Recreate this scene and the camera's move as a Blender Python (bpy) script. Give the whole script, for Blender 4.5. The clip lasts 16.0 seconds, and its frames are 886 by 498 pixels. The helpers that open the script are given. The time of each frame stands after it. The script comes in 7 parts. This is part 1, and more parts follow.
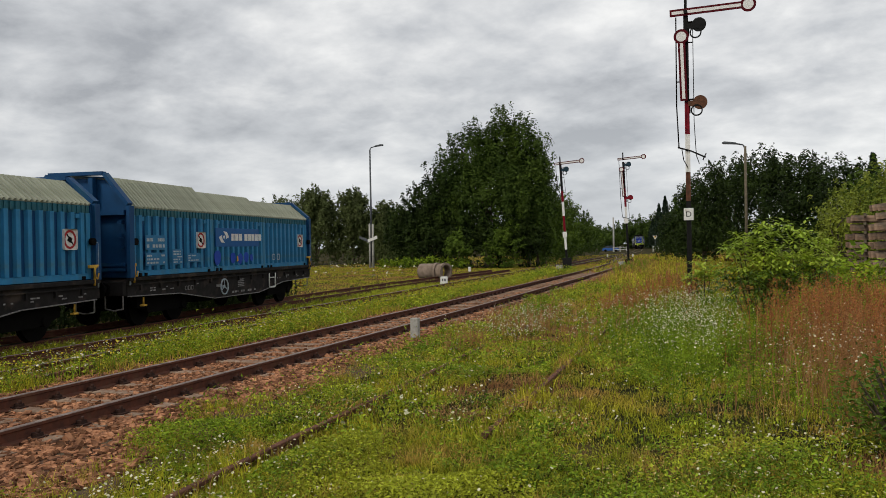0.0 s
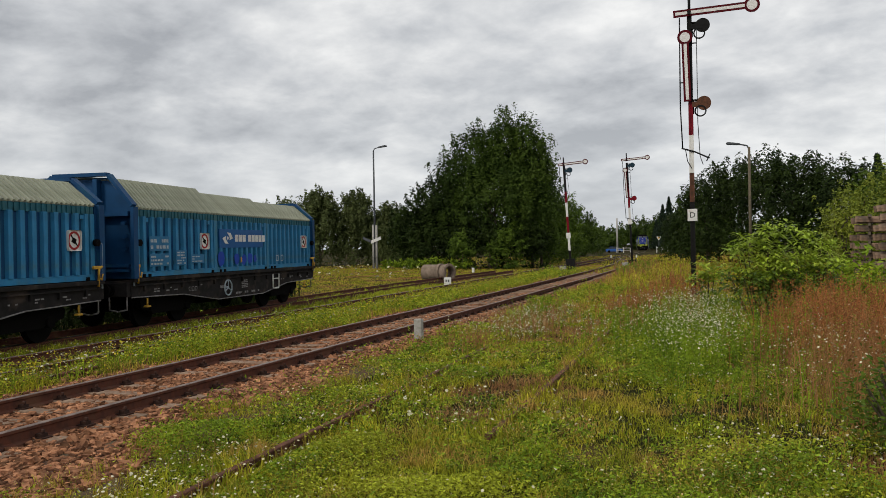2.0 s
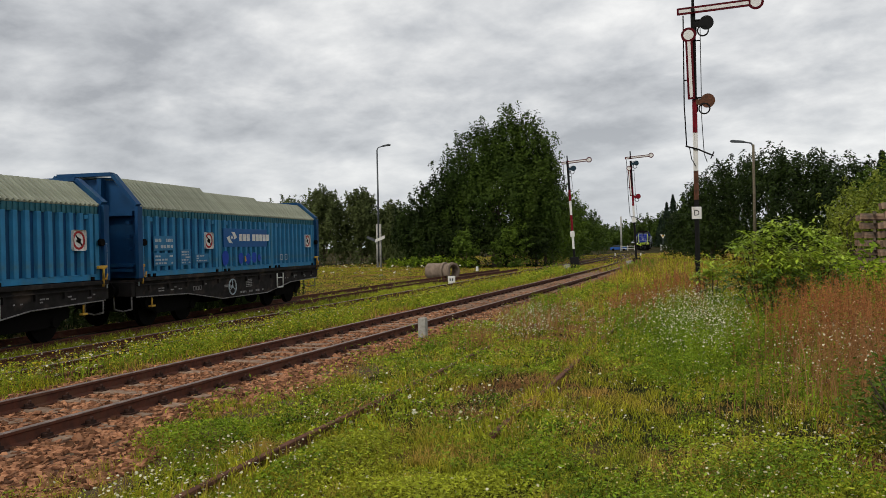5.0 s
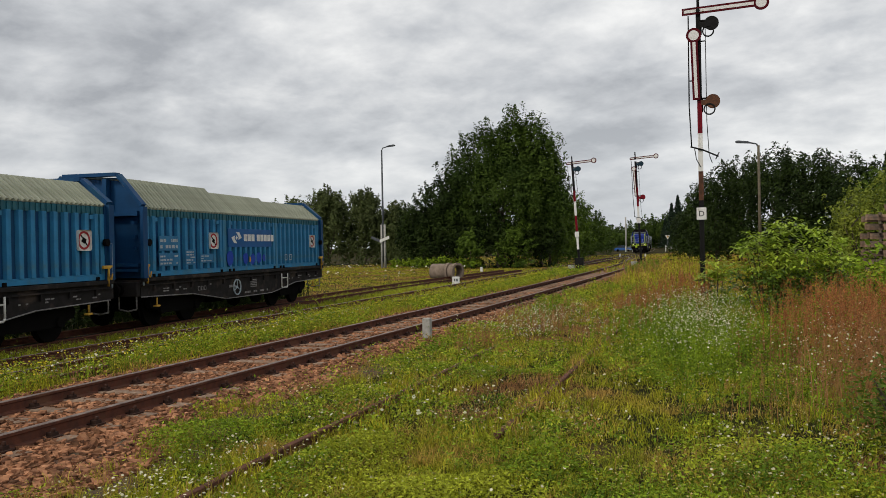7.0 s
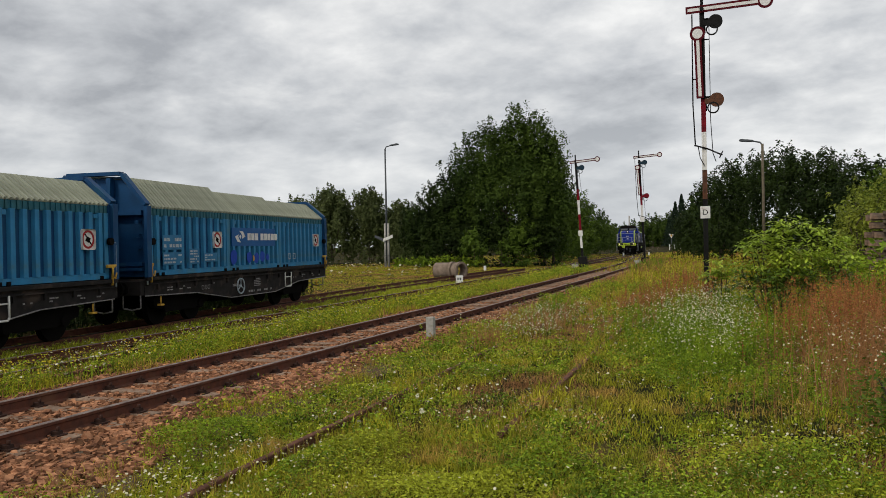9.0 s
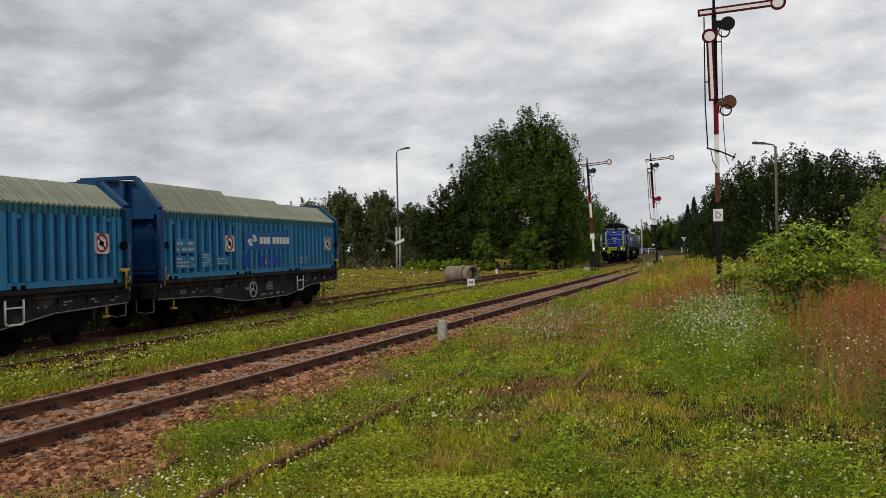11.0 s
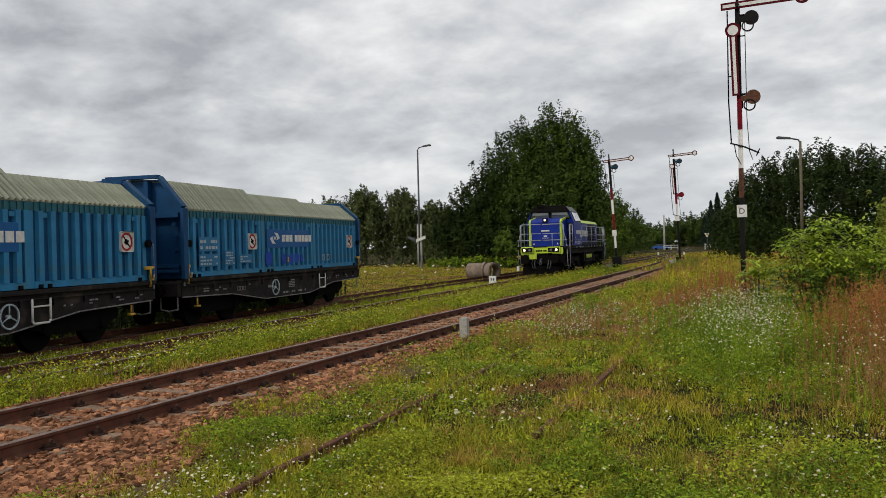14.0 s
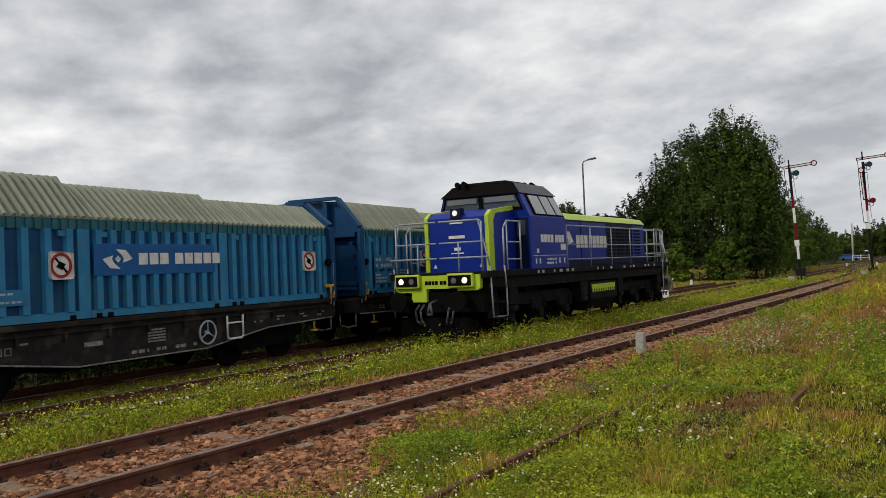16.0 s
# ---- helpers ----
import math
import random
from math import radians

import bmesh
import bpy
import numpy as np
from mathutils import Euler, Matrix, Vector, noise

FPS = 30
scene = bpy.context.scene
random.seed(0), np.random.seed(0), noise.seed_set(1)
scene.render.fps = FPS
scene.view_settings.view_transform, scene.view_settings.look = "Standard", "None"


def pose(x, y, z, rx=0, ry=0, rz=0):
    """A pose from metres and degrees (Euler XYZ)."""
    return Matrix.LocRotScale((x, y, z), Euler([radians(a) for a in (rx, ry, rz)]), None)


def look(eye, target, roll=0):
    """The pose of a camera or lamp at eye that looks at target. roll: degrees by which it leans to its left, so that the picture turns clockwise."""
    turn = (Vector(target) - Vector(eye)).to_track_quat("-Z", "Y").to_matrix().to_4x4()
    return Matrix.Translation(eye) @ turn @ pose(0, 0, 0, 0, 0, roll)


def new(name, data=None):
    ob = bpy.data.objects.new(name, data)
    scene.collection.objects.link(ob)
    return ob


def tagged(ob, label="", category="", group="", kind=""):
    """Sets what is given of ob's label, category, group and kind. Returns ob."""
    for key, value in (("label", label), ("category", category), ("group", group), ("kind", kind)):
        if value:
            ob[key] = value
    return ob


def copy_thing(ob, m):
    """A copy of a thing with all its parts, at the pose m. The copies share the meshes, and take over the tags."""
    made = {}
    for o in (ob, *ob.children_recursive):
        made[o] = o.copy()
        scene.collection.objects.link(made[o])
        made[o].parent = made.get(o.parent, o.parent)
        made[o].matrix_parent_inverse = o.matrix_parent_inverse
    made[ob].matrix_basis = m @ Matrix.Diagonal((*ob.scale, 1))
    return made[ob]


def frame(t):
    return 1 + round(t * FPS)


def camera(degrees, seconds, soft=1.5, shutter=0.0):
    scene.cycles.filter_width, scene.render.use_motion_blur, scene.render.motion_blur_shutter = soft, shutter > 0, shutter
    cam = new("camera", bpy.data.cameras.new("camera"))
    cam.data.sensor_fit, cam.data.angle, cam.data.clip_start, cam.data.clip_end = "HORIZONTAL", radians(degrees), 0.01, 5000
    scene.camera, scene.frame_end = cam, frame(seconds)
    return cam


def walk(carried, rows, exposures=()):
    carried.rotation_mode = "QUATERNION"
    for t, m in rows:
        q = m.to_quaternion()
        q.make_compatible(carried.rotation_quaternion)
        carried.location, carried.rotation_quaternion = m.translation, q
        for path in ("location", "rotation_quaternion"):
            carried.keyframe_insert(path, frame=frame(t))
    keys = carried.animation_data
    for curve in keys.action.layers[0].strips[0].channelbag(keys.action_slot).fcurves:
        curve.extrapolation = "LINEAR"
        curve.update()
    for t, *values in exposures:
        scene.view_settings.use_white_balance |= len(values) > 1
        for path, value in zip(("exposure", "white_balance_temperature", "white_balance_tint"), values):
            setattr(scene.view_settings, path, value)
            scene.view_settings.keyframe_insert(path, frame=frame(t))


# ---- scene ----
cam = camera(55.9, 16.0, soft=0.75)
# seconds, x, y, z, tilt, lean, heading
PATH = [
    (0, 0.000, 0.000, 1.750, 89.80, 1.00, 18.70),
    (1, 0.000, 0.000, 1.750, 89.86, 0.97, 18.84),
    (2, 0.000, 0.000, 1.750, 89.87, 1.02, 18.94),
    (3, 0.000, 0.000, 1.750, 89.85, 1.03, 18.99),
    (4, 0.000, 0.000, 1.750, 89.74, 1.18, 19.06),
    (6.5, 0.000, 0.000, 1.750, 89.85, 1.10, 19.46),
    (7.5, 0.000, 0.000, 1.750, 89.77, 1.15, 19.56),
    (8.5, 0.000, 0.000, 1.750, 89.71, 1.17, 19.67),
    (9, 0.000, 0.000, 1.750, 89.75, 1.15, 19.75),
    (11.5, -0.002, 0.000, 1.750, 90.01, 1.19, 20.76),
    (12, -0.003, 0.000, 1.750, 89.95, 1.16, 20.96),
    (12.5, -0.005, 0.000, 1.750, 89.94, 1.26, 21.18),
    (13, -0.007, 0.000, 1.750, 89.85, 1.39, 21.42),
    (13.5, -0.009, 0.000, 1.750, 89.84, 1.43, 21.68),
    (14, -0.010, 0.000, 1.750, 89.84, 1.43, 22.00),
    (14.5, -0.012, 0.000, 1.750, 89.90, 1.50, 22.38),
    (15, -0.030, -0.010, 1.747, 90.23, 1.65, 23.59),
    (15.5, -0.070, -0.020, 1.742, 90.69, 1.90, 26.32),
    (15.8, -0.115, -0.035, 1.738, 91.09, 2.03, 29.79),
    (16, -0.149, -0.045, 1.736, 91.31, 2.38, 33.28),
]
walk(cam, [(t, pose(*row)) for t, *row in PATH])

# ---------------------------------------------------------------- sky and light
SUN_EL, SUN_AZ = radians(42), radians(205)
world = bpy.data.worlds.new("overcast_sky")
scene.world = world
world.use_nodes = True


def build_sky():
    nt = world.node_tree
    nt.nodes.clear()
    N, L = nt.nodes.new, nt.links.new

    def math_node(op, a, b=None, clamp=False):
        n = N("ShaderNodeMath")
        n.operation, n.use_clamp = op, clamp
        for i, v in enumerate((a, b)):
            if v is None:
                continue
            if isinstance(v, (int, float)):
                n.inputs[i].default_value = v
            else:
                L(v, n.inputs[i])
        return n.outputs[0]

    out, bg = N("ShaderNodeOutputWorld"), N("ShaderNodeBackground")
    sky = N("ShaderNodeTexSky")
    sky.sky_type, sky.sun_disc = "NISHITA", False
    sky.sun_elevation, sky.sun_rotation = SUN_EL, SUN_AZ
    sky.air_density, sky.dust_density = 1.0, 2.0
    co = N("ShaderNodeTexCoord")
    sep = N("ShaderNodeSeparateXYZ")
    L(co.outputs["Generated"], sep.inputs[0])
    z = math_node("MAXIMUM", sep.outputs["Z"], 0.0)
    zz = math_node("ADD", z, 0.30)
    px, py = math_node("DIVIDE", sep.outputs["X"], zz), math_node("DIVIDE", sep.outputs["Y"], zz)
    flat = N("ShaderNodeCombineXYZ")
    L(px, flat.inputs[0]); L(py, flat.inputs[1])

    def clouds(scale, detail, rough, dist, offset):
        mp = N("ShaderNodeMapping")
        mp.inputs["Location"].default_value = offset
        mp.inputs["Rotation"].default_value = (0, 0, 0.45)
        mp.inputs["Scale"].default_value = (1.0, 1.05, 1)
        L(flat.outputs[0], mp.inputs[0])
        n = N("ShaderNodeTexNoise")
        n.inputs["Scale"].default_value = scale
        n.inputs["Detail"].default_value = detail
        n.inputs["Roughness"].default_value = rough
        n.inputs["Distortion"].default_value = dist
        L(mp.outputs[0], n.inputs["Vector"])
        return n.outputs["Fac"]

    big = clouds(1.1, 3, 0.5, 0.1, (8.6, 0.4, 0))
    fine = clouds(4.6, 7, 0.56, 0.12, (2.3, 9.2, 0))
    mix = math_node("ADD", math_node("MULTIPLY", big, 0.5), math_node("MULTIPLY", fine, 0.5))
    ramp = N("ShaderNodeValToRGB")
    e = ramp.color_ramp.elements
    e[0].position, e[0].color = 0.36, (0.39, 0.405, 0.43, 1)
    e[1].position, e[1].color = 0.66, (1.0, 0.995, 0.975, 1)
    mid = e.new(0.47); mid.color = (0.585, 0.60, 0.62, 1)
    mid = e.new(0.55); mid.color = (0.75, 0.757, 0.762, 1)
    L(mix, ramp.inputs[0])
    # pale haze low over the horizon
    haze = N("ShaderNodeMixRGB")
    haze.inputs[2].default_value = (0.60, 0.63, 0.665, 1)
    fac = math_node("SUBTRACT", 0.75, math_node("MULTIPLY", z, 4.5), True)
    L(fac, haze.inputs[0]); L(ramp.outputs[0], haze.inputs[1])
    skyb = N("ShaderNodeVectorMath"); skyb.operation = "SCALE"
    L(sky.outputs[0], skyb.inputs[0]); skyb.inputs["Scale"].default_value = 0.08
    cover = N("ShaderNodeMixRGB")
    cover.inputs[0].default_value = 0.93
    L(skyb.outputs[0], cover.inputs[1]); L(haze.outputs[0], cover.inputs[2])
    L(cover.outputs[0], bg.inputs["Color"])
    bg.inputs["Strength"].default_value = 1.0
    L(bg.outputs[0], out.inputs[0])


build_sky()
sun = new("sun", bpy.data.lights.new("sun", "SUN"))
sun.data.energy, sun.data.angle, sun.data.color = 1.5, radians(14), (1.0, 0.93, 0.80)
sun.matrix_world = look((0, 0, 60), (60 * math.sin(SUN_AZ) * -math.cos(SUN_EL), 60 * math.cos(SUN_AZ) * -math.cos(SUN_EL), 60 - 60 * math.sin(SUN_EL)))
scene.view_settings.exposure = 0.06


# ---------------------------------------------------------------- materials
def material(name, base, rough=0.8, metal=0.0, var=None, scale=8.0, bump=0.0, bump_scale=60.0, spots=None, spot_scale=2.0, spot_at=0.62,
             island=0.0, per_object=0.0, spec=0.2, detail=6.0, translucent=0.0, streak=None):
    """Two-scale colour variation (fine grain, larger stains), bump, and random value per piece."""
    m = bpy.data.materials.new(name)
    m.use_nodes = True
    nt = m.node_tree
    N, L = nt.nodes.new, nt.links.new
    b = nt.nodes["Principled BSDF"]
    b.inputs["Roughness"].default_value, b.inputs["Metallic"].default_value = rough, metal
    b.inputs["Specular IOR Level"].default_value = spec
    co = N("ShaderNodeTexCoord")

    def noise_fac(sc, det=detail, stretch=None):
        n = N("ShaderNodeTexNoise")
        n.inputs["Scale"].default_value, n.inputs["Detail"].default_value = sc, det
        if stretch:
            mp = N("ShaderNodeMapping")
            mp.inputs["Scale"].default_value = stretch
            L(co.outputs["Object"], mp.inputs[0]); L(mp.outputs[0], n.inputs["Vector"])
        else:
            L(co.outputs["Object"], n.inputs["Vector"])
        return n.outputs["Fac"]

    def mixed(fac, a, c, lo=0.35, hi=0.65):
        r = N("ShaderNodeMapRange")
        r.inputs["From Min"].default_value, r.inputs["From Max"].default_value = lo, hi
        L(fac, r.inputs[0])
        x = N("ShaderNodeMixRGB")
        L(r.outputs[0], x.inputs[0])
        for i, v in ((1, a), (2, c)):
            if isinstance(v, tuple):
                x.inputs[i].default_value = (*v, 1)
            else:
                L(v, x.inputs[i])
        return x.outputs[0]

    var = var or tuple(v * 0.72 for v in base)
    col = mixed(noise_fac(scale), base, var)
    if spots:
        col = mixed(noise_fac(spot_scale, 5), col, spots, spot_at - 0.06, spot_at + 0.08)
    if streak:
        col = mixed(noise_fac(3.0, 4, (1.2, 1.2, 0.12)), col, streak, 0.5, 0.78)
    for amount, node, sock in ((island, "ShaderNodeNewGeometry", "Random Per Island"), (per_object, "ShaderNodeObjectInfo", "Random")):
        if amount:
            g = N(node)
            r = N("ShaderNodeMapRange")
            r.inputs["To Min"].default_value, r.inputs["To Max"].default_value = 1 - amount, 1 + amount
            L(g.outputs[sock], r.inputs[0])
            s = N("ShaderNodeVectorMath"); s.operation = "SCALE"
            L(col, s.inputs[0]); L(r.outputs[0], s.inputs["Scale"])
            col = s.outputs[0]
    L(col, b.inputs["Base Color"])
    if bump:
        bn = N("ShaderNodeBump")
        bn.inputs["Strength"].default_value, bn.inputs["Distance"].default_value = bump, 0.01
        L(noise_fac(bump_scale, 4), bn.inputs["Height"]); L(bn.outputs[0], b.inputs["Normal"])
    if translucent:
        t = N("ShaderNodeBsdfTranslucent")
        L(col, t.inputs["Color"])
        mx = N("ShaderNodeMixShader")
        mx.inputs[0].default_value = translucent
        L(b.outputs[0], mx.inputs[1]); L(t.outputs[0], mx.inputs[2])
        L(mx.outputs[0], nt.nodes["Material Output"].inputs[0])
    return m


def glowing(name, colour, strength):
    m = bpy.data.materials.new(name)
    m.use_nodes = True
    b = m.node_tree.nodes["Principled BSDF"]
    b.inputs["Base Color"].default_value = (*colour, 1)
    b.inputs["Emission Color"].default_value = (*colour, 1)
    b.inputs["Emission Strength"].default_value = strength
    return m


M = dict(
    soil=material("soil", (0.034, 0.033, 0.011), 0.95, var=(0.016, 0.017, 0.006), scale=3, bump=0.6, bump_scale=25, spots=(0.11, 0.075, 0.030), spot_scale=0.5, spot_at=0.58, spec=0.03),
    ballast_bed=material("ballast_bed", (0.120, 0.064, 0.040), 0.95, var=(0.07, 0.038, 0.026), scale=14, bump=1.0, bump_scale=30, spots=(0.10, 0.09, 0.05), spot_scale=0.9, spot_at=0.6),
    # ballast darkened with the shade under the wagons
    dark_bed=material("shaded_ballast", (0.045, 0.034, 0.026), 0.95, var=(0.024, 0.018, 0.014), scale=9, bump=0.8, bump_scale=30),
    stone=material("ballast_stone", (0.38, 0.185, 0.098), 0.9, var=(0.13, 0.058, 0.033), scale=9, island=0.65, spec=0.08),
    rust=material("rusty_rail", (0.125, 0.044, 0.026), 0.85, var=(0.075, 0.032, 0.022), scale=12, bump=0.3, bump_scale=40, spots=(0.13, 0.06, 0.035), spot_scale=3, spot_at=0.6),
    rust_dark=material("dark_rusty_iron", (0.050, 0.022, 0.015), 0.9, var=(0.028, 0.014, 0.010), scale=14, bump=0.3),
    railtop=material("worn_rail_head", (0.25, 0.19, 0.165), 0.5, 0.2, var=(0.12, 0.08, 0.065), scale=6),
    old_rail=material("old_rail", (0.17, 0.075, 0.046), 0.9, var=(0.085, 0.038, 0.026), scale=10, bump=0.4, bump_scale=30),
    concrete=material("concrete_sleeper", (0.29, 0.205, 0.145), 0.9, var=(0.17, 0.105, 0.07), scale=10, bump=0.4, bump_scale=40, spots=(0.20, 0.12, 0.08), spot_scale=2.5, spot_at=0.55, per_object=0.2),
    wood_sleeper=material("wood_sleeper", (0.075, 0.05, 0.037), 0.95, var=(0.045, 0.03, 0.024), scale=12, per_object=0.25, bump=0.5, bump_scale=20),
    post=material("weathered_concrete", (0.42, 0.41, 0.38), 0.9, var=(0.30, 0.29, 0.26), scale=12, bump=0.3, spots=(0.22, 0.22, 0.18), spot_scale=5),
    grass=material("grass", (0.46, 0.42, 0.033), 0.75, var=(0.25, 0.28, 0.019), scale=1.6, island=0.6, translucent=0.24, spec=0.08, spots=(0.45, 0.285, 0.075), spot_scale=0.9, spot_at=0.55),
    dry=material("dry_grass", (0.46, 0.255, 0.100), 0.8, var=(0.27, 0.125, 0.052), scale=1.0, island=0.3, translucent=0.3, spec=0.2),
    reddish=material("seeding_dock", (0.44, 0.18, 0.062), 0.85, var=(0.24, 0.085, 0.030), scale=1.5, island=0.35, translucent=0.2, spec=0.2),
    herb=material("herb_leaves", (0.245, 0.335, 0.022), 0.65, var=(0.095, 0.165, 0.012), scale=1.3, island=0.5, translucent=0.2, spec=0.12),
    herb_light=material("pale_herb_leaves", (0.42, 0.46, 0.036), 0.6, var=(0.28, 0.31, 0.024), scale=1.5, island=0.45, translucent=0.3, spec=0.12),
    petal=material("white_petal", (0.74, 0.71, 0.54), 0.7, var=(0.55, 0.50, 0.30), scale=5, island=0.1, translucent=0.2),
    straw=material("straw_seed_heads", (0.62, 0.52, 0.22), 0.8, var=(0.5, 0.36, 0.14), scale=4, island=0.3, translucent=0.2),
    yellow=material("yellow_petal", (0.62, 0.48, 0.03), 0.7, var=(0.5, 0.42, 0.03), scale=5, island=0.2, translucent=0.2),
    leaf_dark=material("poplar_leaves", (0.074, 0.118, 0.015), 0.65, var=(0.030, 0.056, 0.007), scale=0.35, island=0.35, translucent=0.22, spec=0.15),
    leaf_mid=material("maple_leaves", (0.105, 0.165, 0.018), 0.65, var=(0.050, 0.088, 0.010), scale=0.4, island=0.35, translucent=0.25, spec=0.15),
    leaf_light=material("willow_leaves", (0.24, 0.275, 0.034), 0.65, var=(0.14, 0.18, 0.024), scale=0.5, island=0.35, translucent=0.3, spec=0.15),
    leaf_grey=material("sallow_leaves", (0.115, 0.14, 0.045), 0.65, var=(0.07, 0.09, 0.030), scale=0.4, island=0.35, translucent=0.25, spec=0.15),
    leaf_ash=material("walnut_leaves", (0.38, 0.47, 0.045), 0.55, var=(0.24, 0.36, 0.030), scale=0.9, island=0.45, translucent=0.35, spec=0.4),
    # darker copy of the walnut leaves, shade low in the bush painted in
    walnut_shade=material("shaded_walnut_leaves", (0.12, 0.20, 0.020), 0.5, var=(0.055, 0.105, 0.012), scale=0.9, island=0.6, translucent=0.25, spec=0.4),
    # very dark leaf colour with foliage shade put into it
    leaf_shade=material("dark_shade_leaves", (0.034, 0.056, 0.009), 0.65, var=(0.013, 0.025, 0.005), scale=0.4, island=0.4, translucent=0.2, spec=0.12),
    conifer=material("spruce_needles", (0.018, 0.034, 0.016), 0.8, var=(0.012, 0.024, 0.012), scale=0.5, island=0.4),
    bark=material("bark", (0.12, 0.095, 0.07), 0.95, var=(0.07, 0.055, 0.04), scale=6, bump=0.7, bump_scale=15),
)


# ---------------------------------------------------------------- mesh helpers
def mesh_from(name, verts, faces, mats, face_mat=None, smooth=False):
    """A mesh from arrays: verts n x 3; faces m x k (all of one size)."""
    me = bpy.data.meshes.new(name)
    verts, faces = np.asarray(verts, np.float32), np.asarray(faces, np.int32)
    m, k = faces.shape
    me.vertices.add(len(verts)); me.loops.add(m * k); me.polygons.add(m)
    me.vertices.foreach_set("co", verts.ravel())
    me.loops.foreach_set("vertex_index", faces.ravel())
    me.polygons.foreach_set("loop_start", np.arange(0, m * k, k, dtype=np.int32))
    if face_mat is not None:
        me.polygons.foreach_set("material_index", np.asarray(face_mat, np.int32))
    me.polygons.foreach_set("use_smooth", np.full(m, smooth))
    for mt in mats:
        me.materials.append(mt)
    me.update(calc_edges=True)
    me.validate()
    return me


def box(bm, x0, x1, y0, y1, z0, z1, mat=0, bevel=0.0):
    vs = [bm.verts.new((x, y, z)) for z in (z0, z1) for y in (y0, y1) for x in (x0, x1)]
    fs = [bm.faces.new([vs[i] for i in q]) for q in ((0, 2, 3, 1), (4, 5, 7, 6), (0, 1, 5, 4), (2, 6, 7, 3), (0, 4, 6, 2), (1, 3, 7, 5))]
    for f in fs:
        f.material_index = mat
    if bevel:
        es = list({e for f in fs for e in f.edges})
        bmesh.ops.bevel(bm, geom=es, offset=bevel, segments=2, affect="EDGES", profile=0.6)
    return vs


def tube(bm, a, b, r, n=10, r2=None, mat=0, caps=True):
    a, b = Vector(a), Vector(b)
    d = (b - a).normalized()
    u = d.orthogonal().normalized()
    v = d.cross(u)
    r2 = r if r2 is None else r2
    ra = [bm.verts.new(a + (u * math.cos(2 * math.pi * i / n) + v * math.sin(2 * math.pi * i / n)) * r) for i in range(n)]
    rb = [bm.verts.new(b + (u * math.cos(2 * math.pi * i / n) + v * math.sin(2 * math.pi * i / n)) * r2) for i in range(n)]
    for i in range(n):
        f = bm.faces.new((ra[i], ra[(i + 1) % n], rb[(i + 1) % n], rb[i]))
        f.smooth, f.material_index = True, mat
    if caps:
        bm.faces.new(ra[::-1]).material_index = mat
        bm.faces.new(rb).material_index = mat


def pipe_run(bm, pts, r, n=8, mat=0):
    for a, b in zip(pts, pts[1:]):
        tube(bm, a, b, r, n, mat=mat)


def prism(bm, outline, axis, lo, hi, mat=0):
    """A flat outline (list of 2D points) pushed along an axis from lo to hi."""
    def at(p, s):
        return (s, p[0], p[1]) if axis == "x" else (p[0], s, p[1]) if axis == "y" else (p[0], p[1], s)
    a = [bm.verts.new(at(p, lo)) for p in outline]
    b = [bm.verts.new(at(p, hi)) for p in outline]
    n = len(outline)
    fs = [bm.faces.new((a[i], a[(i + 1) % n], b[(i + 1) % n], b[i])) for i in range(n)]
    fs += [bm.faces.new(a[::-1]), bm.faces.new(b)]
    for f in fs:
        f.material_index = mat
    return fs


def ring(bm, centre, r_out, r_in, normal, depth, n=28, mat=0):
    """A flat ring (or a disc where r_in is 0) of some depth."""
    c, d = Vector(centre), Vector(normal).normalized()
    u = d.orthogonal().normalized(); v = d.cross(u)
    def loop(r, s):
        return [bm.verts.new(c + d * s + (u * math.cos(2 * math.pi * i / n) + v * math.sin(2 * math.pi * i / n)) * r) for i in range(n)]
    o0, o1 = loop(r_out, -depth / 2), loop(r_out, depth / 2)
    fs = []
    if r_in > 0:
        i0, i1 = loop(r_in, -depth / 2), loop(r_in, depth / 2)
        for i in range(n):
            j = (i + 1) % n
            fs += [bm.faces.new(q) for q in ((o0[i], o0[j], o1[j], o1[i]), (i1[i], i1[j], i0[j], i0[i]), (o1[i], o1[j], i1[j], i1[i]), (i0[i], i0[j], o0[j], o0[i]))]
    else:
        fs = [bm.faces.new((o0[i], o0[(i + 1) % n], o1[(i + 1) % n], o1[i])) for i in range(n)] + [bm.faces.new(o0[::-1]), bm.faces.new(o1)]
    for f in fs:
        f.material_index = mat


def part(name, bm, mats, parent=None, label="", recalc=True):
    """Links a bmesh as one mesh object, under a thing or a part where one is given."""
    if recalc:
        bmesh.ops.recalc_face_normals(bm, faces=bm.faces)
    me = bpy.data.meshes.new(name)
    bm.to_mesh(me); bm.free()
    for mt in (mats if isinstance(mats, (list, tuple)) else [mats]):
        me.materials.append(mt)
    ob = new(name, me)
    ob.parent = parent
    if label:
        ob["label"] = label
    return ob


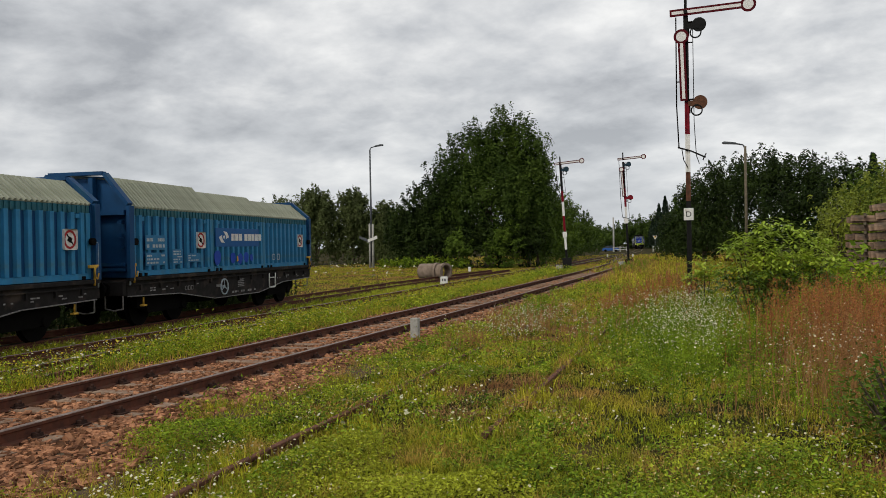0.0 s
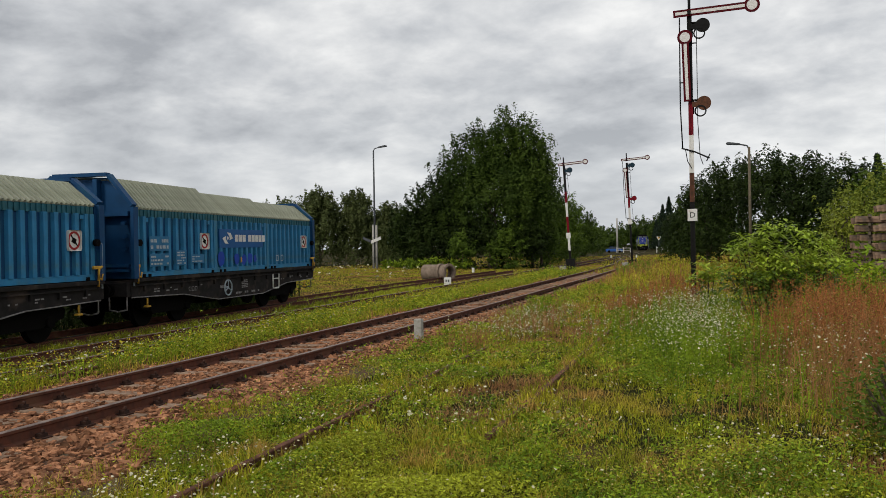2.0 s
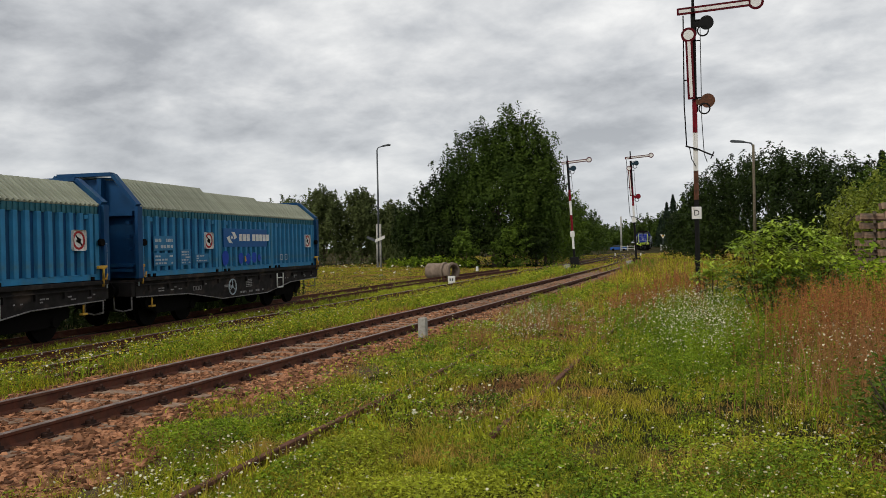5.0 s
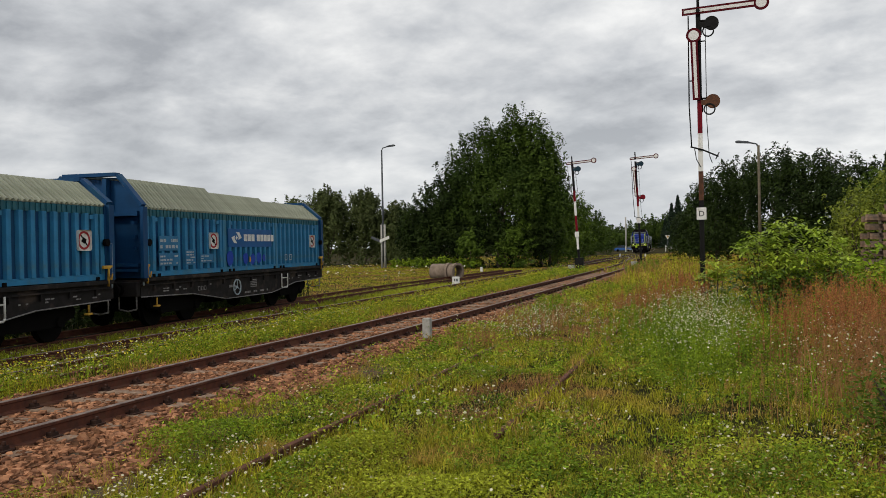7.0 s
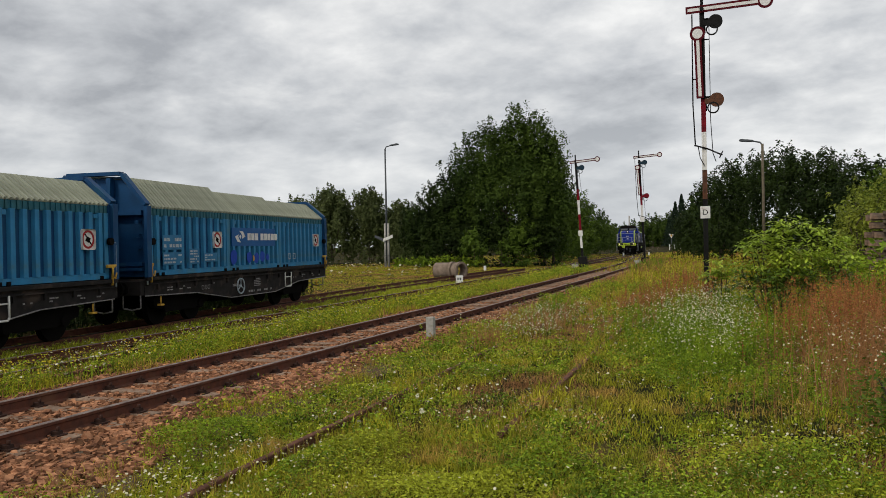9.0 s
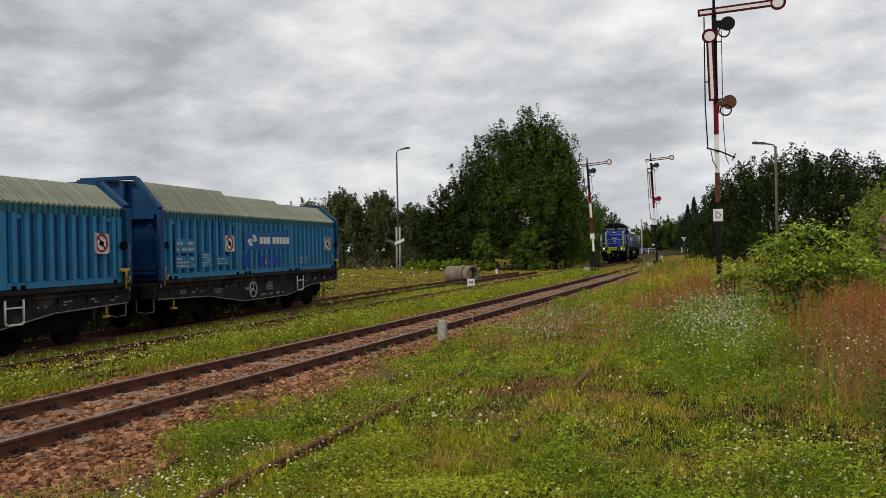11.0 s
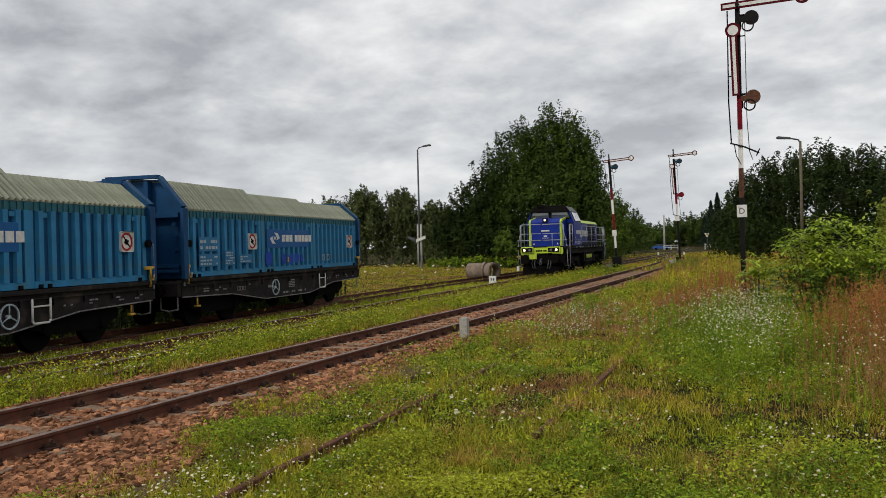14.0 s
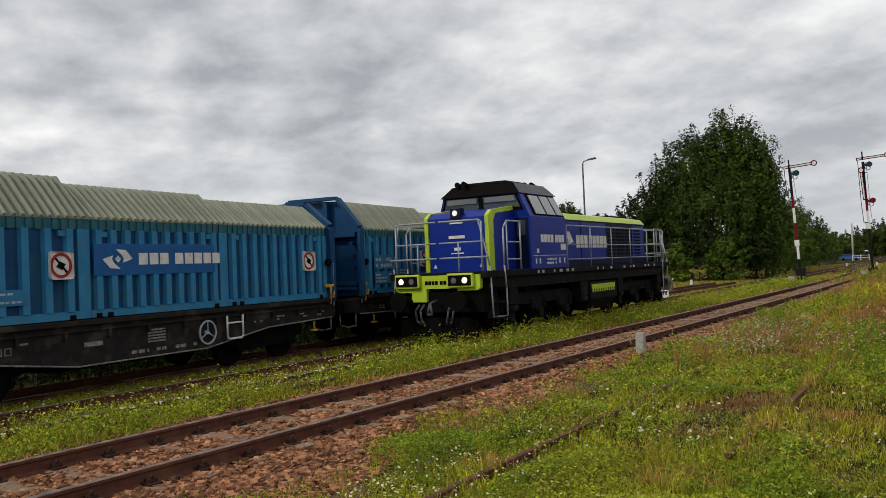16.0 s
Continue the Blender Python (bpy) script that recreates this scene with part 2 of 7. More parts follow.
def pieces(name, bm, mats, parent=None, label=""):
    """Links each loose piece of a bmesh as a part of its own; returns the first."""
    bmesh.ops.recalc_face_normals(bm, faces=bm.faces)
    left, first = set(bm.faces), None
    while left:
        stack, island = [left.pop()], []
        while stack:
            f = stack.pop()
            island.append(f)
            for e in f.edges:
                for g in e.link_faces:
                    if g in left:
                        left.discard(g)
                        stack.append(g)
        one, seen = B(), {}
        for f in sorted(island, key=lambda q: q.index):
            vs = []
            for v in f.verts:
                if v not in seen:
                    seen[v] = one.verts.new(v.co)
                vs.append(seen[v])
            nf = one.faces.new(vs)
            nf.smooth, nf.material_index = f.smooth, f.material_index
        ob = part(name, one, mats, parent, label, False)
        first = first or ob
    bm.free()
    return first


def thing(name, label, category, group="", at=None):
    ob = new(name)
    tagged(ob, label, category, group)
    if at is not None:
        ob.matrix_basis = at
    return ob


def B():
    return bmesh.new()


# ---------------------------------------------------------------- plan: tracks and ground
def curve_through(pts):
    ys, xs = np.array([p[1] for p in pts], float), np.array([p[0] for p in pts], float)
    grid = np.arange(ys[0], ys[-1] + 0.01, 1.0)
    x = np.interp(grid, ys, xs)
    for _ in range(30):
        x[1:-1] = (x[:-2] + 2 * x[1:-1] + x[2:]) / 4
    return grid, x


TRACK_1 = curve_through([(-7.5, -45), (-7.58, 10), (-7.64, 25), (-7.82, 36), (-8.0, 48), (-8.2, 57), (-8.75, 67), (-9.5, 80), (-12.0, 105), (-15.6, 132)])
TRACK_2 = curve_through([(-10.6, -45), (-11.65, 0), (-12.1, 18.7), (-12.75, 40.6), (-13.7, 62), (-14.4, 84), (-15.7, 121), (-17.0, 157), (-19.0, 194), (-24.0, 252), (-36.0, 340)])
TRACK_3 = curve_through([(-13.6, -45), (-14.9, 5), (-15.75, 17), (-16.6, 30), (-17.2, 40), (-17.4, 55), (-17.4, 67)])


def track_x(track, y):
    return np.interp(y, track[0], track[1])


def track_z(k, y):
    y = np.asarray(y, float)
    if k == 1:
        return -0.15 * np.clip((y - 55) / 55, 0, 1)
    return -0.15 + 0 * y if k == 2 else -0.25 + 0 * y


def ground_z(x, y):
    """Grass level: beds lie 0.19 under the rail heads; right of the line a level meadow."""
    x, y = np.asarray(x, float), np.asarray(y, float)
    x1, x2, x3 = track_x(TRACK_1, y), track_x(TRACK_2, y), track_x(TRACK_3, y)
    near = np.where(y < 132, x1, x2)
    z = np.interp(np.clip((x - near), -60, 40), [-60, -22, -11, -8, -4.5, -2.2, 0, 1.5, 2.6, 40], [-0.30, -0.32, -0.44, -0.45, -0.36, -0.24, -0.19, -0.21, -0.27, -0.25])
    return z


NOISE = np.random.RandomState(5)


def build_ground():
    ys = np.concatenate([np.arange(-40, 60, 0.6), np.arange(60, 140, 2.0), np.arange(140, 400, 10), [450, 600, 900, 1500, 2500]])
    xs = np.concatenate([[-2500, -1500, -800, -400, -200, -120, -90, -70, -55], np.arange(-46, -20, 2.0), np.arange(-20, 14, 0.35), np.arange(14, 40, 2.0), [50, 70, 100, 160, 300, 600, 1200, 2500]])
    X, Y = np.meshgrid(xs, ys)
    Z = ground_z(X, Y) + 0.025 * np.sin(X * 1.7 + np.sin(Y * 0.9)) * np.cos(Y * 1.3 + X * 0.4) + NOISE.normal(0, 0.008, X.shape)
    n, m = X.shape
    idx = np.arange(n * m).reshape(n, m)
    faces = np.stack([idx[:-1, :-1], idx[:-1, 1:], idx[1:, 1:], idx[1:, :-1]], -1).reshape(-1, 4)
    cx = (X[:-1, :-1] + X[1:, 1:]) / 2; cy = (Y[:-1, :-1] + Y[1:, 1:]) / 2
    fm = np.zeros(cx.shape, int)
    d1 = cx - track_x(TRACK_1, cy)
    fm[(d1 > -1.75) & (d1 < 2.4 - 0.25 * np.sin(cy * 0.8) - 0.5 * np.clip((cy - 9) / 10, 0, 1)) & (cy < 58)] = 1
    fm[(np.abs(d1) < 0.95) & (cy >= 58) & (cy < 110)] = 1
    d3 = cx - track_x(TRACK_3, cy)
    # strip beneath the wagons takes the shade-darkened ballast
    fm[(np.abs(d3) < 0.9) & (cy < 32)] = 2
    me = mesh_from("ground", np.stack([X, Y, Z], -1).reshape(-1, 3), faces, [M["soil"], M["ballast_bed"], M["dark_bed"]], fm.ravel(), True)
    tagged(new("ground", me), "grassy railway yard ground with brown ballast beds", "ground", kind="structure")


build_ground()

RAIL = [(-0.075, 0), (0.075, 0), (0.07, 0.018), (0.014, 0.035), (0.012, 0.115), (0.036, 0.13), (0.036, 0.158), (0.026, 0.165), (-0.026, 0.165), (-0.036, 0.158), (-0.036, 0.13), (-0.012, 0.115), (-0.014, 0.035), (-0.07, 0.018)]


def sweep_rail(name, xs, ys, ztop, mats, height=0.165, parent=None, wobble=0.0):
    n, k = len(xs), len(RAIL)
    rng = np.random.RandomState(3)
    v = np.zeros((n, k, 3))
    for j, (a, b) in enumerate(RAIL):
        v[:, j, 0] = xs + a + wobble * np.sin(ys * 0.7)
        v[:, j, 1] = ys
        v[:, j, 2] = ztop - height + b * height / 0.165
    idx = np.arange(n * k).reshape(n, k)
    f, fm = [], []
    for j in range(k):
        j2 = (j + 1) % k
        f.append(np.stack([idx[:-1, j], idx[:-1, j2], idx[1:, j2], idx[1:, j]], -1))
        fm.append(np.full(n - 1, 1 if j in (6, 7, 8) else 0))
    f.append(np.array([[idx[e, a], idx[e, b], idx[e, c], idx[e, d]] for e in (0, n - 1) for a, b, c, d in ((0, 1, 2, 13), (2, 3, 12, 13), (3, 4, 11, 12), (4, 5, 10, 11), (5, 6, 9, 10), (6, 7, 8, 9))]))
    fm.append(np.zeros(12))
    ob = new(name, mesh_from(name, v.reshape(-1, 3), np.concatenate(f), mats, np.concatenate(fm)))
    ob.parent = parent
    return ob


def build_track(k, track, y0, y1, label, top):
    th = thing("railway_track", label, "track")
    th["kind"] = "structure"
    ys = np.arange(y0, y1 + 0.1, 1.0)
    for side in (-0.7525, 0.7525):
        sweep_rail("rail", track_x(track, ys) + side, ys, track_z(k, ys), [M["rust"], top], parent=th)
    return th


track_main = build_track(1, TRACK_1, -40, 130, "rusty rails on concrete sleepers in brown ballast", M["railtop"])
track_loop = build_track(2, TRACK_2, -40, 335, "rusty rails of an overgrown track among yellow flowers", M["railtop"])
track_siding = build_track(3, TRACK_3, -40, 66, "rusty siding rails sunk in grass beneath freight wagons", M["rust"])


def build_sleepers(parent, k, track, y0, y1, step, mat, drop, half):
    bm = B()
    prism(bm, [(-0.13, -0.12), (0.13, -0.12), (0.13, -0.01), (0.105, 0.0), (-0.105, 0.0), (-0.13, -0.01)], "x", -half, half)
    me = bpy.data.meshes.new("sleeper")
    bmesh.ops.recalc_face_normals(bm, faces=bm.faces)
    bm.to_mesh(me); bm.free()
    me.materials.append(mat)
    for i, y in enumerate(np.arange(y0, y1, step)):
        s = new("sleeper", me)
        s.parent = parent
        s.matrix_basis = pose(float(track_x(track, y)) + random.uniform(-0.03, 0.03), float(y) + random.uniform(-0.02, 0.02), float(track_z(k, y)) - drop + random.uniform(-0.012, 0.008), 0, 0, random.uniform(-1, 1))


build_sleepers(track_main, 1, TRACK_1, -5, 80, 0.62, M["concrete"], 0.148, 1.10)
build_sleepers(track_loop, 2, TRACK_2, -2, 60, 0.66, M["wood_sleeper"], 0.185, 1.28)


def build_fastenings(parent, y0, y1, step):
    """Ribbed plate, clip and bolt on either side of each rail."""
    bm = B()
    box(bm, -0.17, 0.17, -0.07, 0.07, -0.012, 0.016)
    for sx in (-1, 1):
        prism(bm, [(sx * 0.05, 0.016), (sx * 0.135, 0.016), (sx * 0.125, 0.050), (sx * 0.055, 0.055)], "y", -0.045, 0.045)
        tube(bm, (sx * 0.105, 0, 0.04), (sx * 0.105, 0, 0.092), 0.02, 6)
    bmesh.ops.recalc_face_normals(bm, faces=bm.faces)
    me = bpy.data.meshes.new("rail_fastening"); bm.to_mesh(me); bm.free(); me.materials.append(M["rust_dark"])
    for y in np.arange(y0, y1, step):
        for side in (-0.7525, 0.7525):
            ob = new("rail_fastening", me)
            ob.parent = parent
            ob.matrix_basis = pose(float(track_x(TRACK_1, y)) + side, float(y), float(track_z(1, y)) - 0.148 + 0.004)


build_fastenings(track_main, -5 + 0.62 * 15, 46, 0.62)


def old_rail(x, ys, z, label, tilt=0.0):
    ys = np.array(ys, float)
    grid = np.linspace(ys[0], ys[-1], 24)
    ob = sweep_rail("old_rail", np.full(24, x) + tilt * (grid - grid[0]), grid, ground_z(np.full(24, x), grid) + z, [M["old_rail"], M["old_rail"]], 0.15, wobble=0.015)
    tagged(ob, label, "rail", "abandoned rails")


old_rail(-4.08, (4.2, 27.5), 0.118, "abandoned rusty rail half buried in grass", -0.028)
old_rail(-2.36, (8.2, 20), 0.100, "abandoned rusty rail nearly hidden in weeds", -0.020)
old_rail(-10.2, (5.5, 11.5), 0.10, "short old rail lying between overgrown tracks")


# ---------------------------------------------------------------- freight wagons
M.update(
    # hood blue darkened: shade of the recesses between ribs is in the colour
    w_blue=material("shaded_wagon_blue", (0.0055, 0.055, 0.155), 0.6, var=(0.0045, 0.042, 0.12), scale=2.5, bump=0.1, bump_scale=20, spots=(0.012, 0.072, 0.14), spot_scale=1.3, spot_at=0.6, streak=(0.012, 0.07, 0.13)),
    # brighter copy of the blue for the ribs, which stand out in the light
    w_rib=material("lit_wagon_blue", (0.030, 0.215, 0.42), 0.55, var=(0.024, 0.17, 0.34), scale=3, spots=(0.05, 0.17, 0.26), spot_scale=2, spot_at=0.58, streak=(0.05, 0.17, 0.24)),
    w_teal=material("wagon_teal_edge", (0.022, 0.125, 0.17), 0.6, var=(0.018, 0.09, 0.12), scale=5, streak=(0.05, 0.12, 0.12)),
    w_deep=material("wagon_end_blue", (0.008, 0.062, 0.17), 0.55, var=(0.006, 0.045, 0.12), scale=2),
    w_plate=material("wagon_sign_blue", (0.010, 0.10, 0.30), 0.5, var=(0.009, 0.085, 0.26), scale=3),
    w_plate2=material("wagon_pale_plate", (0.03, 0.17, 0.33), 0.55, var=(0.025, 0.14, 0.28), scale=4),
    # faded sheet, darkened further by the shadow in the gaps between seams
    w_roof=material("faded_shaded_roof_sheet", (0.21, 0.23, 0.17), 0.6, var=(0.16, 0.175, 0.13), scale=1.5, spots=(0.16, 0.175, 0.125), spot_scale=1.0, spot_at=0.6, bump=0.1, streak=(0.14, 0.155, 0.11)),
    # same roof colour lightened, as the seams catch the light
    w_seam=material("lit_roof_seam", (0.295, 0.31, 0.24), 0.65, var=(0.25, 0.265, 0.20), scale=4, per_object=0.12),
    w_black=material("black_underframe", (0.022, 0.0195, 0.019), 0.8, var=(0.014, 0.0125, 0.012), scale=5, spec=0.12, bump=0.2, spots=(0.055, 0.042, 0.034), spot_scale=2.2, spot_at=0.6),
    grime=material("oily_iron", (0.006, 0.0055, 0.005), 0.85, spec=0.05, var=(0.005, 0.0045, 0.0045), scale=6, bump=0.3),
    white=material("white_paint", (0.72, 0.71, 0.68), 0.6, var=(0.60, 0.59, 0.55), scale=8, spots=(0.45, 0.43, 0.38), spot_scale=6, spot_at=0.64),
    faded_white=material("faded_lettering", (0.42, 0.47, 0.50), 0.7, var=(0.26, 0.32, 0.36), scale=14),
    grey_mark=material("grey_lettering", (0.28, 0.27, 0.26), 0.8, var=(0.13, 0.12, 0.12), scale=14),
    red=material("red_paint", (0.36, 0.022, 0.025), 0.5, var=(0.28, 0.02, 0.022), scale=6),
    yellow_paint=material("yellow_handle", (0.60, 0.36, 0.05), 0.6, var=(0.45, 0.25, 0.04), scale=8),
    spray=material("blue_spray_paint", (0.01, 0.045, 0.33), 0.6, var=(0.01, 0.06, 0.40), scale=5),
)
WAGON_LEN = 12.05


def hood_profile(half, eave, top, ridge):
    return [(-half, 1.36), (half, 1.36), (half, eave), (ridge, top), (0, top + 0.05), (-ridge, top), (-half, eave)]


def add_hood(wagon, y0, y1, half, top, ridge, ribs):
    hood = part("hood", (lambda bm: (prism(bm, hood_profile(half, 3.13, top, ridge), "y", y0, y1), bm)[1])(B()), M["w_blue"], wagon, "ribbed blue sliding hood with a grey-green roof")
    # roof sheet with raised seams
    bm = B()
    e, rg = (half + 0.035, 3.115), (ridge, top + 0.02)
    for s in (1, -1):
        o = [(s * e[0], e[1]), (s * rg[0], rg[1]), (0, top + 0.07), (0, top + 0.04), (s * (rg[0] - 0.02), rg[1] - 0.035), (s * (e[0] - 0.03), e[1] - 0.02)]
        prism(bm, o if s > 0 else o[::-1], "y", y0 - 0.03, y1 + 0.03)
    part("roof_sheet", bm, M["w_roof"], hood, "faded grey-green seamed roof sheet")
    # raised seams, one piece each across the roof
    line = [(-e[0], e[1]), (-rg[0], rg[1]), (0, top + 0.07), (rg[0], rg[1]), (e[0], e[1])]
    bm = B()
    rows_ = []
    for k, (x, z) in enumerate(line):
        o = Vector((0.045 * (1 if x > 0.01 else -1 if x < -0.01 else 0) * 0.75, 0, 0.045))
        rows_.append([bm.verts.new(Vector((x, dy, z)) + o * up) for dy, up in ((-0.042, -0.2), (-0.026, 1), (0.026, 1), (0.042, -0.2))])
    for p, q in zip(rows_, rows_[1:]):
        for i in range(3):
            bm.faces.new((p[i], q[i], q[i + 1], p[i + 1]))
    bm.faces.new(rows_[0]); bm.faces.new(rows_[-1][::-1])
    bmesh.ops.recalc_face_normals(bm, faces=bm.faces)
    me = bpy.data.meshes.new("roof_seam"); bm.to_mesh(me); bm.free(); me.materials.append(M["w_seam"])
    n = int((y1 - y0) / 0.165)
    for i in range(n + 1):
        r = new("roof_seam", me); r.parent = hood
        r.matrix_basis = pose(0, y0 + 0.02 + i * (y1 - y0 - 0.04) / n, 0)
    # corrugated eave flange
    m = int((y1 - y0) / 0.165)
    for s in (1, -1):
        bm = B()
        box(bm, min(s * half, s * (half + 0.022)), max(s * half, s * (half + 0.022)), y0, y1, 2.93, 3.11)
        for i in range(m):
            y = y0 + (i + 0.5) * (y1 - y0) / m
            box(bm, min(s * half, s * (half + 0.045)), max(s * half, s * (half + 0.045)), y - 0.05, y + 0.05, 2.92, 3.105)
        part("eave_flange", bm, M["w_teal"], hood, "teal corrugated eave flange")
    # vertical ribs, each a piece
    bm = B()
    prism(bm, [(-0.085, 0), (0.085, 0), (0.065, 0.085), (-0.065, 0.085)], "z", 1.50, 2.93)
    bmesh.ops.recalc_face_normals(bm, faces=bm.faces)
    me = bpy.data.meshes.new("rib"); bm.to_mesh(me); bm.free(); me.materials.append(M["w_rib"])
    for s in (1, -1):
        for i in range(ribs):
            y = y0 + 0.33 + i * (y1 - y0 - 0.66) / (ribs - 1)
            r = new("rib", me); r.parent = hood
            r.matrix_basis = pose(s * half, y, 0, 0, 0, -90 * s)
    # flat frames at the ends and along the foot
    for s in (1, -1):
        bm = B()
        a, b = sorted((s * half, s * (half + 0.05)))
        box(bm, a, b, y0, y0 + 0.15, 1.36, 2.93, 0, 0.008)
        box(bm, a, b, y1 - 0.15, y1, 1.36, 2.93, 0, 0.008)
        a, b = sorted((s * half, s * (half + 0.058)))
        box(bm, a, b, y0 + 0.15, y1 - 0.15, 1.36, 1.50, 0, 0.008)
        for yy in (y0 + 0.45, y1 - 0.45):
            box(bm, a, b, yy - 0.09, yy + 0.09, 2.80, 2.90)
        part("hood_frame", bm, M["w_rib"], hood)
        for yy in (y0 + 0.3, y0 + 0.55, y1 - 0.3):
            bm = B()
            a, b = sorted((s * (half + 0.05), s * (half + 0.09)))
            box(bm, a, b, yy - 0.05, yy + 0.05, 1.36, 1.44)
            part("roller_catch", bm, M["grime"], hood)
    return hood


def side_bars(bm, x, y0, y1, z0, z1, rows, seed, fill=0.75):
    """Lines of writing too small to read, as plain bars."""
    rng = random.Random(seed)
    h = (z1 - z0) / rows
    for r in range(rows):
        y = y0
        while y < y1 - 0.05:
            w = rng.uniform(0.05, 0.16)
            if rng.random() < fill:
                box(bm, x, x + 0.004, y, min(y + w, y1), z0 + r * h + h * 0.2, z0 + r * h + h * 0.72)
            y += w + rng.uniform(0.02, 0.05)


def swirl(bm, x, yc, zc, s, n=10, face="x"):
    """Two curved blades round a small diamond: the plain shape of an emblem."""
    def put(poly):
        f = prism(bm, [(yc + a * s, zc + b * s) for a, b in poly], face, x, x + 0.006)
    arc = [math.pi * i / n for i in range(n + 1)]
    top = [(-0.75 + 1.5 * i / n, 0.16 + 0.42 * math.sin(a)) for i, a in enumerate(arc)]
    low = [(-0.45 + 0.95 * i / n, 0.12 + 0.16 * math.sin(a)) for i, a in enumerate(arc)]
    blade = [(1.05, 0.0), (0.55, 0.5), (-0.15, 0.55), (0.28, 0.22), (0.42, 0.0), (0.34, -0.2)]
    put(blade)
    put([(-a, -b) for a, b in blade])
    put([(0.2, 0), (0, 0.2), (-0.2, 0), (0, -0.2)])


def name_bars(bm, x, y0, y1, z0, z1, widths, face="x", thick=0.006):
    """A company name as plain upright blocks of the letters' size."""
    total = sum(widths)
    y = y0
    for i, w in enumerate(widths):
        ww = (y1 - y0) * abs(w) / total
        if w > 0:
            box(bm, x, x + thick, y + ww * 0.08, y + ww * 0.90, z0, z1)
        y += ww


def build_wagon(j1, j2, wheel_y, step_y):
    """Local axes: y along the wagon, z from the rail head, +x the side turned to the meadow."""
    wagon = thing("freight_wagon", "blue hooded coil freight wagon with grey-green roof on siding track", "freight wagon", "hooded freight wagons")
    hoods = [add_hood(wagon, 0.03, j1 + 0.02, 1.42, 3.86, 0.76, 10), add_hood(wagon, j1, j2 + 0.02, 1.385, 3.75, 0.72, 10), add_hood(wagon, j2, 11.98, 1.35, 3.66, 0.68, 10)]
    m = j1 - 4.22
    # sign board and emblem on the middle hood
    bm = B(); box(bm, 1.44, 1.475, 4.42 + m, 7.50 + m, 2.10, 2.68, 0, 0.006)
    board = part("sign_board", bm, M["w_plate"], hoods[1], "smooth blue sign board with white emblem")
    bm = B(); swirl(bm, 1.477, 4.95 + m, 2.40, 0.33)
    part("emblem", bm, M["white"], board, "white swirl emblem")
    bm = B(); name_bars(bm, 1.477, 5.42 + m, 7.40 + m, 2.29, 2.51, [1, 1, 1, -0.5, 1, 1, 1, 1, 1])
    pieces("letter_block", bm, M["white"], board, "white block of a company name")
    # round warning plates
    for hd, y, x in ((hoods[0], 3.40 + m * 1.9, 1.508), (hoods[2], 11.15, 1.438)):
        bm = B(); box(bm, x, x + 0.02, y - 0.23, y + 0.23, 2.06, 2.54, 0, 0.06)
        plate = part("warning_plate", bm, M["white"], hd, "white plate with red ring and black bar")
        bm = B(); ring(bm, (x + 0.024, y, 2.30), 0.215, 0.165, (1, 0, 0), 0.01)
        part("red_ring", bm, M["red"], plate)
        bm = B()
        prism(bm, [(y - 0.13, 2.42), (y - 0.10, 2.44), (y + 0.14, 2.18), (y + 0.11, 2.16)], "x", x + 0.02, x + 0.026)
        prism(bm, [(y - 0.10, 2.28), (y - 0.02, 2.37), (y + 0.09, 2.32), (y + 0.02, 2.22)], "x", x + 0.0205, x + 0.028)
        part("pictogram", bm, M["grime"], plate)
    # data plates on the first hood
    for k, (ya, yb, za, zb, rows) in enumerate(((0.55, 1.5, 2.03, 2.42, 2), (0.55, 1.5, 1.62, 1.96, 3), (1.85, 2.4, 1.62, 2.05, 5), (2.65, 3.4, 1.66, 1.92, 3))):
        bm = B(); box(bm, 1.507, 1.517, ya, yb, za, zb, 0, 0.004)
        p = part("data_plate", bm, M["w_plate2"], hoods[0], "pale blue plate with faded small writing")
        bm = B(); side_bars(bm, 1.5185, ya + 0.05, yb - 0.05, za + 0.03, zb - 0.03, rows, 10 + k)
        tagged(part("small_writing", bm, M["faded_white"], p), kind="stuff")
    # end walls
    for end, y, d in ((0, 0.0, -1), (1, WAGON_LEN, 1)):
        wall = B()
        half, top, rg = (1.46, 3.93, 0.78) if end == 0 else (1.40, 3.72, 0.70)
        ya, yb = sorted((y, y - d * 0.06))
        prism(wall, [(-half, 1.34), (half, 1.34), (half, 3.14), (rg, top), (-rg, top), (-half, 3.14)], "y", ya, yb)
        w = part("end_wall", wall, M["w_deep"], wagon, "deep blue end wall with posts and beams")
        fr = B()
        rim = [(half, 1.34), (half, 3.16), (rg, top + 0.03), (-rg, top + 0.03), (-half, 3.16), (-half, 1.34)]
        y1, y2 = sorted((y, y + d * 0.20))
        for (xa, za), (xb, zb) in zip(rim, rim[1:]):
            v = Vector((xb - xa, zb - za)); nn = Vector((v.y, -v.x)).normalized() * 0.09
            prism(fr, [(xa, za), (xb, zb), (xb + nn.x, zb + nn.y), (xa + nn.x, za + nn.y)], "y", y1, y2)
        for xp in (-0.45, 0.45):
            box(fr, xp - 0.06, xp + 0.06, y1 + 0.005, y2 - 0.02, 1.36, top - 0.04)
        box(fr, -half + 0.08, half - 0.08, y1 + 0.005, y2 - 0.035, 2.93, 3.05)
        for zz in (1.55, 1.68):
            box(fr, -half + 0.08, half - 0.08, y1 + 0.005, y2 - 0.05, zz - 0.045, zz + 0.035)
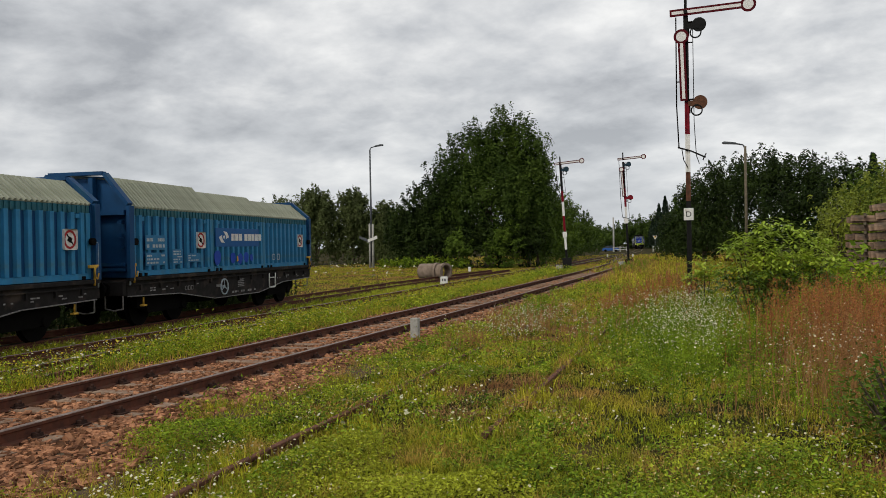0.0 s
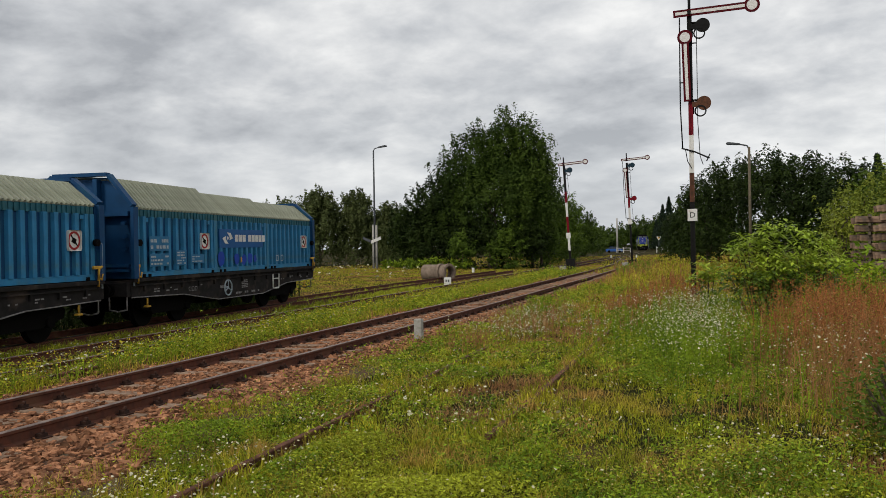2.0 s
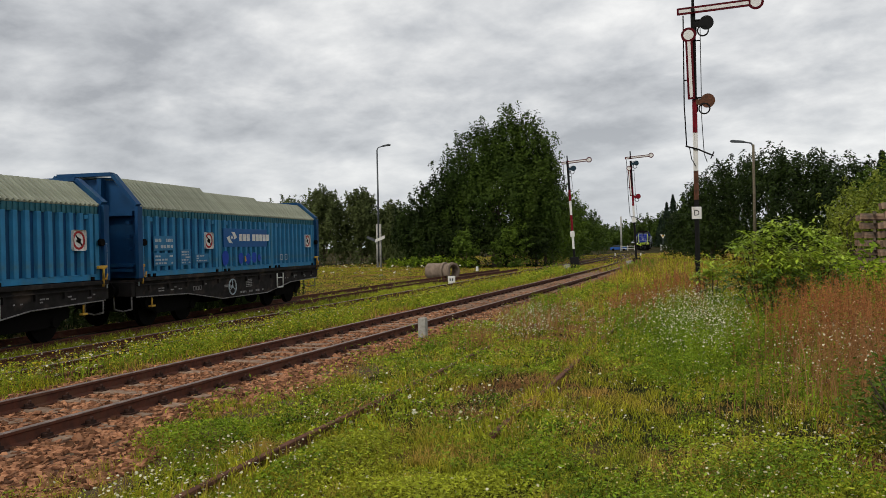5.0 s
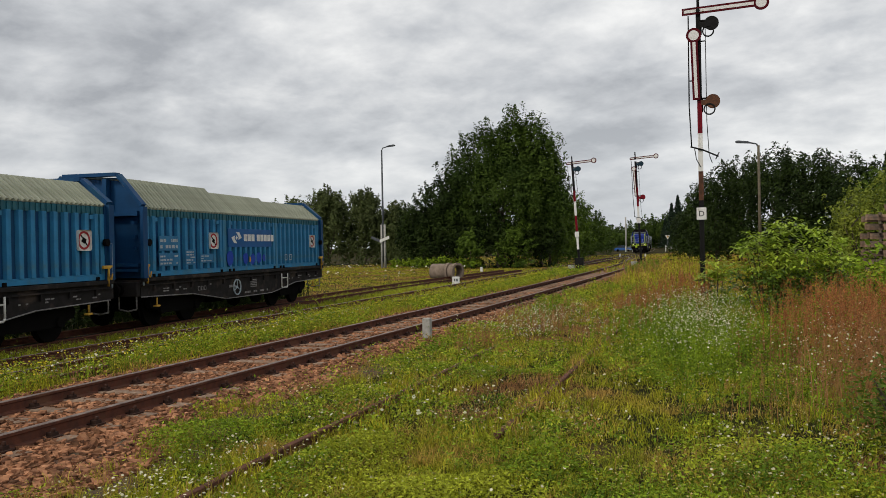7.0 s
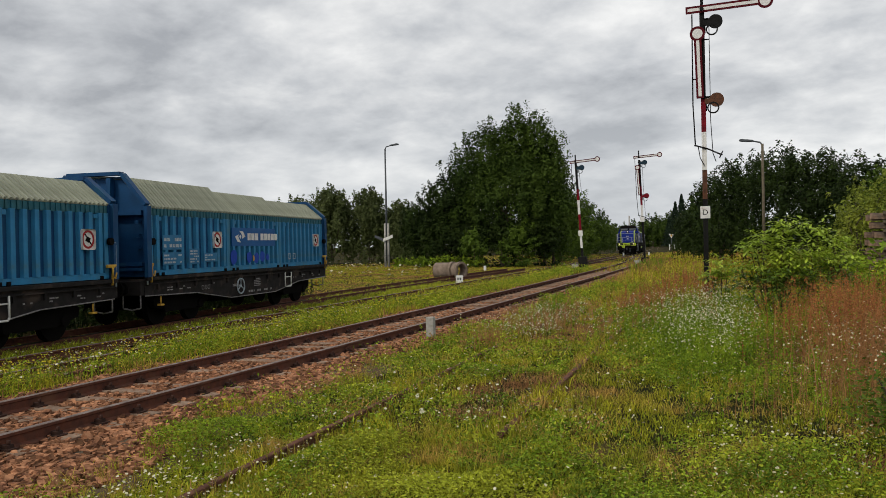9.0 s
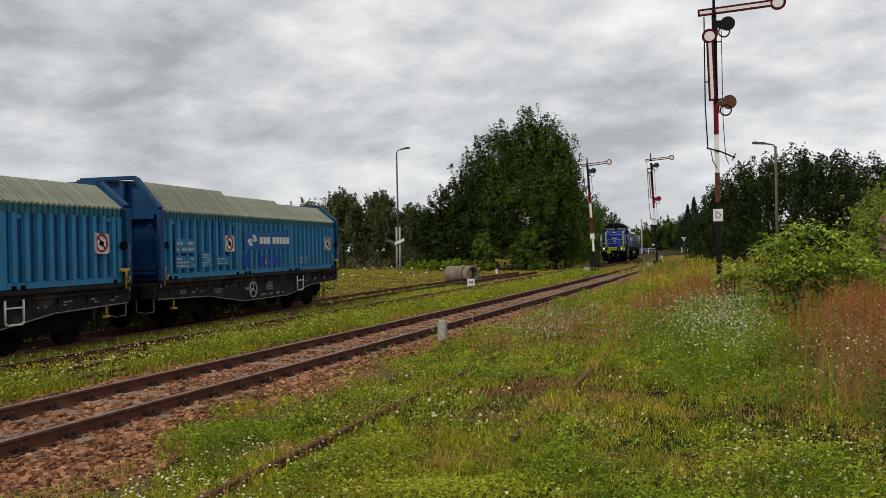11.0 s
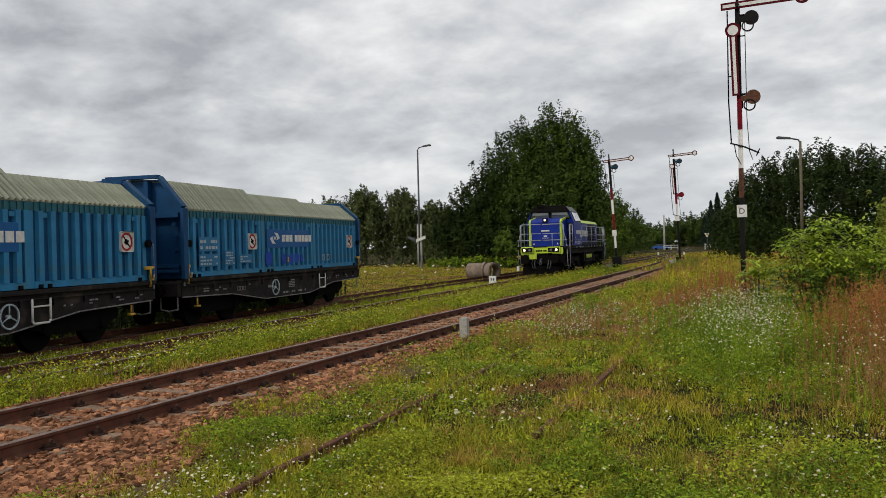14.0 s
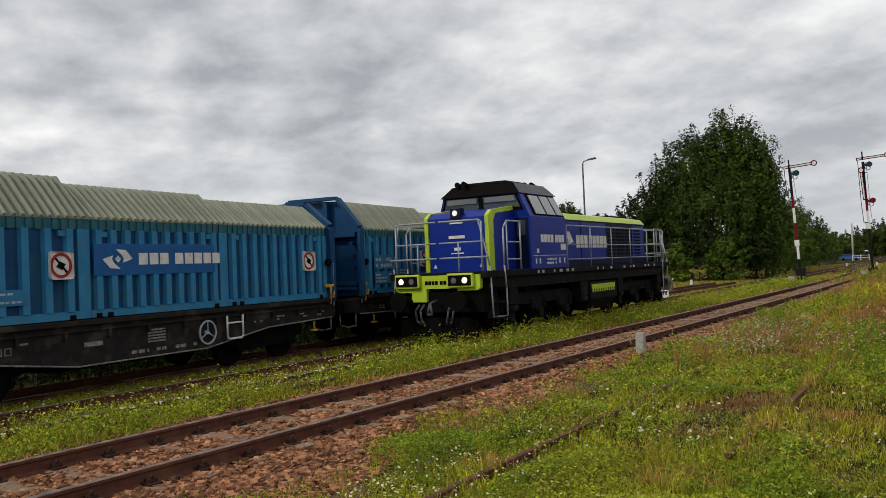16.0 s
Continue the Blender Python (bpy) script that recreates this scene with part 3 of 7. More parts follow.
        for s in (1, -1):
            for zz in (2.75, 2.4, 2.1):
                box(fr, s * 1.25 - 0.05, s * 1.25 + 0.05, y1 + 0.005, y2 - 0.06, zz - 0.04, zz + 0.04)
        part("end_frame", fr, M["w_blue"], w)
        # handrail and yellow lever at the corners
        for s in (1, -1):
            bm = B(); yy = y + d * 0.10
            pipe_run(bm, [(s * 1.47, yy, 1.15), (s * 1.47, yy, 2.22), (s * 1.47, yy - d * 0.2, 2.26)], 0.022)
            part("handrail", bm, M["faded_white"], wagon, "worn grey handrail at the corner")
            bm = B()
            tube(bm, (s * 1.45, yy - d * 0.22, 2.25), (s * 1.54, yy - d * 0.22, 2.25), 0.09, 12)
            part("end_lamp", bm, M["grime"], wagon, "dark round tail lamp bracket")
            bm = B(); yy = y - d * 0.06
            pipe_run(bm, [(s * 1.48, yy, 1.2), (s * 1.50, yy, 1.62), (s * 1.50, yy + d * 0.12, 1.68)], 0.028)
            box(bm, min(s * 1.46, s * 1.53), max(s * 1.46, s * 1.53), yy - 0.22, yy + 0.06, 1.62, 1.70, 0, 0.02)
            pipe_run(bm, [(s * 1.53, yy - 0.06, 1.64), (s * 1.53, yy - 0.02, 1.40), (s * 1.53, yy + 0.06, 1.36), (s * 1.53, yy + 0.1, 1.5)], 0.018)
            part("lever", bm, M["yellow_paint"], wagon, "yellow locking lever")
    # underframe
    chassis = part("underframe", (lambda bm: (prism(bm, [(-0.12, 1.30), (12.17, 1.30), (12.17, 0.86), (9.6, 0.80), (7.6, 0.53), (4.4, 0.53), (2.4, 0.80), (-0.12, 0.86)], "x", 1.22, 1.40),
                                              prism(bm, [(-0.12, 1.30), (12.17, 1.30), (12.17, 0.86), (9.6, 0.80), (7.6, 0.53), (4.4, 0.53), (2.4, 0.80), (-0.12, 0.86)], "x", -1.40, -1.22), box(bm, -1.22, 1.22, -0.12, 12.17, 1.0, 1.29), bm)[3])(B()), M["w_black"], wagon, "black fishbelly underframe with faded marks")
    bm = B()
    for s in (1, -1):
        a, b = sorted((s * 1.40, s * 1.50)); box(bm, a, b, -0.15, 12.2, 1.25, 1.345, 0, 0.01)
        a, b = sorted((s * 1.40, s * 1.46)); box(bm, a, b, -0.12, 12.17, 1.14, 1.17)
        for i in range(13):
            box(bm, a, b, 0.4 + i * 0.93, 0.46 + i * 0.93, 1.0, 1.14)
    part("guide_rail", bm, M["w_black"], chassis)
    low = [(-0.12, 0.86), (2.4, 0.80), (4.4, 0.53), (7.6, 0.53), (9.6, 0.80), (12.17, 0.86)]
    for s in (1, -1):
        bm = B()
        pipe_run(bm, [(s * 1.405, a, b) for a, b in low], 0.016, 6)
        part("sill_edge", bm, M["grey_mark"], chassis, "pale worn lower edge of the sill")
    bm = B()
    side_bars(bm, 1.401, 5.6, 7.3, 0.60, 0.72, 1, 5)
    for i in range(5):
        box(bm, 1.401, 1.405, 6.0, 6.45, 0.80 + i * 0.055, 0.83 + i * 0.055)
    box(bm, 1.401, 1.405, 4.55, 4.95, 0.86, 0.94)
    for i in range(3):
        ring(bm, (1.403, 2.75 + i * 0.17, 0.93), 0.085, 0.065, (1, 0, 0), 0.005, 4)
    for yy in (0.9, 1.5, 1.8, 3.3, 9.1, 9.9, 10.8, 11.5):
        side_bars(bm, 1.401, yy, yy + 0.28, 0.93, 1.06, 2, int(yy * 10), 0.5)
    tagged(part("frame_mark", bm, M["grey_mark"], chassis, "faded grey marks as plain bars"), kind="stuff")
    bm = B()
    ring(bm, (1.47, wheel_y, 0.86), 0.25, 0.22, (1, 0, 0), 0.03, 32)
    for k in range(3):
        a = math.radians(90 + 120 * k)
        tube(bm, (1.47, wheel_y, 0.86), (1.47, wheel_y + 0.23 * math.cos(a), 0.86 + 0.23 * math.sin(a)), 0.014, 6)
    tube(bm, (1.36, wheel_y, 0.86), (1.48, wheel_y, 0.86), 0.04, 10)
    part("brake_wheel", bm, M["faded_white"], chassis, "pale three-spoked brake hand wheel")
    bm = B()
    pipe_run(bm, [(1.46, step_y - 0.25, 1.16), (1.46, step_y - 0.25, 0.72), (1.46, step_y - 0.21, 0.66), (1.46, step_y + 0.21, 0.66), (1.46, step_y + 0.25, 0.72), (1.46, step_y + 0.25, 1.16)], 0.024)
    tube(bm, (1.46, step_y - 0.25, 1.0), (1.46, step_y + 0.25, 1.0), 0.018)
    part("step_frame", bm, M["white"], chassis, "white square step frame")
    for yy in (0.65, 11.4):
        bm = B()
        tube(bm, (1.36, yy, 0.62), (1.36, yy, 0.80), 0.022, 8); box(bm, 1.30, 1.42, yy - 0.09, yy + 0.09, 0.56, 0.61, 0, 0.02)
        part("tow_hook", bm, M["yellow_paint"], chassis, "small yellow rope hook")
    for y, d in ((-0.12, -1), (12.17, 1)):
        bm = B(); a, b = sorted((y, y + d * 0.16)); box(bm, -1.38, 1.38, a, b, 0.88, 1.24, 0, 0.02)
        part("headstock", bm, M["w_black"], chassis)
        for s in (-0.875, 0.875):
            bm = B()
            tube(bm, (s, y + d * 0.15, 1.05), (s, y + d * 0.45, 1.05), 0.10, 14)
            tube(bm, (s, y + d * 0.12, 1.05), (s, y + d * 0.2, 1.05), 0.16, 14)
            tube(bm, (s, y + d * 0.45, 1.05), (s, y + d * 0.50, 1.05), 0.225, 20)
            part("buffer", bm, M["grime"], chassis, "dark greasy round buffer")
        bm = B()
        pipe_run(bm, [(0, y + d * 0.1, 1.04), (0, y + d * 0.4, 1.0), (0.05, y + d * 0.45, 0.7), (-0.05, y + d * 0.45, 0.7), (0, y + d * 0.4, 1.0)], 0.03)
        pipe_run(bm, [(0.4, y + d * 0.15, 1.0), (0.42, y + d * 0.35, 0.7), (0.2, y + d * 0.45, 0.55)], 0.025)
        part("coupling", bm, M["grime"], chassis)
        bm = B()
        pipe_run(bm, [(1.30, y + d * 0.05, 0.9), (1.30, y + d * 0.05, 0.55), (1.05, y + d * 0.05, 0.5), (0.8, y + d * 0.05, 0.55), (0.8, y + d * 0.05, 0.9)], 0.02)
        part("foot_step", bm, M["grey_mark"], chassis)
    bm = B()
    for yy, w in ((4.3, 0.9), (6.0, 0.7), (7.2, 0.5)):
        box(bm, -0.9, 0.9, yy, yy + w, 0.42, 1.0, 0, 0.03)
    for xx in (-0.6, 0.6):
        tube(bm, (xx, 3.6, 0.55), (xx, 8.5, 0.55), 0.05, 8)
    tube(bm, (-0.95, 5.6, 0.62), (0.95, 5.6, 0.62), 0.2, 14)
    part("brake_gear", bm, M["grime"], chassis, "dark brake gear under the floor")
    # bogies
    for yc in (2.2, 9.85):
        bogie = part("bogie", (lambda bm: ([prism(bm, [(yc - 1.45, 0.72), (yc - 1.2, 0.86), (yc + 1.2, 0.86), (yc + 1.45, 0.72), (yc + 1.4, 0.52), (yc + 0.6, 0.34), (yc - 0.6, 0.34), (yc - 1.4, 0.52)], "x", *sorted((s * 0.94, s * 1.08))) for s in (1, -1)], box(bm, -0.95, 0.95, yc - 0.3, yc + 0.3, 0.5, 0.85), bm)[2])(B()), M["grime"], wagon, "dark oily bogie frame with wheels")
        for wy in (-0.9, 0.9):
            bm = B()
            for s in (1, -1):
                ring(bm, (s * 0.7525, yc + wy, 0.46), 0.46, 0.0, (1, 0, 0), 0.13, 28)
                ring(bm, (s * 0.70, yc + wy, 0.46), 0.485, 0.0, (1, 0, 0), 0.03, 28)
                tube(bm, (s * 0.9, yc + wy, 0.46), (s * 1.14, yc + wy, 0.46), 0.13, 12)
            tube(bm, (-0.9, yc + wy, 0.46), (0.9, yc + wy, 0.46), 0.08, 10)
            part("wheelset", bm, M["grime"], bogie)
    return wagon


wagon_a = build_wagon(4.22, 8.02, 4.95, 8.55)
wagon_a.matrix_basis = pose(-15.75, 17.4, -0.25, 0, 0, 6.2)
wagon_b = build_wagon(4.55, 8.15, 7.55, 8.40)
wagon_b.matrix_basis = pose(-14.42, 4.08, -0.25, 0, 0, 6.2)
wagon_c = copy_thing(wagon_b, pose(-13.2, -9.2, -0.25, 0, 0, 5.0))
# one wagon carries sprayed paint on its hoods
bm = B()
for (ya, yb, za, zb) in ((4.27, 4.75, 1.50, 2.05), (5.35, 5.75, 1.55, 1.95), (5.85, 6.25, 1.52, 1.92), (6.3, 6.7, 1.55, 1.95), (6.75, 7.0, 1.6, 1.86)):
    pts = [(ya + (yb - ya) * (0.5 + 0.5 * math.cos(a) * random.uniform(0.75, 1)), za + (zb - za) * (0.5 + 0.5 * math.sin(a) * random.uniform(0.75, 1))) for a in [i * math.pi / 7 for i in range(14)]]
    prism(bm, pts, "x", 1.4715, 1.475)
pieces("sprayed_letter", bm, M["spray"], wagon_a, "bright blue sprayed letter")
bm = B()
prism(bm, [(5.80, 1.62), (5.92, 1.64), (5.90, 1.78), (5.82, 1.80)], "x", 1.476, 1.479)
part("graffiti_spot", bm, M["yellow_paint"], wagon_a, "yellow sprayed spot")
bm = B()
for ya in (8.75, 9.15):
    ring(bm, (1.440, ya, 1.72), 0.15, 0.11, (1, 0, 0), 0.004, 4)
pieces("graffiti_outline", bm, M["faded_white"], wagon_a, "pale sprayed outline")


# ---------------------------------------------------------------- locomotive
M.update(
    l_blue=material("loco_blue_paint", (0.004, 0.026, 0.27), 0.4, var=(0.004, 0.020, 0.22), scale=2, spec=0.3, bump=0.03),
    l_navy=material("loco_navy_paint", (0.005, 0.008, 0.045), 0.5, var=(0.004, 0.006, 0.034), scale=2, spec=0.15),
    lime=material("lime_paint", (0.46, 0.62, 0.035), 0.42, var=(0.40, 0.53, 0.03), scale=3, spec=0.5, spots=(0.25, 0.30, 0.04), spot_scale=5, spot_at=0.68),
    l_grey=material("cab_grey_paint", (0.085, 0.092, 0.105), 0.5, var=(0.06, 0.065, 0.075), scale=3),
    l_black=material("loco_black_frame", (0.007, 0.0065, 0.007), 0.8, spec=0.1, var=(0.007, 0.0065, 0.0065), scale=5, bump=0.2, spots=(0.018, 0.016, 0.014), spot_scale=3, spot_at=0.6),
    steel_rail=material("grey_handrail", (0.36, 0.38, 0.42), 0.5, 0.2, var=(0.26, 0.28, 0.31), scale=8),
    lamp_glow=glowing("headlamp", (1.0, 0.80, 0.52), 1.4),
    lamp_white=glowing("top_lamp", (1.0, 0.92, 0.80), 0.35),
    lamp_off=material("unlit_lens", (0.16, 0.16, 0.17), 0.2, var=(0.12, 0.12, 0.13), spec=0.6),
)


def window_glass(name, tint, rough=0.06):
    m = bpy.data.materials.new(name)
    m.use_nodes = True
    b = m.node_tree.nodes["Principled BSDF"]
    b.inputs["Base Color"].default_value = (*tint, 1)
    b.inputs["Roughness"].default_value = rough
    b.inputs["Specular IOR Level"].default_value = 0.9
    b.inputs["Coat Weight"].default_value = 1.0
    b.inputs["Coat Roughness"].default_value = 0.03
    return m


M["glass"] = window_glass("cab_glass", (0.05, 0.06, 0.065))
# brighter copy of the cab glass, its bright reflection put into the tint
M["blind"] = window_glass("sunlit_cab_glass", (0.20, 0.21, 0.21), 0.15)


def build_loco():
    """Local axes: y from the leading beam backwards, z from the rail head."""
    loco = thing("locomotive", "blue and lime six-axle diesel locomotive with lit headlamps", "locomotive")
    L = 15.4
    # frame and walkway
    bm = B()
    box(bm, -1.50, 1.50, 0.06, L - 0.06, 1.60, 1.77, 0, 0.02)
    box(bm, -1.42, 1.42, 0.25, L - 0.25, 1.30, 1.60)
    frame_ob = part("main_frame", bm, M["l_black"], loco, "black main frame and walkway")
    bm = B()
    rng = random.Random(4)
    for yy in (2.9, 3.2, 4.0, 4.4, 4.9, 5.3, 7.4, 7.9, 8.6, 9.9, 10.6, 10.9, 12.2, 12.6, 13.3):
        for s in (1.503, -1.507):
            box(bm, s, s + 0.004, yy, yy + rng.uniform(0.08, 0.22), 1.64, 1.72)
    tagged(part("frame_mark", bm, M["faded_white"], frame_ob), kind="stuff")
    for end, y, d in ((0, 0.0, 1), (1, L, -1)):
        bm = B()
        y1, y2 = sorted((y, y + d * 0.14))
        o = [(-1.27, 1.70), (1.27, 1.70), (1.27, 1.36), (1.18, 1.30), (0.62, 1.30), (0.62, 1.36), (-0.32, 1.36), (-0.32, 1.02), (-0.78, 1.02), (-0.78, 1.27), (-1.18, 1.27), (-1.27, 1.34)]
        prism(bm, o, "y", y1, y2)
        beam = part("end_beam", bm, M["lime"], loco, "lime green end beam")
        bm = B()
        for x0, x1 in ((-1.24, -0.48), (0.36, 1.12)):
            a, b = sorted((y - d * 0.10, y))
            box(bm, x0, x1, a, b, 1.38, 1.74, 0, 0.03)
        pieces("lamp_housing", bm, M["lime"], beam)
        bm = B()
        for x0, x1 in ((-1.19, -0.53), (0.41, 1.07)):
            a, b = sorted((y - d * 0.115, y - d * 0.101))
            box(bm, x0, x1, a, b, 1.43, 1.69)
        pieces("lamp_panel", bm, M["grime"], beam)
        for x, lit in ((-1.02, 1), (-0.70, 0), (0.58, 0), (0.90, 1)):
            bm = B(); ring(bm, (x, y - d * 0.12, 1.56), 0.075, 0.0, (0, 1, 0), 0.02, 20)
            part("headlamp", bm, M["lamp_glow"] if (lit and end == 0) else M["lamp_off"], beam, "round headlamp")
        bm = B(); name_bars(bm, 0, -0.36, 0.30, 1.46, 1.56, [1, 1, 1, 1, -0.5, 1, 1, 1])
        for v in bm.verts:
            v.co = Vector((v.co.y, y - d * (0.002 + v.co.x), v.co.z))
        pieces("number_mark", bm, M["grime"], beam, "dark number as plain blocks")
        for s in (-0.875, 0.875):
            bm = B()
            tube(bm, (s, y + d * 0.05, 1.05), (s, y - d * 0.45, 1.05), 0.12, 14)
            tube(bm, (s, y - d * 0.45, 1.05), (s, y - d * 0.52, 1.05), 0.25, 20)
            part("buffer", bm, M["grime"], loco, "dark round buffer")
        bm = B()
        box(bm, -1.30, 1.30, *sorted((y + d * 0.1, y + d * 0.5)), 0.75, 1.28)
        prism(bm, [(-1.15, 0.14), (1.15, 0.14), (1.15, 0.52), (0.85, 0.62), (-0.85, 0.62), (-1.15, 0.52)], "y", *sorted((y - d * 0.02, y + d * 0.06)))
        part("pilot", bm, M["grime"], loco, "black pilot plate and coupler pocket")
        bm = B()
        pipe_run(bm, [(0, y, 1.05), (0, y - d * 0.35, 1.0), (0.07, y - d * 0.38, 0.72), (-0.07, y - d * 0.38, 0.72), (0, y - d * 0.35, 1.0)], 0.035)
        for s in (-0.55, -0.4, 0.4, 0.55):
            pipe_run(bm, [(s, y, 0.95), (s * 1.05, y - d * 0.16, 0.8), (s * 0.95, y - d * 0.18, 0.55), (s * 0.8, y - d * 0.1, 0.45)], 0.028)
        part("coupling", bm, M["l_grey"], loco, "screw coupling and brake hoses")
        # front handrails
        bm = B()
        yy = y + d * 0.12
        for s in (-1, 1):
            pipe_run(bm, [(s * 1.30, yy, 1.77), (s * 1.30, yy, 3.02), (s * 1.22, yy, 3.07), (s * 0.05, yy, 3.07)], 0.024)
            pipe_run(bm, [(s * 1.30, yy, 2.52), (s * 0.05, yy, 2.52)], 0.02)
            pipe_run(bm, [(s * 1.50, yy, 2.13), (s * 0.05, yy, 2.13)], 0.024)
            tube(bm, (s * 0.62, yy, 1.77), (s * 0.62, yy, 2.52), 0.02)
            pipe_run(bm, [(s * 1.22, yy, 3.07), (s * 1.30, yy + d * 0.06, 2.6), (s * 1.46, yy + d * 0.1, 1.9), (s * 1.50, yy + d * 0.12, 0.60)], 0.022)
        pieces("end_handrail", bm, M["steel_rail"], loco, "pale steel end handrail")
        # steps at the corners
        for s in (-1, 1):
            bm = B()
            y1, y2 = sorted((y + d * 0.42, y + d * 0.98))
            for zz in (0.55, 0.95, 1.35):
                box(bm, *sorted((s * 1.22, s * 1.50)), y1, y2, zz, zz + 0.04, 0, 0.008)
            box(bm, *sorted((s * 1.20, s * 1.23)), y1, y2, 0.5, 1.62)
            part("corner_steps", bm, M["l_black"], loco)
            bm = B(); box(bm, *sorted((s * 1.30, s * 1.51)), y2 - 0.45, y2, 0.592, 0.605)
            pipe_run(bm, [(s * 1.51, y + d * 0.98, 0.6), (s * 1.51, y + d * 0.98, 1.3), (s * 1.50, y + d * 0.92, 1.9), (s * 1.50, y + d * 0.92, 2.85), (s * 1.50, y + d * 1.12, 3.05), (s * 1.50, y + d * 1.9, 3.05), (s * 1.50, y + d * 1.9, 1.78)], 0.024)
            tube(bm, (s * 1.50, y + d * 1.12, 3.05), (s * 1.50, y + d * 1.12, 1.78), 0.02)
            for zz in (2.5, 2.05):
                tube(bm, (s * 1.50, y + d * 1.12, zz), (s * 1.50, y + d * 1.9, zz), 0.018)
            part("step_handrail", bm, M["steel_rail"], loco)
    # nose in front of the cab
    bm = B()
    prism(bm, [(1.15, 1.77), (1.12, 3.22), (1.30, 3.36), (2.60, 3.52), (2.60, 1.77)], "x", -0.98, 0.98)
    bmesh.ops.bevel(bm, geom=[e for e in bm.edges if abs(e.verts[0].co.x - e.verts[1].co.x) < 0.01 and max(v.co.y for v in e.verts) < 2.59 and abs(e.verts[0].co.z - e.verts[1].co.z) > 0.5], offset=0.10, segments=3, affect="EDGES")
    nose = part("nose", bm, M["l_blue"], loco, "blue nose with lime corner stripes")
    for s in (1, -1):
        bm = B()
        o = [(1.10, 1.78), (1.07, 3.24), (1.27, 3.385), (2.58, 3.545), (2.58, 3.42), (1.50, 3.30), (1.36, 3.12), (1.36, 1.78)]
        prism(bm, o, "x", *sorted((s * 0.89, s * 1.0)))
        part("corner_stripe", bm, M["lime"], nose, "lime green corner stripe")
    bm = B(); box(bm, -0.16, 0.16, 1.06, 1.30, 3.18, 3.48, 0, 0.03)
    hous = part("top_lamp_box", bm, M["l_navy"], nose)
    bm = B(); ring(bm, (0, 1.05, 3.34), 0.075, 0.0, (0, 1, 0), 0.02, 20)
    part("top_lamp", bm, M["lamp_white"], hous, "lit white top lamp")
    bm = B()
    box(bm, -0.25, 0.25, 1.112, 1.118, 2.66, 2.74); box(bm, -0.2, 0.2, 1.112, 1.118, 3.06, 3.10); box(bm, -0.1, 0.1, 1.13, 1.136, 2.34, 2.42); box(bm, -0.2, 0.2, 1.13, 1.136, 2.25, 2.28)
    for v in bm.verts:
        v.co.y = v.co.y + 0.005 * (3 - v.co.z) - 0.01
    for s in (-0.72, 0.72):
        prism(bm, [(s - 0.06, 1.88), (s + 0.06, 1.88), (s, 1.99)], "y", 1.13, 1.142)
    pieces("nose_mark", bm, M["white"], nose, "small white marks as plain bars")
    # cab
    bm = B()
    prism(bm, [(-1.48, 1.77), (1.48, 1.77), (1.48, 3.22), (-1.48, 3.22)], "y", 2.60, 5.02)
    cab = part("cab", bm, M["l_blue"], loco, "blue driver's cab with grey roof edge and slanted windows")
    bm = B()
    # upper cab: a tapering block, slanting in on all sides
    lowr = [(-1.48, 2.60), (1.48, 2.60), (1.48, 5.02), (-1.48, 5.02)]
    upr = [(-1.22, 2.50), (1.22, 2.50), (1.22, 4.78), (-1.22, 4.78)]
    a = [bm.verts.new((x, y, 3.22)) for x, y in lowr]
    b = [bm.verts.new((x, y, 3.88)) for x, y in upr]
    for i in range(4):
        bm.faces.new((a[i], a[(i + 1) % 4], b[(i + 1) % 4], b[i]))
    bm.faces.new(a[::-1]); bm.faces.new(b)
    part("upper_cab", bm, M["l_blue"], cab)

    def panel_on(quad_low, quad_up, u0, u1, v0, v1, off, mats, name, label=""):
        """A pane on the slanted wall between two edges, by fractions."""
        A, Bq = [Vector(p) for p in quad_low], [Vector(p) for p in quad_up]
        n = (A[1] - A[0]).cross(Bq[0] - A[0]).normalized()
        def at(u, v, k):
            return A[0].lerp(A[1], u).lerp(Bq[0].lerp(Bq[1], u), v) + n * k
        bm = B()
        lo = [bm.verts.new(at(u, v, off)) for u, v in ((u0, v0), (u1, v0), (u1, v1), (u0, v1))]
        hi = [bm.verts.new(at(u, v, off + 0.018)) for u, v in ((u0, v0), (u1, v0), (u1, v1), (u0, v1))]
        for i in range(4):
            bm.faces.new((lo[i], lo[(i + 1) % 4], hi[(i + 1) % 4], hi[i]))
        bm.faces.new(lo[::-1]); bm.faces.new(hi)
        return part(name, bm, mats, cab, label)

    def wall(i, j):
        return [(*lowr[i], 3.22), (*lowr[j], 3.22)], [(*upr[i], 3.88), (*upr[j], 3.88)]
    ql, qu = wall(0, 1)   # leading end
    panel_on(ql, qu, 0.03, 0.97, 0.30, 0.99, 0.004, M["grime"], "windscreen_frame")
    for u0, u1 in ((0.06, 0.48), (0.54, 0.95)):
        panel_on(ql, qu, u0, u1, 0.42, 0.94, 0.024, M["glass"], "windscreen")
        panel_on(ql, qu, u0 + 0.02, u1 - 0.02, 0.70, 0.92, 0.043, M["blind"], "sun_blind", "pale sun blind behind the windscreen")
    for i, j in ((1, 2), (3, 0)):
        ql, qu = wall(i, j)
        panel_on(ql, qu, 0.13, 0.97, 0.06, 0.95, 0.004, M["grime"], "side_window_frame")
        rngs = ((0.17, 0.44), (0.48, 0.72), (0.76, 0.94)) if i == 1 else ((0.06, 0.24), (0.28, 0.52), (0.56, 0.83))
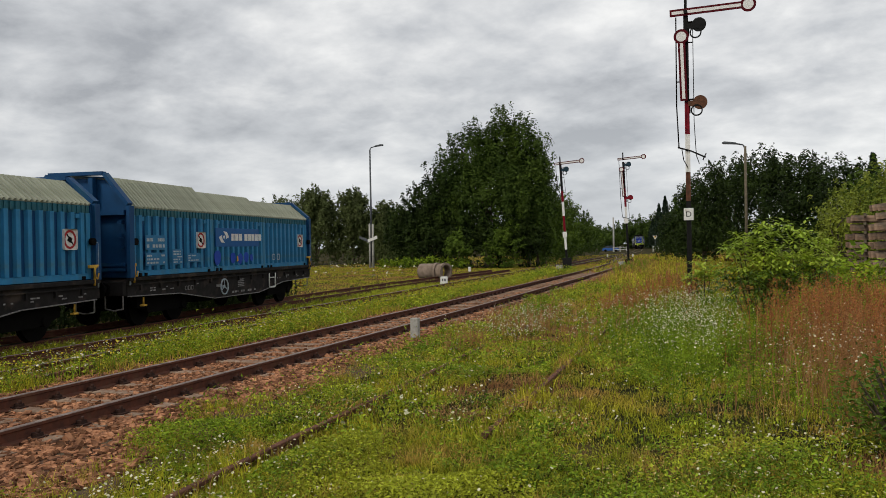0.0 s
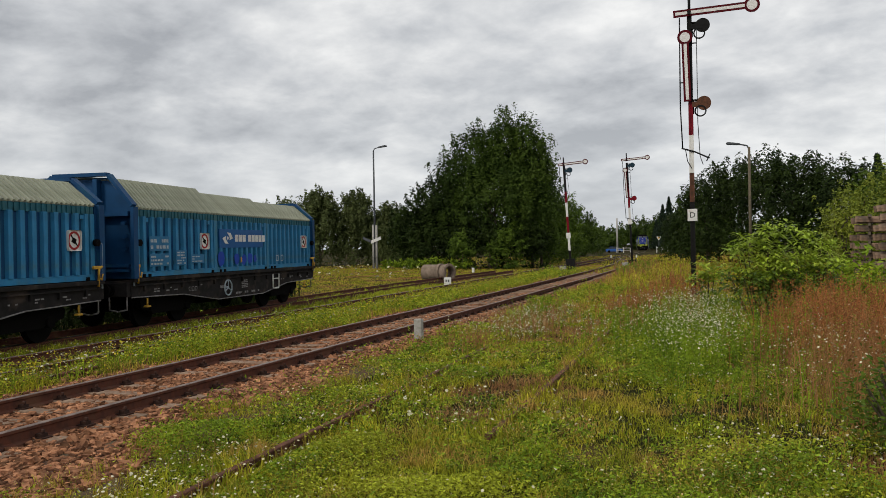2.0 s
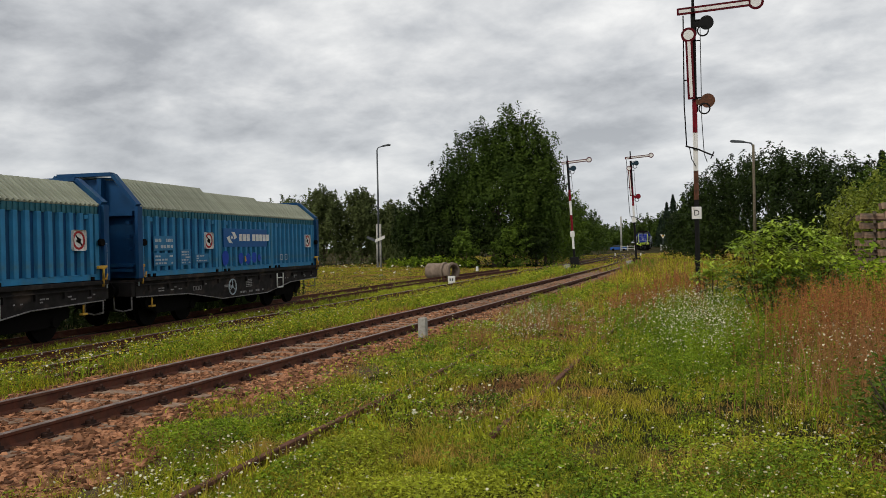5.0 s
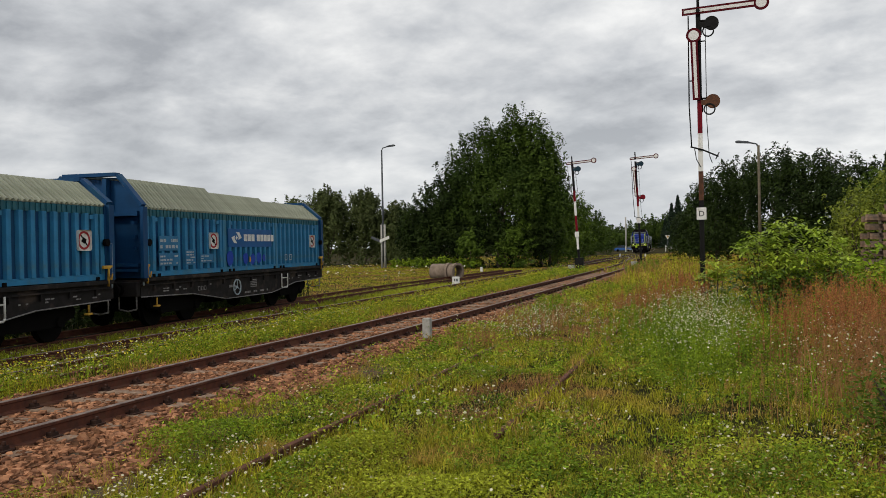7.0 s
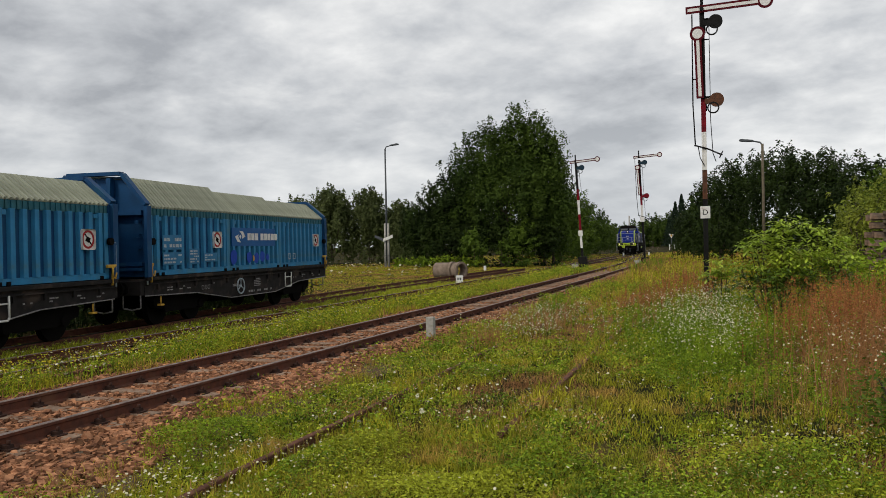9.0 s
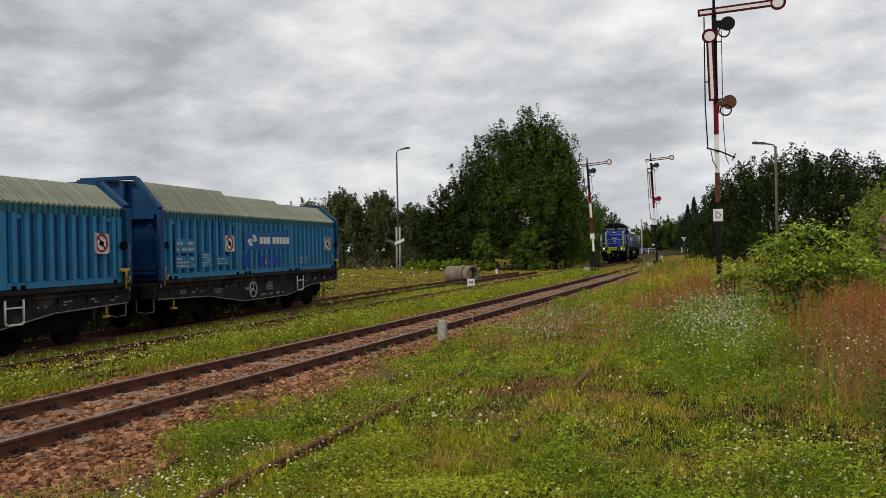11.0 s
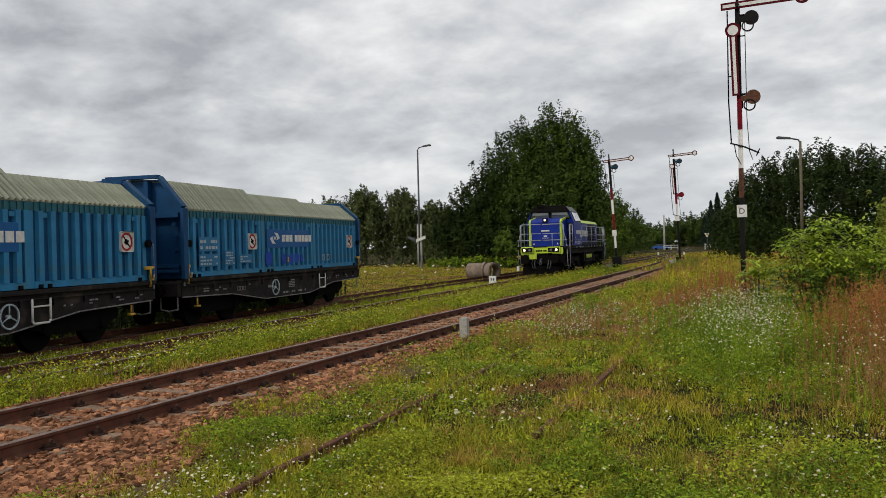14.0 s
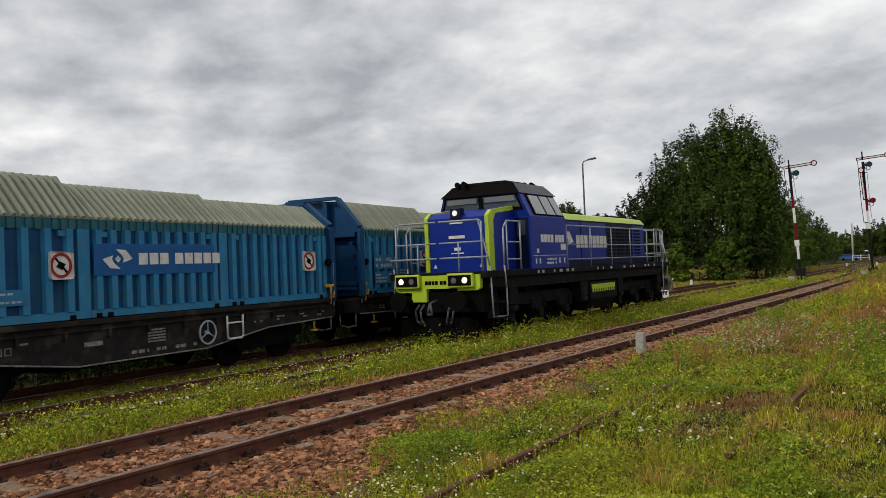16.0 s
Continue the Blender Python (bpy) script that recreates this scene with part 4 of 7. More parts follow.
        for u0, u1 in rngs:
            panel_on(ql, qu, u0, u1, 0.10, 0.90, 0.024, M["blind"], "side_window", "pale reflecting side window")
    ql, qu = wall(2, 3)
    panel_on(ql, qu, 0.1, 0.9, 0.25, 0.9, 0.004, M["glass"], "rear_window")
    bm = B()
    c = [bm.verts.new((x, y, 3.88)) for x, y in ((-1.27, 2.42), (1.27, 2.42), (1.27, 4.86), (-1.27, 4.86))]
    e = [bm.verts.new((x, y, 4.20)) for x, y in ((-0.98, 2.66), (0.98, 2.66), (0.98, 4.66), (-0.98, 4.66))]
    for i in range(4):
        bm.faces.new((c[i], c[(i + 1) % 4], e[(i + 1) % 4], e[i])).material_index = 0 if i in (1, 3) else 1
    bm.faces.new(c[::-1]); bm.faces.new(e).material_index = 1
    roof = part("cab_roof", bm, [M["l_grey"], M["grime"]], cab, "grey cab roof with black visor")
    bm = B(); box(bm, -0.7, 0.7, 2.75, 4.1, 4.20, 4.29, 0, 0.03)
    part("roof_unit", bm, M["l_black"], roof)
    for x, y in ((-0.75, 2.62), (-0.5, 2.55), (0.55, 4.35), (0.7, 4.5)):
        bm = B(); tube(bm, (x, y + 0.15, 4.25), (x, y - 0.1, 4.25), 0.035, 10, 0.085); tube(bm, (x, y, 4.15), (x, y, 4.25), 0.025, 8)
        part("horn", bm, M["grime"], roof)
    bm = B()
    for s in (1.483, -1.487):
        name_bars(bm, s, 3.22, 4.70, 2.50, 2.72, [1, 1, 1, 1, -0.4, 1, 1, 1], thick=0.004)
        box(bm, s, s + 0.004, 2.95, 3.1, 2.20, 2.32); box(bm, s, s + 0.004, 2.72, 5.0, 2.12, 2.135)
        side_bars(bm, s, 3.5, 4.3, 1.86, 2.08, 2, 8)
        for yy in (2.85, 3.1, 4.45, 4.8):
            box(bm, s, s + 0.004, yy, yy + 0.09, 1.90, 2.05)
    pieces("cab_mark", bm, M["white"], cab, "white number and marks as plain blocks")
    bm = B(); box(bm, 1.483, 1.489, 4.60, 4.98, 2.28, 2.46)
    part("cab_plate", bm, M["white"], cab, "small white plate")
    for s in (1, -1):
        bm = B(); box(bm, *sorted((s * 1.02, s * 1.42)), 2.575, 2.597, 1.80, 3.20, 0, 0.01)
        door = part("cab_door", bm, M["l_navy"], cab, "dark blue cab door")
        bm = B(); box(bm, *sorted((s * 1.10, s * 1.34)), 2.562, 2.574, 2.70, 3.12)
        part("door_window", bm, M["glass"], door)
    # long hood
    bm = B()
    box(bm, -1.12, 1.12, 5.03, 13.5, 1.77, 3.25, 0, 0.02)
    hood = part("engine_hood", bm, M["l_navy"], loco, "dark blue engine hood with lime roof edge")
    bm = B(); prism(bm, [(-1.15, 3.24), (1.15, 3.24), (1.0, 3.42), (0.6, 3.50), (-0.6, 3.50), (-1.0, 3.42)], "y", 5.03, 13.45)
    part("hood_roof", bm, M["lime"], hood, "lime green hood roof")
    bm = B()
    for k in range(4):
        y0 = 9.5 + k * 0.9
        for zz in range(9):
            for s in (1, -1):
                box(bm, *sorted((s * 1.12, s * 1.14)), y0, y0 + 0.72, 2.0 + zz * 0.12, 2.06 + zz * 0.12)
    tagged(part("louvre_panel", bm, M["l_black"], hood, "dark louvred doors"), kind="stuff")
    bm = B()
    for y0, y1 in ((5.1, 7.0), (7.05, 9.3), (12.0, 13.4)):
        for s in (1, -1):
            box(bm, *sorted((s * 1.12, s * 1.135)), y0 + 0.03, y1 - 0.03, 1.95, 3.18, 0, 0.006)
    pieces("hood_door", bm, M["l_blue"], hood, "blue hood door")
    bm = B(); swirl(bm, 1.138, 5.75, 2.55, 0.62); 
    part("emblem", bm, M["white"], hood, "white swirl emblem")
    bm = B(); name_bars(bm, 1.141, 6.6, 9.2, 2.36, 2.76, [1, 1, 1, -0.2, 1, 1, 1, 1, 1])
    pieces("letter_block", bm, M["white"], hood, "white block of a company name")
    bm = B(); box(bm, -0.4, 0.4, 8.2, 9.0, 3.5, 3.58, 0, 0.02); box(bm, -0.6, 0.6, 11.0, 12.6, 3.5, 3.56, 0, 0.02)
    part("exhaust_cover", bm, M["l_black"], hood)
    # side handrails, each run with its posts
    for s in (1, -1):
        bm = B()
        x = s * 1.47
        pipe_run(bm, [(x, 5.1, 1.77), (x, 5.1, 3.02), (x, 14.3, 3.02), (x, 14.55, 2.9), (x, 14.6, 1.77)], 0.022)
        pipe_run(bm, [(x, 5.1, 2.45), (x, 14.5, 2.45)], 0.016)
        pipe_run(bm, [(x, 5.1, 2.0), (x, 14.6, 2.0)], 0.016)
        for yy in (7.0, 8.9, 10.8, 12.7, 13.9):
            tube(bm, (x, yy, 1.77), (x, yy, 3.02), 0.018)
        part("side_handrail", bm, M["steel_rail"], loco, "pale steel side handrail")
    # tank and equipment
    bm = B()
    prism(bm, [(-1.40, 1.25), (1.40, 1.25), (1.40, 0.70), (1.15, 0.35), (-1.15, 0.35), (-1.40, 0.70)], "y", 7.0, 9.4)
    part("fuel_tank", bm, M["l_black"], loco, "black fuel tank with lime warning strip")
    bm = B(); box(bm, 1.404, 1.42, 7.1, 9.2, 1.02, 1.17)
    for i in range(10):
        box(bm, 1.404, 1.42, 7.15 + i * 0.21, 7.25 + i * 0.21, 0.92, 1.02)
    part("warning_strip", bm, M["lime"], loco, "lime warning strip on the tank")
    for yy, w in ((6.2, 0.6), (9.6, 0.5), (1.35, 0.5), (14.0, 0.5)):
        for s in (1, -1):
            bm = B()
            box(bm, *sorted((s * 1.05, s * 1.40)), yy, yy + w, 0.85, 1.3, 0, 0.02)
            tube(bm, (s * 1.3, yy, 0.75), (s * 1.3, yy + w, 0.75), 0.1, 12)
            part("air_tank", bm, M["l_black"], loco)
    # two bogies of three axles
    for yc in (3.55, 11.9):
        bm = B()
        for s in (1, -1):
            prism(bm, [(yc - 2.55, 0.95), (yc - 2.2, 1.12), (yc + 2.2, 1.12), (yc + 2.55, 0.95), (yc + 2.5, 0.62), (yc + 1.6, 0.62), (yc + 1.4, 0.8), (yc + 0.5, 0.8), (yc + 0.35, 0.62), (yc - 0.35, 0.62), (yc - 0.5, 0.8), (yc - 1.4, 0.8), (yc - 1.6, 0.62), (yc - 2.5, 0.62)], "x", *sorted((s * 0.98, s * 1.15)))
        box(bm, -1.0, 1.0, yc - 0.4, yc + 0.4, 0.6, 1.25)
        bogie = part("bogie", bm, M["l_black"], loco, "black three-axle bogie")
        for wy in (-1.85, 0.0, 1.85):
            ws = part("wheelset", (lambda bm: ([(ring(bm, (s * 0.7525, 0, 0), 0.525, 0, (1, 0, 0), 0.13, 32), ring(bm, (s * 0.70, 0, 0), 0.552, 0, (1, 0, 0), 0.03, 32), ring(bm, (s * 0.825, 0, 0), 0.46, 0.40, (1, 0, 0), 0.03, 32), tube(bm, (s * 0.85, 0.25, 0), (s * 0.83, 0.22, 0.1), 0.05, 6)) for s in (1, -1)], tube(bm, (-0.9, 0, 0), (0.9, 0, 0), 0.09, 10), bm)[2])(B()), M["grime"], bogie)
            ws.matrix_basis = pose(0, yc + wy, 0.525)
            WHEELS.append((ws, yc + wy))
            for s in (1, -1):
                bm = B()
                tube(bm, (s * 1.14, yc + wy, 0.525), (s * 1.28, yc + wy, 0.525), 0.16, 14)
                box(bm, *sorted((s * 1.0, s * 1.2)), yc + wy - 0.2, yc + wy + 0.2, 0.42, 0.68, 0, 0.02)
                for dy in (-0.42, 0.42):
                    for k in range(5):
                        ring(bm, (s * 1.12, yc + wy + dy, 0.66 + k * 0.06), 0.10, 0.06, (0, 0, 1), 0.035, 12)
                part("axle_box", bm, M["l_black"], bogie, "greasy axle boxes and springs")
    return loco


WHEELS = []
loco = build_loco()


# ---------------------------------------------------------------- signals, lamps and small fixtures
M.update(
    mast_black=material("black_mast", (0.009, 0.0085, 0.0085), 0.7, spec=0.12, var=(0.012, 0.012, 0.012), scale=8),
    mast_rust=material("rusty_mast", (0.13, 0.055, 0.03), 0.85, var=(0.07, 0.035, 0.022), scale=7, bump=0.3),
    enamel=material("white_enamel", (0.74, 0.73, 0.71), 0.45, var=(0.66, 0.65, 0.62), scale=6, spots=(0.5, 0.46, 0.42), spot_scale=5, spot_at=0.68),
    sig_red=material("signal_red", (0.20, 0.004, 0.013), 0.6, var=(0.12, 0.003, 0.010), scale=6, spec=0.15),
    rim_red=material("dark_red_rim", (0.085, 0.003, 0.008), 0.6, var=(0.06, 0.002, 0.006), scale=6, spec=0.1),
    lens_blue=material("blue_spectacle", (0.010, 0.035, 0.055), 0.4, var=(0.008, 0.025, 0.04), spec=0.2),
    wood_pole=material("weathered_pole", (0.15, 0.125, 0.085), 0.9, var=(0.10, 0.085, 0.06), scale=8, bump=0.3),
    pipe_concrete=material("brown_concrete_pipe", (0.26, 0.20, 0.155), 0.9, var=(0.19, 0.145, 0.11), scale=4, bump=0.3, spots=(0.14, 0.11, 0.085), spot_scale=2.5),
    stack=material("stacked_concrete", (0.28, 0.19, 0.13), 0.9, var=(0.16, 0.10, 0.07), scale=6, bump=0.4, bump_scale=30, per_object=0.35, spots=(0.09, 0.07, 0.055), spot_scale=2.5, spot_at=0.58),
    galv=material("dull_steel", (0.10, 0.11, 0.12), 0.5, 0.3, var=(0.07, 0.075, 0.08), scale=6),
    car_blue=material("car_blue_paint", (0.02, 0.10, 0.36), 0.3, var=(0.02, 0.085, 0.32), spec=0.6),
)


def arm(bm_white, bm_red, pivot, angle, tail, reach, width, disc, y):
    """A semaphore arm in the plane across the track: red rim with white field, and a ringed disc."""
    px, pz = pivot
    ca, sa = math.cos(angle), math.sin(angle)
    def w(u, v):
        return (px + u * ca - v * sa, pz + u * sa + v * ca)
    h = width / 2
    prism(bm_red, [w(-tail, -h), (w(reach - disc * 0.8, -h)), (w(reach - disc * 0.8, h)), w(-tail, h)], "y", y - 0.012, y + 0.012)
    prism(bm_white, [w(-tail + 0.07, -h * 0.42), w(reach - disc * 0.9, -h * 0.42), w(reach - disc * 0.9, h * 0.42), w(-tail + 0.07, h * 0.42)], "y", y - 0.018, y + 0.018)
    c = w(reach, 0)
    ring(bm_red, (c[0], y, c[1]), disc, disc * 0.68, (0, 1, 0), 0.03, 28)
    ring(bm_white, (c[0], y, c[1]), disc * 0.68, 0, (0, 1, 0), 0.024, 28)


def semaphore(x, y, bands, arm_z, two, top, lean, label, lens, plate_z, base_box, k_arm=1.0, k_lens=1.0):
    """bands: (z0, z1, material) up the lattice mast; heights over the mast's foot."""
    z0 = float(ground_z(x, y))
    s = thing("semaphore_signal", label, "signal", "semaphore signals", pose(x, y, z0, 0, lean, 0))
    for a, b, m in bands:
        bm = B()
        for ox in (-0.055, 0.055):
            box(bm, ox - 0.028, ox + 0.028, -0.05, 0.05, a, b)
        n = max(1, int((b - a) / 0.35))
        for i in range(n):
            za, zb = a + (b - a) * i / n, a + (b - a) * (i + 1) / n
            box(bm, -0.055, 0.055, -0.035, 0.035, za, zb)
        part("mast_section", bm, M[m], s, {"mast_black": "black mast section", "mast_rust": "rusty brown mast section", "enamel": "white mast section", "sig_red": "red mast section"}[m])
    bm = B(); box(bm, -0.30, 0.30, -0.30, 0.30, -0.35, 0.10, 0, 0.03); box(bm, -0.16, 0.16, -0.16, 0.16, 0.08, 0.32, 0, 0.02)
    part("foot", bm, M["mast_black"], s)
    if base_box:
        bm = B(); box(bm, -0.30, 0.34, -0.28, 0.28, 0.05, 0.95 if base_box == "A" else 0.62, 0, 0.04)
        part("gear_housing", bm, M["mast_black"], s, "black drive gear housing")
        bm = B(); box(bm, -0.82, -0.34, -0.35, 0.0, -0.1, 0.42, 0, 0.02)
        part("equipment_box", bm, M["post"], s, "grey concrete equipment box")
    bw, br = B(), B()
    arm(bw, br, (0, arm_z), radians(1.5), 0.58 * k_arm, 2.25 * k_arm, 0.27 * k_arm, 0.28 * k_arm, -0.12)
    a1 = part("arm_rim", br, M["rim_red"], s, "red-rimmed semaphore arm")
    part("arm_field", bw, M["enamel"], a1, "white arm field")
    bm = B()
    tube(bm, (0, -0.2, arm_z), (0, 0.1, arm_z), 0.07, 12)
    tube(bm, (0, 0, arm_z - 0.1), (0, 0, top), 0.05, 10)
    part("arm_pivot", bm, M["mast_black"], s)
    zs = [arm_z - 0.55]
    if two:
        bw, br = B(), B()
        arm(bw, br, (-0.10, arm_z - 3.15), radians(90 + 1.5), 0.06, 2.27, 0.27 * k_arm, 0.28 * k_arm, -0.14)
        a2 = part("arm_rim", br, M["rim_red"], s, "red-rimmed second arm hanging upright")
        part("arm_field", bw, M["enamel"], a2, "white arm field")
        zs.append(arm_z - 3.35)
    for k, zz in enumerate(zs):
        m = M["mast_rust"] if (k == 1 and lens == "dark") else M["mast_black"] if lens == "dark" else M["lens_blue"] if k == 0 else M["sig_red"]
        bm = B()
        ring(bm, (0.46, -0.10, zz + 0.06), 0.21 * k_lens, 0, (0, 1, 0), 0.05, 24)
        prism(bm, [(0.05, zz - 0.05), (0.42, zz - 0.12), (0.42, zz + 0.16), (0.05, zz + 0.12)], "y", -0.12, -0.08)
        sp = part("spectacle", bm, m, s, "dark spectacle plate")
        bm = B(); ring(bm, (0.34, -0.12, zz - 0.22), 0.175 * k_lens, 0.135 * k_lens, (0, 1, 0), 0.04, 24)
        part("spectacle_ring", bm, M["mast_black"], sp)
        bm = B(); box(bm, 0.05, 0.35, -0.05, 0.12, zz + 0.18, zz + 0.22); tube(bm, (0.1, 0.05, zz + 0.2), (0.1, 0.05, zz - 0.3), 0.02, 6)
        part("lamp_bracket", bm, M["mast_black"], s)
    # pull rods and the crank low on the mast
    low = arm_z - 5.0 if two else arm_z - 2.2
    bm = B()
    pipe_run(bm, [(-0.34, -0.06, arm_z - 0.15), (-0.36, -0.06, low + 1.6), (-0.30, -0.06, low + 0.1)], 0.024, 6)
    pipe_run(bm, [(0.24, -0.05, arm_z - 0.4), (0.24, -0.05, low + 1.0), (0.30, -0.05, low - 0.2), (0.40, -0.05, low - 0.5)], 0.014, 6)
    for zz, u in ((arm_z - 1.1, 0.24), (arm_z - 2.5, -0.36)):
        tube(bm, (0, -0.06, zz), (u, -0.055, zz), 0.022, 6)
    part("pull_rod", bm, M["mast_black"], s)
    if two:
        bm = B()
        pipe_run(bm, [(-0.34, -0.08, low + 0.12), (0.10, -0.08, low - 0.02), (0.62, -0.08, low - 0.28)], 0.028, 8)
        tube(bm, (0.52, -0.08, low - 0.38), (0.64, -0.08, low - 0.13), 0.022, 6)
        pipe_run(bm, [(-0.2, -0.08, low + 0.05), (-0.14, -0.08, low - 0.35), (0.0, -0.08, low - 0.62)], 0.016, 6)
        part("crank", bm, M["mast_black"], s, "black wire crank with counterweight")
    bm = B(); box(bm, -0.17, 0.17, -0.10, -0.075, plate_z, plate_z + 0.44, 0, 0.01)
    pl = part("letter_plate", bm, M["enamel"], s, "white letter plate")
    if not base_box:
        cu = bpy.data.curves.new("letter", "FONT")
        cu.body, cu.size, cu.extrude, cu.align_x, cu.align_y = "D", 0.28, 0.002, "CENTER", "CENTER"
        tmp = bpy.data.objects.new("letter_tmp", cu)
        scene.collection.objects.link(tmp)
        bpy.context.view_layer.update()
        me = bpy.data.meshes.new_from_object(tmp.evaluated_get(bpy.context.evaluated_depsgraph_get()))
        bpy.data.objects.remove(tmp)
        me.materials.clear(); me.materials.append(M["mast_black"])
        lt = new("letter", me); lt.parent = pl
        lt.matrix_basis = pose(0, -0.104, plate_z + 0.21, 90, 0, 0)
    return s


semaphore(-1.25, 31.6, ((0.1, 3.5, "mast_black"), (3.5, 4.55, "mast_rust"), (4.55, 5.92, "enamel"), (5.92, 7.1, "sig_red"), (7.1, 10.3, "mast_black")), 10.33, True, 11.1, 0.0,
          "tall two-arm semaphore with black, rusty, white and red mast in weeds", "dark", 2.80, "", 0.95, 1.2)
semaphore(-7.75, 71.7, ((0.1, 3.6, "mast_black"), (3.6, 5.0, "enamel"), (5.0, 6.6, "sig_red"), (6.6, 8.8, "mast_black")), 9.05, True, 9.6, -2.2,
          "distant two-arm semaphore with white and red mast beside main track", "blue", 3.6, "box", 0.76)
semaphore(-11.75, 65.0, ((0.1, 1.6, "mast_black"), (1.6, 2.95, "enamel"), (2.95, 4.25, "sig_red"), (4.25, 5.35, "enamel"), (5.35, 6.2, "sig_red"), (6.2, 8.5, "mast_black")), 8.35, False, 8.9, -3.0,
          "leaning one-arm semaphore with striped red and white mast", "blue", 2.55, "A", 0.76)


def street_lamp(x, y, h, side, two_legs, label, mat):
    s = thing("street_lamp", label, "lamp", "", pose(x, y, float(ground_z(x, y))))
    bm = B()
    if two_legs:
        for ox in (-0.17, 0.17):
            leg = B(); tube(leg, (ox, 0, -0.3), (ox, 0, h * 0.36), 0.13, 10, 0.11)
            part("foot_post", leg, M["post"], s, "pale concrete foot post")
        tube(bm, (0, 0, 0.6), (0, 0, h - 0.3), 0.115, 12, 0.075)
    else:
        tube(bm, (0, 0, -0.3), (0, 0, h - 0.2), 0.12, 12, 0.08)
    part("pole", bm, mat, s, "weathered pole")
    bm = B()
    pipe_run(bm, [(0, 0, h - 0.35), (side * 0.12, 0, h - 0.1), (side * 0.55, 0, h)], 0.05)
    part("bracket", bm, M["galv"], s)
    bm = B()
    prism(bm, [(side * 0.45, h - 0.05), (side * 0.6, h + 0.09), (side * 1.35, h + 0.20), (side * 1.5, h + 0.12), (side * 1.4, h + 0.02)], "y", -0.14, 0.14)
    bmesh.ops.bevel(bm, geom=list(bm.edges), offset=0.03, segments=2, affect="EDGES")
    part("lamp_head", bm, M["galv"], s, "grey lamp head")
    return s


lamp_left = street_lamp(-33.8, 77.4, 12.2, 1, True, "tall street lamp on a twin concrete foot in grass", M["galv"])
bm = B(); prism(bm, [(-0.3, 2.55), (0.75, 2.95), (0.72, 3.25), (-0.33, 2.85)], "y", -0.24, -0.20)
part("name_board", bm, M["white"], lamp_left, "tilted white board")
bm = B(); prism(bm, [(-1.25, 3.0), (-0.3, 2.6), (-0.3, 2.9), (-1.2, 3.25)], "y", -0.24, -0.20)
part("dark_board", bm, M["galv"], lamp_left, "dark board")
street_lamp(1.35, 60.0, 8.6, -1, False, "concrete street lamp rising among dark trees", M["wood_pole"])


def marker_post():
    s = thing("marker_post", "short pale concrete post beside rusty track", "post", "", pose(-6.2, 16.4, float(ground_z(-6.2, 16.4))))
    bm = B(); box(bm, -0.085, 0.085, -0.075, 0.075, -0.2, 0.46, 0, 0.02)
    part("post", bm, M["post"], s)


marker_post()


def fouling_marker():
    s = thing("clearance_marker", "small white concrete marker block between tracks", "marker", "", pose(-15.0, 44.4, -0.42, 0, 0, 10))
    bm = B(); box(bm, -0.2, 0.2, -0.09, 0.09, -0.1, 0.46, 0, 0.03)
    body = part("block", bm, M["enamel"], s)
    bm = B(); box(bm, -0.10, -0.03, -0.096, -0.092, 0.2, 0.34); box(bm, 0.02, 0.11, -0.096, -0.092, 0.2, 0.34)
    part("mark", bm, M["galv"], body, "dark number as plain bars")


fouling_marker()


def concrete_pipe(x, y, length, yaw):
    z = float(ground_z(x, y))
    s = thing("concrete_pipe", "brown concrete drain pipe lying in the grass", "pipe", "concrete pipes", pose(x, y, z + 0.50, 0, 0, yaw))
    bm = B(); ring(bm, (0, 0, 0), 0.53, 0.42, (1, 0, 0), length, 36)
    for f in bm.faces:
        f.smooth = True
    part("pipe_shell", bm, M["pipe_concrete"], s)
    bm = B(); ring(bm, (length / 2 - 0.09, 0, 0), 0.59, 0.53, (1, 0, 0), 0.18, 36)
    part("pipe_collar", bm, M["pipe_concrete"], s)


concrete_pipe(-18.9, 53.0, 1.35, -12)
concrete_pipe(-17.85, 52.7, 0.55, -25)


def sleeper_stack():
    """Used concrete sleepers piled crosswise on a low heap."""
    bm = B()
    prism(bm, [(-0.14, 0), (0.14, 0), (0.14, 0.10), (0.10, 0.19), (-0.10, 0.19), (-0.14, 0.10)], "x", -1.25, 1.25)
    bmesh.ops.recalc_face_normals(bm, faces=bm.faces)
    me = bpy.data.meshes.new("concrete_sleeper"); bm.to_mesh(me); bm.free(); me.materials.append(M["stack"])
    rng = random.Random(2)
    for bx, by, layers, yaw in ((5.15, 29.9, 10, -10), (5.5, 27.5, 11, -14)):
        z = float(ground_z(bx, by))
        for k in range(layers):
            for j in range(3):
                s = new("concrete_sleeper", me)
                tagged(s, "used brown concrete railway sleeper in a tall stack", "sleeper", "stacked concrete sleepers")
                s.matrix_basis = pose(bx + rng.uniform(-0.10, 0.10), by + j * (0.42 if yaw > -30 else 0.56) + rng.uniform(-0.04, 0.04), z + k * 0.285 + (0.16 if by < 29 else -0.02), rng.uniform(-2, 2), (-8 if by < 29 else 1.5) + rng.uniform(-1.2, 1.2), yaw + rng.uniform(-3, 3))
            for dx in (-0.8, 0.8):
                lath = new("spacer_lath", LATH)
                tagged(lath, "thin wooden spacer lath between stacked sleepers", "lath", "spacer laths")
                lath.matrix_basis = pose(bx + dx, by + 0.42, z + k * 0.285 + 0.168, 0, 0, yaw)


bm = B(); box(bm, -0.04, 0.04, -0.62, 0.62, 0, 0.10)
